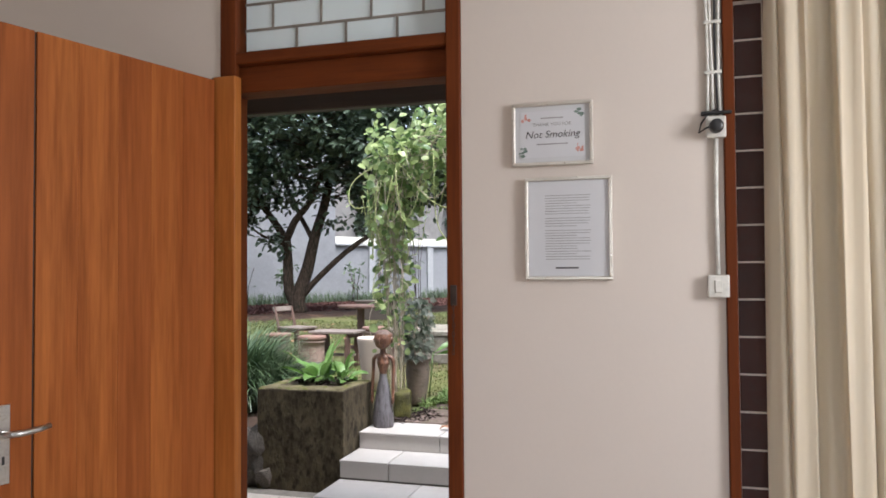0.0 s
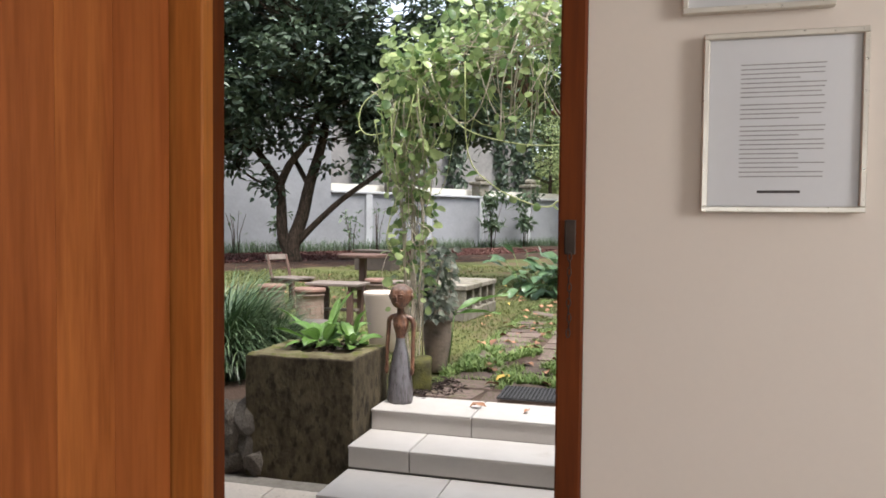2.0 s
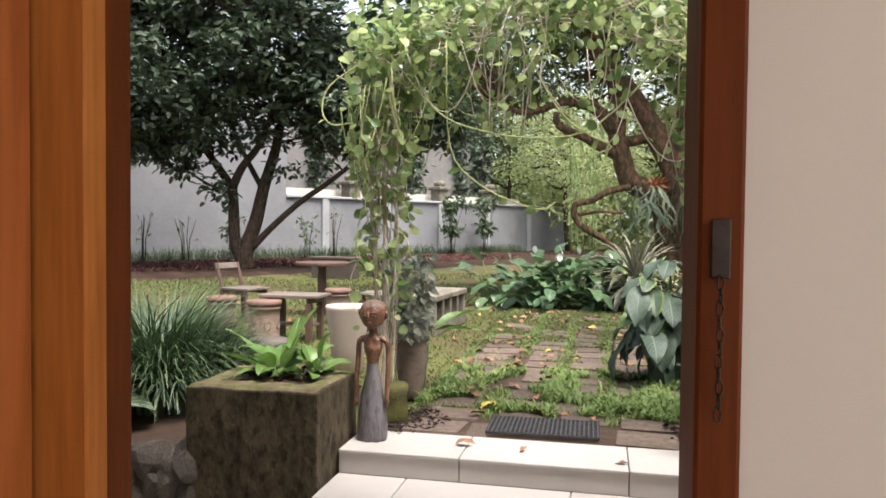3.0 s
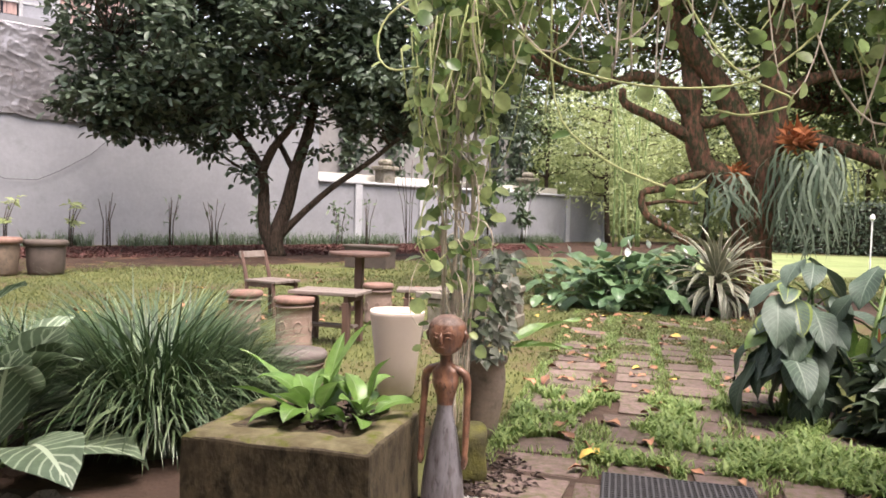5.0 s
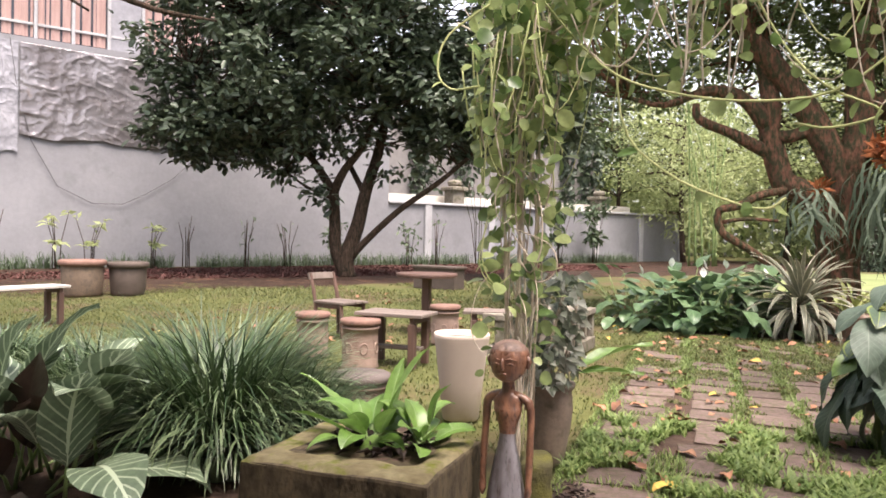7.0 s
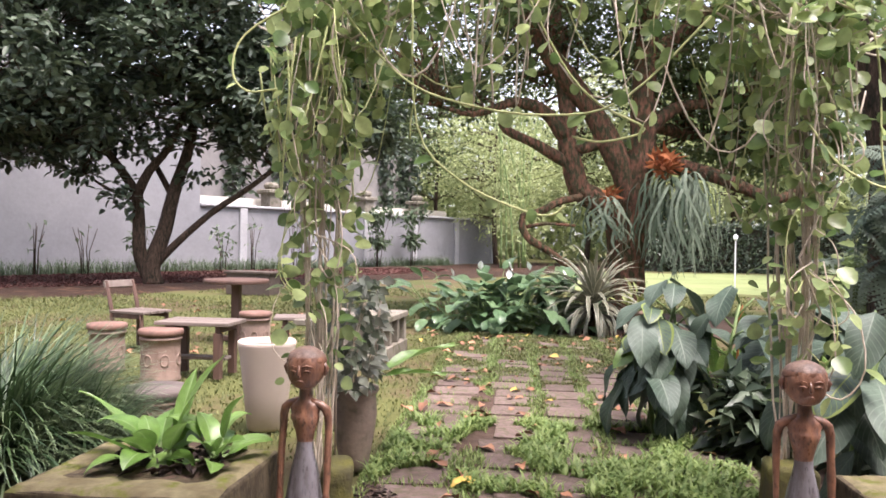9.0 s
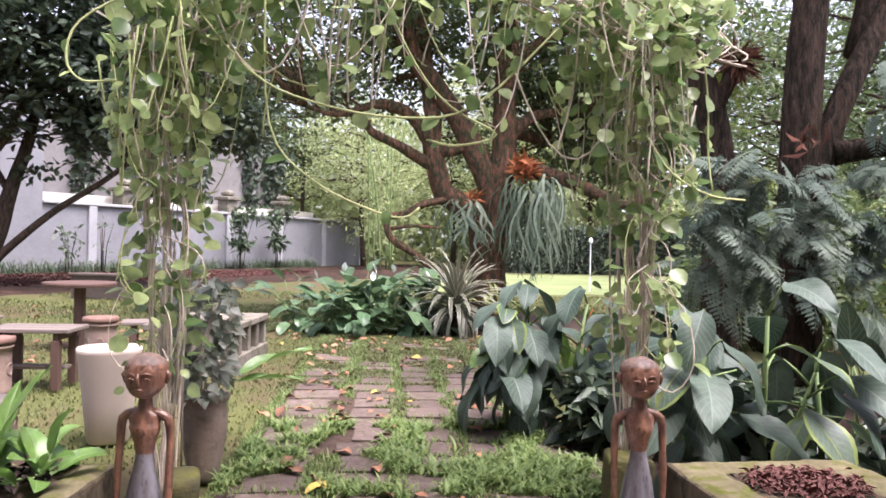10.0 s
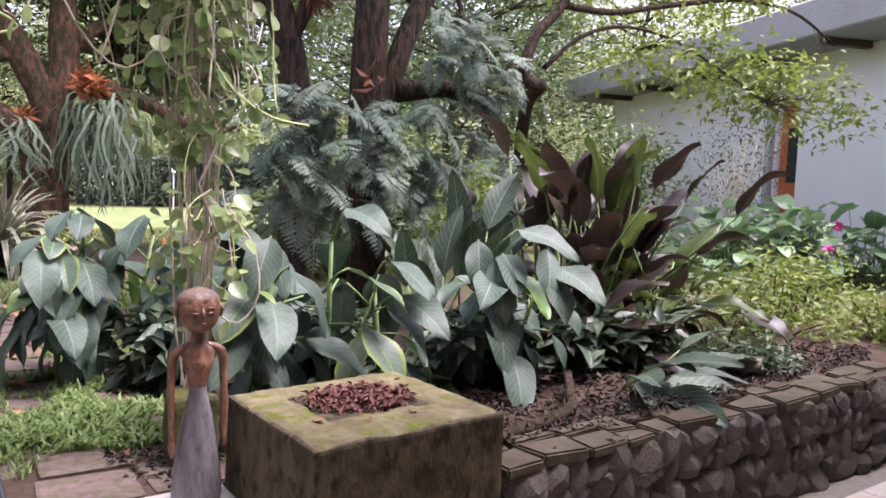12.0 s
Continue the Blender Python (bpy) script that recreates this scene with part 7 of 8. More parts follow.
staghorn((.86, 13.55, 2.42), 130, 1.12, "grey-green staghorn fern hanging from the big trunk", 3)
staghorn((-.16, 13.6, 2.12), 40, .68, "smaller staghorn fern on the trunk's other side", 4)
for at, n, s, lab, sd in (((.67, 13.5, 2.62), 90, .27, "shaggy bright rust-brown dead fronds on the trunk", 5), ((-.06, 13.55, 2.2), 30, .17, "small rust-brown dead fronds on the trunk", 6), ((1.62, 7.75, 2.3), 12, .16, "reddish dried frond stubs on the trunk", 9)):
    q = np.random.default_rng(sd)
    al = q.normal(size=(n, 3)) + np.array([0, -.3, .9])
    L_ = s * q.uniform(.6, 1.2, n)
    pos, up = q.normal(size=(n, 3)) * s * .28, q.normal(size=(n, 3))
    thing = tagged(new("dead_fronds"), lab, "dead fronds")
    thing.location = at
    for i in range(n):
        v, f = leaf_cloud(pos[i:i + 1], al[i:i + 1], up[i:i + 1], L_[i:i + 1], L_[i:i + 1] * .3, fold=.4)
        part_mesh("frond", mesh_from("frond", v, f, fur_fern if sd == 9 else rust_frond), thing)

# leaning fern-clad trunks over the right-hand bed
limbs = [([(1.42, 8.6, .3), (1.40, 8.6, 1.5), (1.38, 8.6, 2.2), (1.27, 8.6, 2.75), (1.12, 8.6, 3.15), (.9, 8.65, 4.4)], .15, .10)]
crown = [tuple(q) for q in blob_points((1.2, 9.0, 4.7), (1.5, 1.2, .7), 40, gg)]
tree("slim_trunk_tree", "brown trunk with a cut burr and bright leaves behind", limbs, crown, bark_main, leaf_yellowgreen, 46, .13, .055, .36, 41)
burr = tagged(new("trunk_burr"), "dark shaggy dead fern head on a cut trunk", "dead fern")
burr.location = (1.44, 8.45, 3.02)
n = 160
q = np.random.default_rng(8)
dd = unit(q.normal(size=(n, 3)))
cloud_object("bristle", [leaf_cloud(dd * .05 * q.random((n, 1)), dd + np.array([0, 0, -.7]), q.normal(size=(n, 3)), .22 * q.uniform(.6, 1.1, n), .03, fold=.4)], fur_fern, burr, "", False)
gq = Geo()
gq.tube([(-.12, .1, -.35), (-.05, .05, -.15), (0, 0, .02)], [.06, .06, .07], 8)
part_mesh("stump", gq.mesh("stump", bark_main), burr)
limbs = [([(1.75, 8.0, .3), (1.72, 8.0, 1.3), (1.70, 8.0, 2.2), (1.73, 8.0, 3.0), (1.77, 8.0, 3.5), (1.85, 8.0, 5.2)], .16, .11),
         ([(1.78, 7.95, 1.8), (1.86, 7.95, 2.3), (2.05, 7.95, 2.8), (2.35, 7.95, 3.4), (2.9, 8.0, 4.6)], .10, .07),
         ([(2.2, 8.1, 3.0), (2.3, 8.1, 3.6), (2.3, 8.1, 5.0)], .12, .09),
         ([(1.9, 7.9, 2.25), (2.3, 7.8, 2.3), (2.75, 7.75, 2.2)], .09, .05)]
crown = [tuple(p) for p in blob_points((2.2, 8.2, 5.0), (1.9, 1.5, .8), 60, gg)]
tree("fern_clad_tree", "leaning dark trunks clad with hanging ferns", limbs, crown, bark_main, leaf_mid, 46, .13, .055, .38, 43)

# spreading branches before the white house
limbs = [([(6.9, 12.6, .3), (6.2, 11.5, 1.6), (5.2, 10.2, 2.6), (4.9, 9.6, 2.78), (4.45, 9.4, 2.80), (4.6, 9.4, 3.3), (4.95, 9.4, 3.65), (5.4, 9.4, 4.3)], .10, .05),
         ([(5.0, 9.4, 3.7), (5.8, 9.4, 3.75), (6.8, 9.4, 4.0), (8.26, 9.4, 4.34), (9.2, 9.4, 4.42), (10.0, 9.4, 4.38), (11.0, 9.4, 4.1)], .045, .02),
         ([(4.75, 9.4, 2.95), (5.2, 9.3, 3.35), (5.8, 9.2, 3.55), (6.6, 9.1, 3.5), (7.6, 9.0, 3.2), (8.4, 8.9, 2.9)], .03, .010)]
crown = [tuple(p) for c, rad, n in (((7.6, 9.3, 3.25), (1.9, .7, .45), 46), ((9.6, 9.0, 3.0), (1.2, .7, .7), 36), ((6.8, 9.6, 4.5), (2.6, 1.0, .6), 60)) for p in blob_points(c, rad, n, gg)]
tree("spreading_tree", "airy tree with arching branches and yellow-green leaves", limbs, crown, bark_main, leaf_yellowgreen, 20, .14, .07, .45, 47, twig=.005)

# overhanging bough at the lawn's far side
limbs = [([(-10.8, 7.2, .3), (-10.4, 7.4, 2.4), (-9.6, 7.9, 3.9), (-8.6, 8.5, 4.25), (-7.7, 8.9, 4.1), (-7.0, 9.2, 3.85), (-6.4, 9.45, 3.75)], .10, .014),
         ([(-8.4, 8.6, 4.25), (-7.9, 8.7, 4.0), (-7.6, 8.9, 3.8)], .03, .012)]
crown = [tuple(p) for p in blob_points((-8.0, 8.6, 5.0), (1.8, 1.0, .5), 22, gg)]
tree("overhanging_tree", "tree at the lawn's side with a bare bough", limbs, crown, bark_main, leaf_mid, 26, .2, .09, .5, 49, twig=.01)

# ---- background trees, bamboo, hedge ----
def far_tree(x, y, h, r, leaf, seed, n=60, per=34, size=.34, low=.3, trunk=.16, lab="tall garden tree in the distance"):
    q = np.random.default_rng(seed)
    cl = blob_points((x, y, h * (1 + low) / 2), (r, r, h * (1 - low) / 2), n, q)
    lb = [([(x, y, .2), (x + q.normal() * .2, y, h * .3), (x + q.normal() * .4, y, h * .6), (x + q.normal() * .5, y, h * .85)], trunk, trunk * .3)]
    return tree("background_tree", lab, lb, [tuple(c) for c in cl], bark_main, leaf, per, size, size * .42, r * .24, seed, twig=.02, sides=6, group="background trees")


far = [(-6.5, 47, 13, 5, leaf_mid), (2.0, 42, 12, 4.5, leaf_lime), (-12, 52, 15, 6, leaf_mid), (5.5, 48, 15, 6, leaf_mid), (12, 52, 16, 6, leaf_lime), (14, 22, 11, 3.6, leaf_mid), (14.5, 31, 13, 5, leaf_mid),
       (10.5, 19.5, 10, 3.6, leaf_mid), (20, 42, 15, 6, leaf_mid), (24, 30, 13, 5.5, leaf_lime), (28, 21, 12, 5, leaf_mid), (-20, 56, 16, 7, leaf_mid), (-27, 44, 16, 7, leaf_mid),
       (4.0, 42, 11, 4.0, leaf_lime), (17, 24.5, 12, 4.5, leaf_mid), (33, 34, 14, 6, leaf_mid), (-32, 30, 14, 6, leaf_mid), (19.5, 20.5, 11, 4, leaf_lime), (-4.2, 52, 16, 6, leaf_lime), (-2.6, 40, 9, 3.4, leaf_lime), (5.2, 41, 9, 3.0, leaf_lime)]
for k, (x, y, h, r, lf) in enumerate(far):
    fine = y >= 30 and abs(x) < 6
    far_tree(x, y, h, r, lf, 200 + k, n=120 if y > 33 and x > 4 else 80, per=110 if fine else 80, size=.20 if fine else .14 + .003 * math.hypot(x, y), low=.03 if y > 33 and x > 4 else .18 if k % 2 else .3)
# a belt of woods that closes the garden far behind
for lf, seed, rad0, lab in ((leaf_mid, 61, 62, "dark green belt of far woods"), (leaf_lime, 62, 56, "light green belt of far woods")):
    q = np.random.default_rng(seed)
    m = 26000
    az = q.uniform(radians(-62), radians(75), m)
    top = np.array([11 + 5 * noise.noise(Vector((a * 5, seed, 0))) + 2.5 * noise.noise(Vector((a * 17, seed, 3))) for a in az]) * (1 if lf is leaf_mid else .55)
    rr_ = rad0 + q.normal(size=m) * 1.5
    pos = np.column_stack([rr_ * np.sin(az), rr_ * np.cos(az), .3 + top * q.random(m) ** .8])
    ob = cloud_object("far_woods", [leaf_cloud(pos, q.normal(size=(m, 3)), q.normal(size=(m, 3)) * .6 + np.array([0, -.7, .6]), .75 * q.uniform(.7, 1.3, m), .4)], lf)
    tagged(ob, lab, "woods", kind="stuff")
# bamboo by the end of the low wall
for k in range(7):
    q = np.random.default_rng(300 + k)
    x, y = -2.3 + 1.5 * q.random(), 34 + 2.5 * q.random()
    c = tagged(new("bamboo_cane"), "tall thin bamboo cane with light green leaves", "bamboo", "bamboo grove")
    c.location = (x, y, .3)
    g = Geo()
    bx, by = q.normal() * .8, q.normal() * .8
    p = [(bx * t * t, by * t * t, 8.5 * t) for t in [i / 8 for i in range(9)]]
    g.tube(p, [.05 - .004 * i for i in range(9)], 6)
    part_mesh("cane", g.mesh("cane", stalk), c)
    m = 220
    t = q.uniform(.15, 1, m)
    pos = np.column_stack([bx * t * t, by * t * t, 8.5 * t]) + q.normal(size=(m, 3)) * .45
    al = q.normal(size=(m, 3)) + np.array([0, 0, -.6])
    cloud_object("foliage", [leaf_cloud(pos, al, q.normal(size=(m, 3)) * .5 + np.array([0, 0, 1.]), .34 * q.uniform(.7, 1.2, m), .06)], leaf_lime, c)
q = np.random.default_rng(77)
hedge = tagged(new("clipped_hedge"), "tall dark clipped hedge across the far lawn", "hedge")
hedge.location = (11.0, 36.0, .3)
part("core", box((-7, -.4, 0), (7, .4, 2.0)), mortar, hedge)
n = 9000
pos = np.column_stack([q.uniform(-7.2, 7.2, n), -.45 + q.normal(size=n) * .1, q.uniform(0, 2.2, n)])
cloud_object("foliage", [leaf_cloud(pos, q.normal(size=(n, 3)), q.normal(size=(n, 3)) * .5 + np.array([0, -.6, .6]), .2, .1)], leaf_dark, hedge)
sign_post = tagged(new("small_lamp_post"), "thin white garden lamp post on the far lawn", "lamp post")
sign_post.location = (4.0, 22.0, .37)
part("pole", lathe([(.018, 0), (.018, 1.3)], 10), white_paint, sign_post)
part("head", lathe([(.03, 1.301), (.06, 1.34), (.05, 1.42), (.01, 1.45)], 10), white_paint, sign_post)

# saplings and tufts along the wall's foot
def sapling(s, out, h, n_leaf, label, seed, size=.16, canes=4, leaf=ivy_mat):
    q = np.random.default_rng(seed)
    thing = tagged(new("sapling"), label, "sapling", "saplings along the wall")
    thing.location = along(s, out, .37)
    g = Geo()
    tips = []
    for k in range(canes):
        a = q.uniform(0, 6.28)
        lean = q.uniform(.05, .3) * h
        p = [(0.1 * math.cos(a), 0.1 * math.sin(a), 0), (lean * .4 * math.cos(a), lean * .4 * math.sin(a), h * .5), (lean * math.cos(a), lean * math.sin(a), h * q.uniform(.8, 1.05))]
        g = Geo()
        g.tube(p, [.017, .013, .009], 5)
        part_mesh("cane", g.mesh("cane", bark_main), thing)
        tips.append(p[2])
        tips.append(p[1])
    if n_leaf:
        c = np.array(tips)[q.integers(0, len(tips), n_leaf)]
        whorl = leaf is leaf_lime
        pos = c + q.normal(size=(n_leaf, 3)) * (.03 if whorl else .16)
        al = q.normal(size=(n_leaf, 3)) * np.array([1, 1, .3 if whorl else 1])
        al[:, 2] -= 0 if whorl else .3
        cloud_object("foliage", [leaf_cloud(pos, al, q.normal(size=(n_leaf, 3)) * .4 + np.array([0, 0, 1.]), size * q.uniform(.7, 1.3, n_leaf), size * .42)], leaf, thing)
    return thing


for k, (s, h, n, lab) in enumerate(((4.4, 1.5, 0, "bare young sapling before the wall"), (5.9, 1.5, 40, "young sapling with pale green top leaves"), (6.7, 1.4, 46, "young sapling with pale green top leaves"), (8.3, 1.35, 44, "young sapling with pale green top leaves"), (9.3, 1.5, 0, "bare stake-like sapling before the wall"),
                                    (11.1, 1.5, 8, "thin bare canes before the wall"), (12.5, 1.4, 4, "thin bare canes before the wall"), (14.3, 1.3, 70, "leafy sapling beside the dark tree"), (17.2, 1.3, 60, "leafy sapling before the low wall"), (18.4, 1.8, 12, "bundle of thin canes before the low wall"),
                                    (20.4, 3.2, 14, "tall thin dark canes before the low wall"), (24.8, 2.2, 230, "leafy shrub before the low wall"), (27.0, 2.3, 240, "leafy shrub before the low wall"), (2.6, 1.5, 30, "young sapling with pale green top leaves"))):
    sapling(s, 1.1, h, n, lab, 400 + k, .36 if n > 100 else .26 if n > 60 else .24, 5 if n < 20 else 4, leaf_lime if 0 < n < 50 and s < 10 else ivy_mat)
q = np.random.default_rng(5)
n = 7000
s = q.uniform(-3, 30, n)
o = .35 + q.random(n) * .75
dens = np.array([noise.noise(Vector((v * .8, 0, 4))) for v in s]) > -.25
s, o = s[dens], o[dens]
n = len(s)
pos = np.column_stack([-21.7 + WX * s + WY * o, 13.3 + WY * s - WX * o, np.full(n, .37)])
ob = cloud_object("border_grass", [blades(pos, q.normal(size=(n, 2)), q.uniform(.25, .6, n), .022, 3, q.uniform(.3, .9, n))], ivy_mat)
tagged(ob, "strip of dark grassy tufts along the wall's foot", "grass", kind="stuff")
# vines hanging on the dim wall behind
for k, s in enumerate((21.5, 24.0, 27.4, 31.0, 32.6)):
    q = np.random.default_rng(500 + k)
    thing = tagged(new("wall_creeper"), "dark creeper hanging down a weathered wall", "creeper", "creepers on the far wall")
    thing.location = along(s, -4.4, 0)
    m = 420
    pos = np.column_stack([q.normal(size=m) * .5, -q.random(m) * .4, 6.8 - 4.2 * q.random(m) ** 1.5])
    ob = cloud_object("foliage", [leaf_cloud(pos, q.normal(size=(m, 3)) + np.array([0, 0, -1.]), q.normal(size=(m, 3)) * .5 + np.array([0, -1., .3]), .4, .2)], leaf_dark, thing)

# ---- the white house ----
A, Bp = Vector((15.7, 18.1, 0)), Vector((11.6, 7.0, 0))
hd = (Bp - A).normalized()
hturn = math.degrees(math.atan2(hd.y, hd.x))
house = tagged(new("white_house"), "white garden house with an orange door and low eaves", "house")
house.matrix_basis = pose(A.x, A.y, .3, 0, 0, hturn)
Lh = (Bp - A).length
dx0 = 6.85
part("wall", box((-.4, -.0, 0), (dx0, 3.5, 4.1)), white_paint, house)
part("wall", box((dx0 + .62, 0, 0), (Lh, 3.5, 4.1)), white_paint, house)
part("wall", box((dx0, 0.25, 0), (dx0 + .62, 3.5, 4.1)), white_paint, house)
part("eave", box((-1.3, -1.2, 4.11), (Lh + 1.5, 3.9, 4.75), .03), wall_trim, house, "deep pale concrete eave")
part("roof", box((-.9, -.7, 4.76), (Lh + 1.0, 3.5, 4.95), .05), cream_paint, house)
for k in range(6):
    part("beam_end", box((.6 + 2.1 * k, -1.0, 3.98), (.75 + 2.1 * k, -.02, 4.10), .008), beam_wood, house, "dark wooden beam end")
part("post", box((dx0 - .22, -.12, 0), (dx0 - .06, -.003, 4.09), .01), wall_trim, house)
dd_ = part("door", box((dx0 + .02, .08, .1), (dx0 + .60, .14, 3.3), .01), orange_paint, house, "orange painted door")
part("pane", box((dx0 + .26, .06, 1.65), (dx0 + .58, .079, 2.75)), dark_glass, dd_)

# shrubs between the stone wall and the house
def bush(name, at, rad, n, leaf, size, label, seed, category="shrub", flowers=0):
    q = np.random.default_rng(seed)
    thing = tagged(new(name), label, category, "garden shrubs")
    thing.location = at
    cl = blob_points((0, 0, rad[2] * .75), rad, max(6, n // 22), q, .2)
    cl[:, 2] = np.maximum(cl[:, 2], .06)
    g = Geo()
    for c in cl:
        g.tube([(c[0] * .25, c[1] * .25, 0), (c[0] * .6, c[1] * .6, c[2] * .6), tuple(c)], [.012, .008, .004], 4)
    part_mesh("stemwork", g.mesh("stemwork", bark_main), thing)["kind"] = "stuff"
    cloud_object("foliage", [leafy(cl, 60, max(rad) * .3, size, size * .5, q, .7, .1)], leaf, thing)
    for k in range(flowers):
        c = np.array([.05 - .22 * k, -.2, .72 - .3 * k])
        ob = cloud_object("flower", [leaf_cloud(np.tile(c + np.array([0, -.1, .15]), (14, 1)), q.normal(size=(14, 3)), q.normal(size=(14, 3)), .09, .06)], flower_pink, thing, "bright pink flower", False)
    return thing


for k, (x, y, r, h, nl, lf, sz, lab) in enumerate(((3.5, 6.05, .5, .28, 260, leaf_mid, .06, "low yellow-green ground-cover shrub above the stone wall"), (4.4, 6.2, .7, .36, 420, leaf_yellowgreen, .07, "low yellow-green ground-cover shrub in the bed"), (4.1, 7.0, .7, .42, 300, leaf_mid, .08, "yellow-green bushy shrub in the bed"),
                                                 (5.4, 6.6, .8, .42, 520, leaf_yellowgreen, .08, "yellow-green bushy shrub in the bed"), (3.3, 5.6, .35, .16, 200, ivy_mat, .06, "grey-green creeping plant by the cap stones"), (5.2, 5.7, .6, .3, 320, leaf_yellowgreen, .07, "low yellow-green shrub by the cap stones"))):
    bush("ground_cover_shrub", (x, y, .42), (r, r * .7, h), nl, lf, sz, lab, 600 + k)
hosta = [broad_leaf("leaf", .42, .25, leaf_border, droop=.5, fold=.14, rise=.25, seed=130 + k, tip=.65) for k in range(2)]
for k, (x, y) in enumerate(((8.4, 9.2), (9.4, 8.6), (10.4, 8.4), (8.9, 10.0), (10.2, 9.6))):
    rosette("broad_leaf_border", (x, y, .38), hosta, 46, (.4, 1.2), (.45, .35), "lush broad-leaved border plants before the white house", "plant", "border plants", seed=140 + k, tilt=(.1, 1.3), size=(.8, 1.2), stalk_r=.008, lay=34)
bush("flowering_plant", (8.6, 8.2, .38), (.3, .3, .5), 140, leaf_lily, .14, "plant with a bright pink flower in the border", 650, "plant", 2)
q = np.random.default_rng(9)
twigs = tagged(new("bare_shrub"), "pale twiggy shrub before the white wall", "shrub")
twigs.location = (10.4, 10.6, .38)
g = Geo()
for k in range(44):
    a, b = q.uniform(0, 6.28), q.uniform(.1, .75)
    h = q.uniform(1.3, 2.4)
    g.tube([(0, 0, 0), (.25 * b * math.cos(a), .25 * b * math.sin(a), h * .5), (b * math.cos(a), b * math.sin(a), h)], [.012, .009, .004], 4)
part_mesh("twig_mass", g.mesh("twig_mass", stem_dry), twigs)["kind"] = "stuff"
m = 900
aa, bb_ = q.uniform(0, 6.28, m), q.uniform(.1, .85, m)
pos = np.column_stack([bb_ * np.cos(aa), bb_ * np.sin(aa), q.uniform(1.0, 2.5, m)])
cloud_object("foliage", [leaf_cloud(pos, q.normal(size=(m, 3)), q.normal(size=(m, 3)) * .5 + np.array([0, 0, 1.]), .08, .03)], ivy_mat, twigs)
bz = tagged(new("clay_ring"), "small round clay ring lying on the bed", "clay ring")
bz.location = (2.98, 5.52, .50)
part("ring", lathe([(.09, 0), (.10, .005), (.10, .07), (.085, .075), (.07, .07), (.07, .02)], 18), concrete_old, bz, smooth=True)
# filler bushes; their dark leaf colour paints the shade beneath the broad leaves
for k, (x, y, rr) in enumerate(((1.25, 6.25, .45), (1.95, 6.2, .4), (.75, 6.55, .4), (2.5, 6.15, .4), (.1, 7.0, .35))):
    bush("undergrowth", (x, y, .42), (rr, rr * .6, .26), 240, leaf_dark, .15, "low foliage under the broad leaves, coloured dark to deepen the shade", 680 + k)
for k, (x, y, rr, h, lf) in enumerate(((3.3, 11.2, 1.2, 1.0, leaf_mid), (4.8, 12.4, 1.3, 1.2, leaf_mid), (6.3, 13.4, 1.4, 1.1, leaf_yellowgreen), (3.9, 13.2, 1.0, .9, leaf_mid), (8.0, 14.4, 1.4, 1.2, leaf_mid), (5.2, 16.0, 1.5, 1.3, leaf_lime), (8.2, 18.2, 1.2, 1.0, leaf_mid), (10.6, 13.4, 1.3, 1.5, leaf_mid), (12.4, 15.4, 1.3, 1.6, leaf_lime))):
    bush("background_shrub", (x, y, .37), (rr, rr * .8, h), 620, lf, .17, "leafy shrub deep in the garden behind the ferns", 720 + k)
log = Geo()
log.tube(smooth_path([(.66, 5.22, .50), (.95, 5.2, .53), (1.3, 5.3, .54), (1.45, 5.45, .55), (1.6, 5.62, .60)]), [.035, .034, .033, .032, .031, .03, .03, .029, .028, .026, .024, .022, .02], 8)
tagged(part_mesh("fallen_branch", log.mesh("fallen_branch", bark_main)), "crooked dark branch lying on the bed", "branch")

# ---- path, grass and litter ----
path = tagged(new("garden_path"), "path of red-brown pavers with grass growing in the joints", "path", kind="structure")
part("bed", box((-2.02, 5.605, .30), (-0.1, 12.0, .384)), soil, path)
r = random.Random(6)
cols = ((-1.98, .34), (-1.50, .29), (-1.14, .29), (-0.78, .31), (-0.40, .27))
paver_shapes = []
for k in range(5):
    bm = bmesh.new()
    box((-.5, -.5, -.5), (.5, .5, .5), 0.0, bm)
    for v in bm.verts:
        v.co.x += r.uniform(-.04, .04)
        v.co.y += r.uniform(-.05, .05)
    bmesh.ops.bevel(bm, geom=list(bm.edges), offset=.03, segments=1, affect="EDGES")
    paver_shapes.append(bm_mesh("paver", bm, paver_mat))
spots = []
y = 5.76
row = 0
while y < 11.9:
    d = .27 if row else .30
    for ci, (x, w) in enumerate(cols):
        if row == 0 and ci in (1, 2):
            if ci == 1:
                part_mesh("paver", paver_shapes[1], path, pose(-1.53, y - .01, .365, 0, 0, 1) @ Matrix.Diagonal((.12, .3, .05, 1)))
            continue
        xx = x + w / 2 + r.uniform(-.02, .02) + (.04 if row % 2 else 0)
        ww = w * r.uniform(.92, 1.08)
        part_mesh("paver", paver_shapes[r.randrange(5)], path, pose(xx, y + r.uniform(-.02, .02), .371 + r.uniform(-.006, .004), r.uniform(-1.2, 1.2), r.uniform(-1.2, 1.2), r.uniform(-4, 4)) @ Matrix.Diagonal((ww, d * .97, .05, 1)))
        spots.append((xx, y, ww, d))
    y += d + .022
    row += 1

q = np.random.default_rng(15)


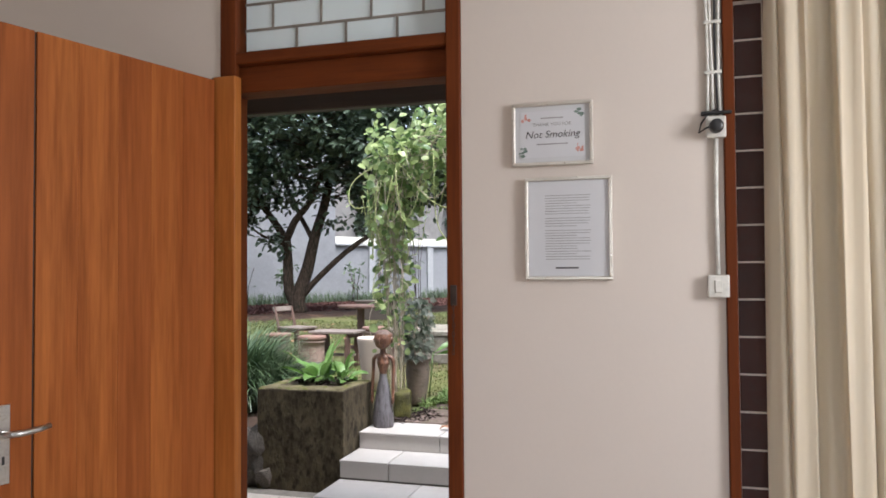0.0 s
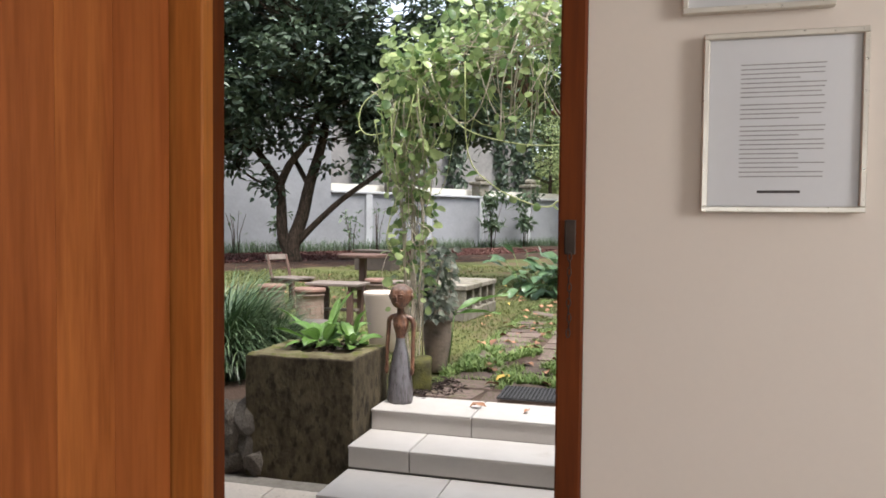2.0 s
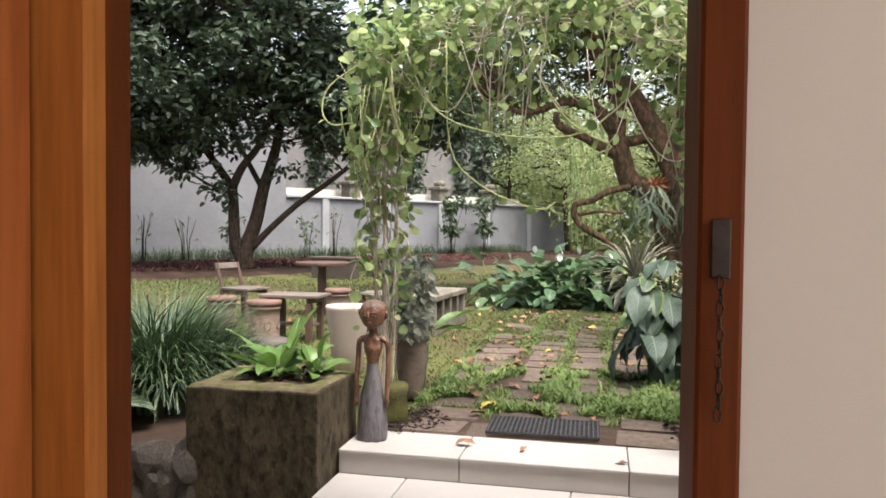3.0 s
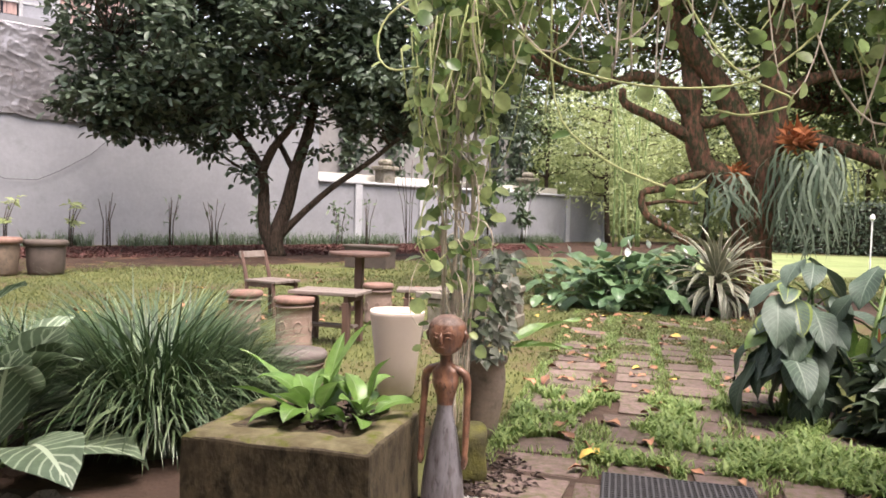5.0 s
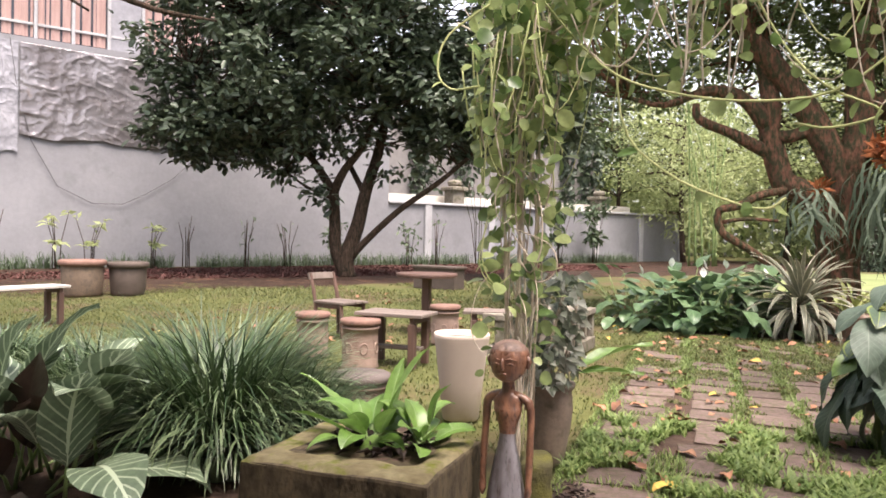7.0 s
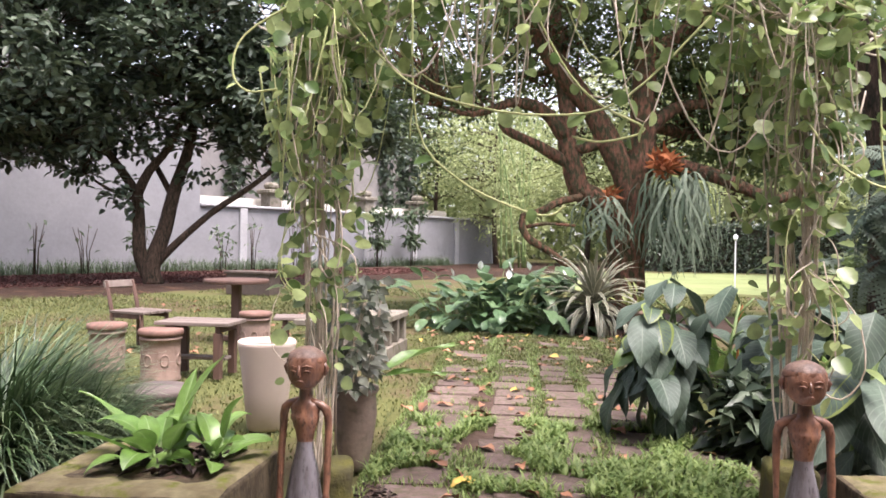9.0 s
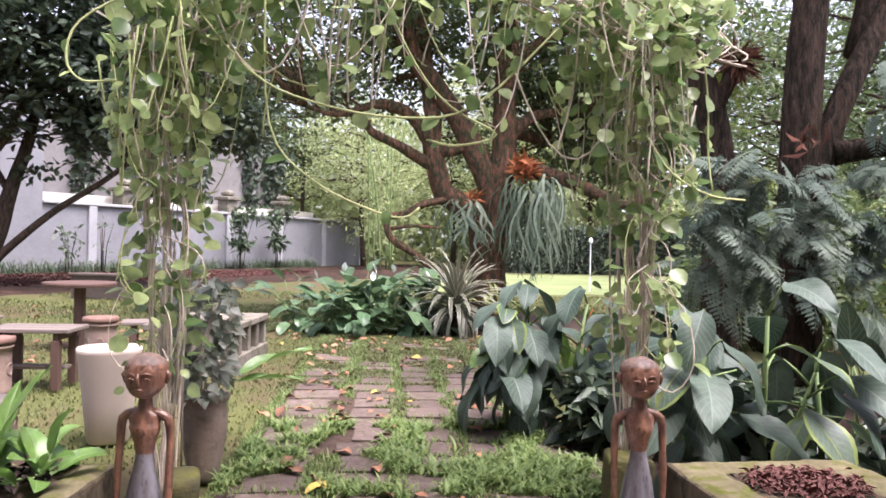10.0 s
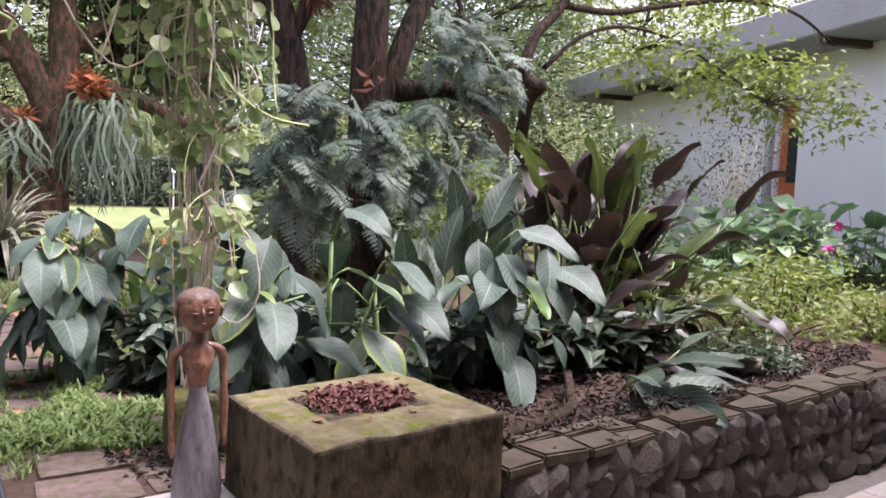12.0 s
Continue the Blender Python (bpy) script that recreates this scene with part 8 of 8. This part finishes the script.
def tuft_field(name, n, x0, x1, y0, y1, keep, h, w, material, label, z=.380, curve=(.3, 1.0), segs=2):
    x, y = q.uniform(x0, x1, n), q.uniform(y0, y1, n)
    ok = np.array([keep(a, b) for a, b in zip(x, y)])
    x, y = x[ok], y[ok]
    m = len(x)
    v, f = blades(np.column_stack([x, y, np.full(m, z)]), q.normal(size=(m, 2)), q.uniform(h[0], h[1], m), w * q.uniform(.7, 1.3, m), segs, q.uniform(*curve, m))
    ob = cloud_object(name, [(v, f)], material)
    return tagged(ob, label, "grass", kind="stuff")


def on_paver(x, y, m=.0):
    return any(abs(x - a) < w / 2 - m and abs(y - b) < d / 2 - m for a, b, w, d in spots)


def hash_noise(x, y):
    return math.sin(x * 913.7 + y * 377.1) > -.2


def joint_grass(x, y):
    if y > 7.4:
        patchy = noise.noise(Vector((x * 1.6, y * 1.1, 2))) > -.32
    else:
        patchy = noise.noise(Vector((x * 1.6, y * 1.1, 2))) > -.35
    if any(a + .02 < x < a + w - .02 for a, w in cols):
        patchy = patchy and hash_noise(x, y) and noise.noise(Vector((x * 2.6, y * 2.1, 6))) > -.1
    return patchy and not on_paver(x, y, .03)


tuft_field("joint_grass", 48000, -2.05, -.12, 5.98, 11.9, joint_grass, (.02, .062), .009, grass_mat, "tufts of bright grass in the path's joints")
# thick tufts at the path's near end
def lush(x, y):
    return (noise.noise(Vector((x * 3.1, y * 2.7, 8))) > .02 or y < 6.9 and x > -.85 and noise.noise(Vector((x * 3, y * 3, 1))) > -.3) and not (abs(x + 1.17) < .34 and y < 6.05)


tuft_field("lush_grass", 12000, -2.0, -.15, 6.1, 7.5, lambda x, y: lush(x, y) and (not on_paver(x, y, .06) or x > -.8 and 6.2 < y < 6.9), (.06, .13), .019, grass_mat, "lush bright grass tufts beside the pavers", curve=(.6, 1.3), segs=3)
tuft_field("lawn_grass", 112000, -14.0, 1.0, 6.45, 15.5, lambda x, y: not (-2.02 < x < -.05 and y < 11.9) and noise.noise(Vector((x * .7, y * .7, 5))) > -.45 and not (x > -.1 and y < 9.6), (.015, .042), .011, lawn_mat, "patchy short lawn grass")
tuft_field("far_lawn_grass", 30000, -16, 6, 13.5, 20, lambda x, y: noise.noise(Vector((x * .5, y * .5, 5))) > -.3 and (x + 21.7) * WY - (y - 13.3) * WX > 8.9 + 1.2 * noise.noise(Vector((x * .6, y * .6, 2))) and not (abs(x - .3) < 2.5 and abs(y - 13.8) < 1.4), (.03, .07), .02, lawn_mat, "sparse lawn grass towards the wall")

tuft_field("path_moss", 46000, -2.1, -.1, 7.5, 12.0, lambda x, y: noise.noise(Vector((x * 2.2, y * 2.2, 3))) > .36 - .17 * (y - 7.5) and (not on_paver(x, y, .04) or y > 9.0), (.012, .035), .012, lawn_mat, "short yellowish grass creeping over the path's far end", z=.392)

# fallen leaves
fl = []
for k in range(4):
    b = broad_leaf("fallen_leaf", .12, .055, fallen_mat if k < 3 else fallen_yellow, droop=.3 + .2 * k, fold=.35, rise=.25, seed=700 + k, wave=.06, nu=2, nv=5)
    fl.append(b)
r = random.Random(12)
places = []
for k in range(120):
    x, y = r.uniform(-2.0, -.1), r.uniform(6.0, 12.0)
    places.append((x, y, .40))
for x, y in ((-.05, 5.12), (.12, 5.06), (.30, 5.03), (.45, 5.45)):
    places.append((x, y, .738))
for k in range(120):
    places.append((r.uniform(-7.5, 0.5), r.uniform(8.5, 15.5), .395))
for x, y, z in ((-1.25, 5.36, .397), (-1.6, 5.42, .397), (-0.72, 5.3, .397), (-1.75, 6.55, .41), (-1.48, 6.25, .405), (-1.15, 7.35, .41), (-1.55, 7.5, .41), (-.9, 6.1, .41)):
    places.append((x, y, z))
for k, (x, y, z) in enumerate(places):
    me = fl[3] if r.random() < .1 or k in (170,) else fl[r.randrange(3)]
    ob = part_mesh("fallen_leaf", me)
    ob.matrix_basis = pose(x, y, z, r.uniform(-25, 25), r.uniform(-15, 15), r.uniform(0, 360)) @ Matrix.Scale(r.uniform(.55, 1.25) * (.45 if z > .7 else 1), 4)
    tagged(ob, "yellow fallen leaf lying in the garden" if me is fl[3] else "curled reddish-brown dry leaf lying on the ground", "leaf", "fallen leaves")

# bark mulch
def mulch(name, at, rx, ry, n, label, seed, size=.035, turn=0.0, material=None):
    q = np.random.default_rng(seed)
    a, s = q.uniform(0, 6.28, n), np.sqrt(q.random(n))
    pos = np.column_stack([rx * s * np.cos(a), ry * s * np.sin(a), q.random(n) * .022 + .004])
    al = q.normal(size=(n, 3))
    al[:, 2] *= .25
    ob = cloud_object(name, [leaf_cloud(pos, al, q.normal(size=(n, 3)) * .3 + np.array([0, 0, 1.]), size * q.uniform(.6, 1.4, n), size * .4, fold=.6)], material or mulch_shaded)
    ob.matrix_basis = pose(*at, 0, 0, turn)
    return tagged(ob, label, "mulch", kind="stuff")


mulch("bark_mulch", (.21, 5.28, .728), .20, .16, 700, "reddish bark chips heaped in the planter", 1, material=mulch_mat)
mulch("cap_litter", (1.5, 5.18, .522), 1.0, .12, 420, "dry litter strewn over the cap stones", 9, .035)
mulch("bark_litter", (2.6, 5.62, .46), 2.0, .42, 2600, "dry bark and leaf litter on the bed", 2, .05)
mulch("leaf_litter", (-1.95, 5.85, .385), .2, .3, 260, "dry litter at the foot of the arch", 3, .04)
mulch("leaf_litter", (-.28, 6.0, .385), .22, .38, 320, "dry litter beside the planter", 4, .04)
mulch("leaf_litter", (-10.5, 23.0, .40), 11.0, 2.6, 9000, "dead leaves strewn over the bare soil", 5, .10, wall_turn, mulch_mat)
mulch("leaf_litter", (-2.52, 5.30, .735), .2, .16, 90, "dead leaves round the plant in the planter", 6, .06)

# porch and room tiles
tile_me = bm_mesh("floor_tile", box((.003, .003, -.011), (.397, .397, 0), .0015), floor_tile)
for i in range(15):
    for j in range(14):
        part_mesh("floor_tile", tile_me, floor, pose(-3.25 + .4 * i, -2.85 + .4 * j - .02, 0))
for i in range(22):
    for j in range(5):
        part_mesh("floor_tile", tile_me, porch, pose(-5.4 + .4 * i, 2.80 + .4 * j, -.001))
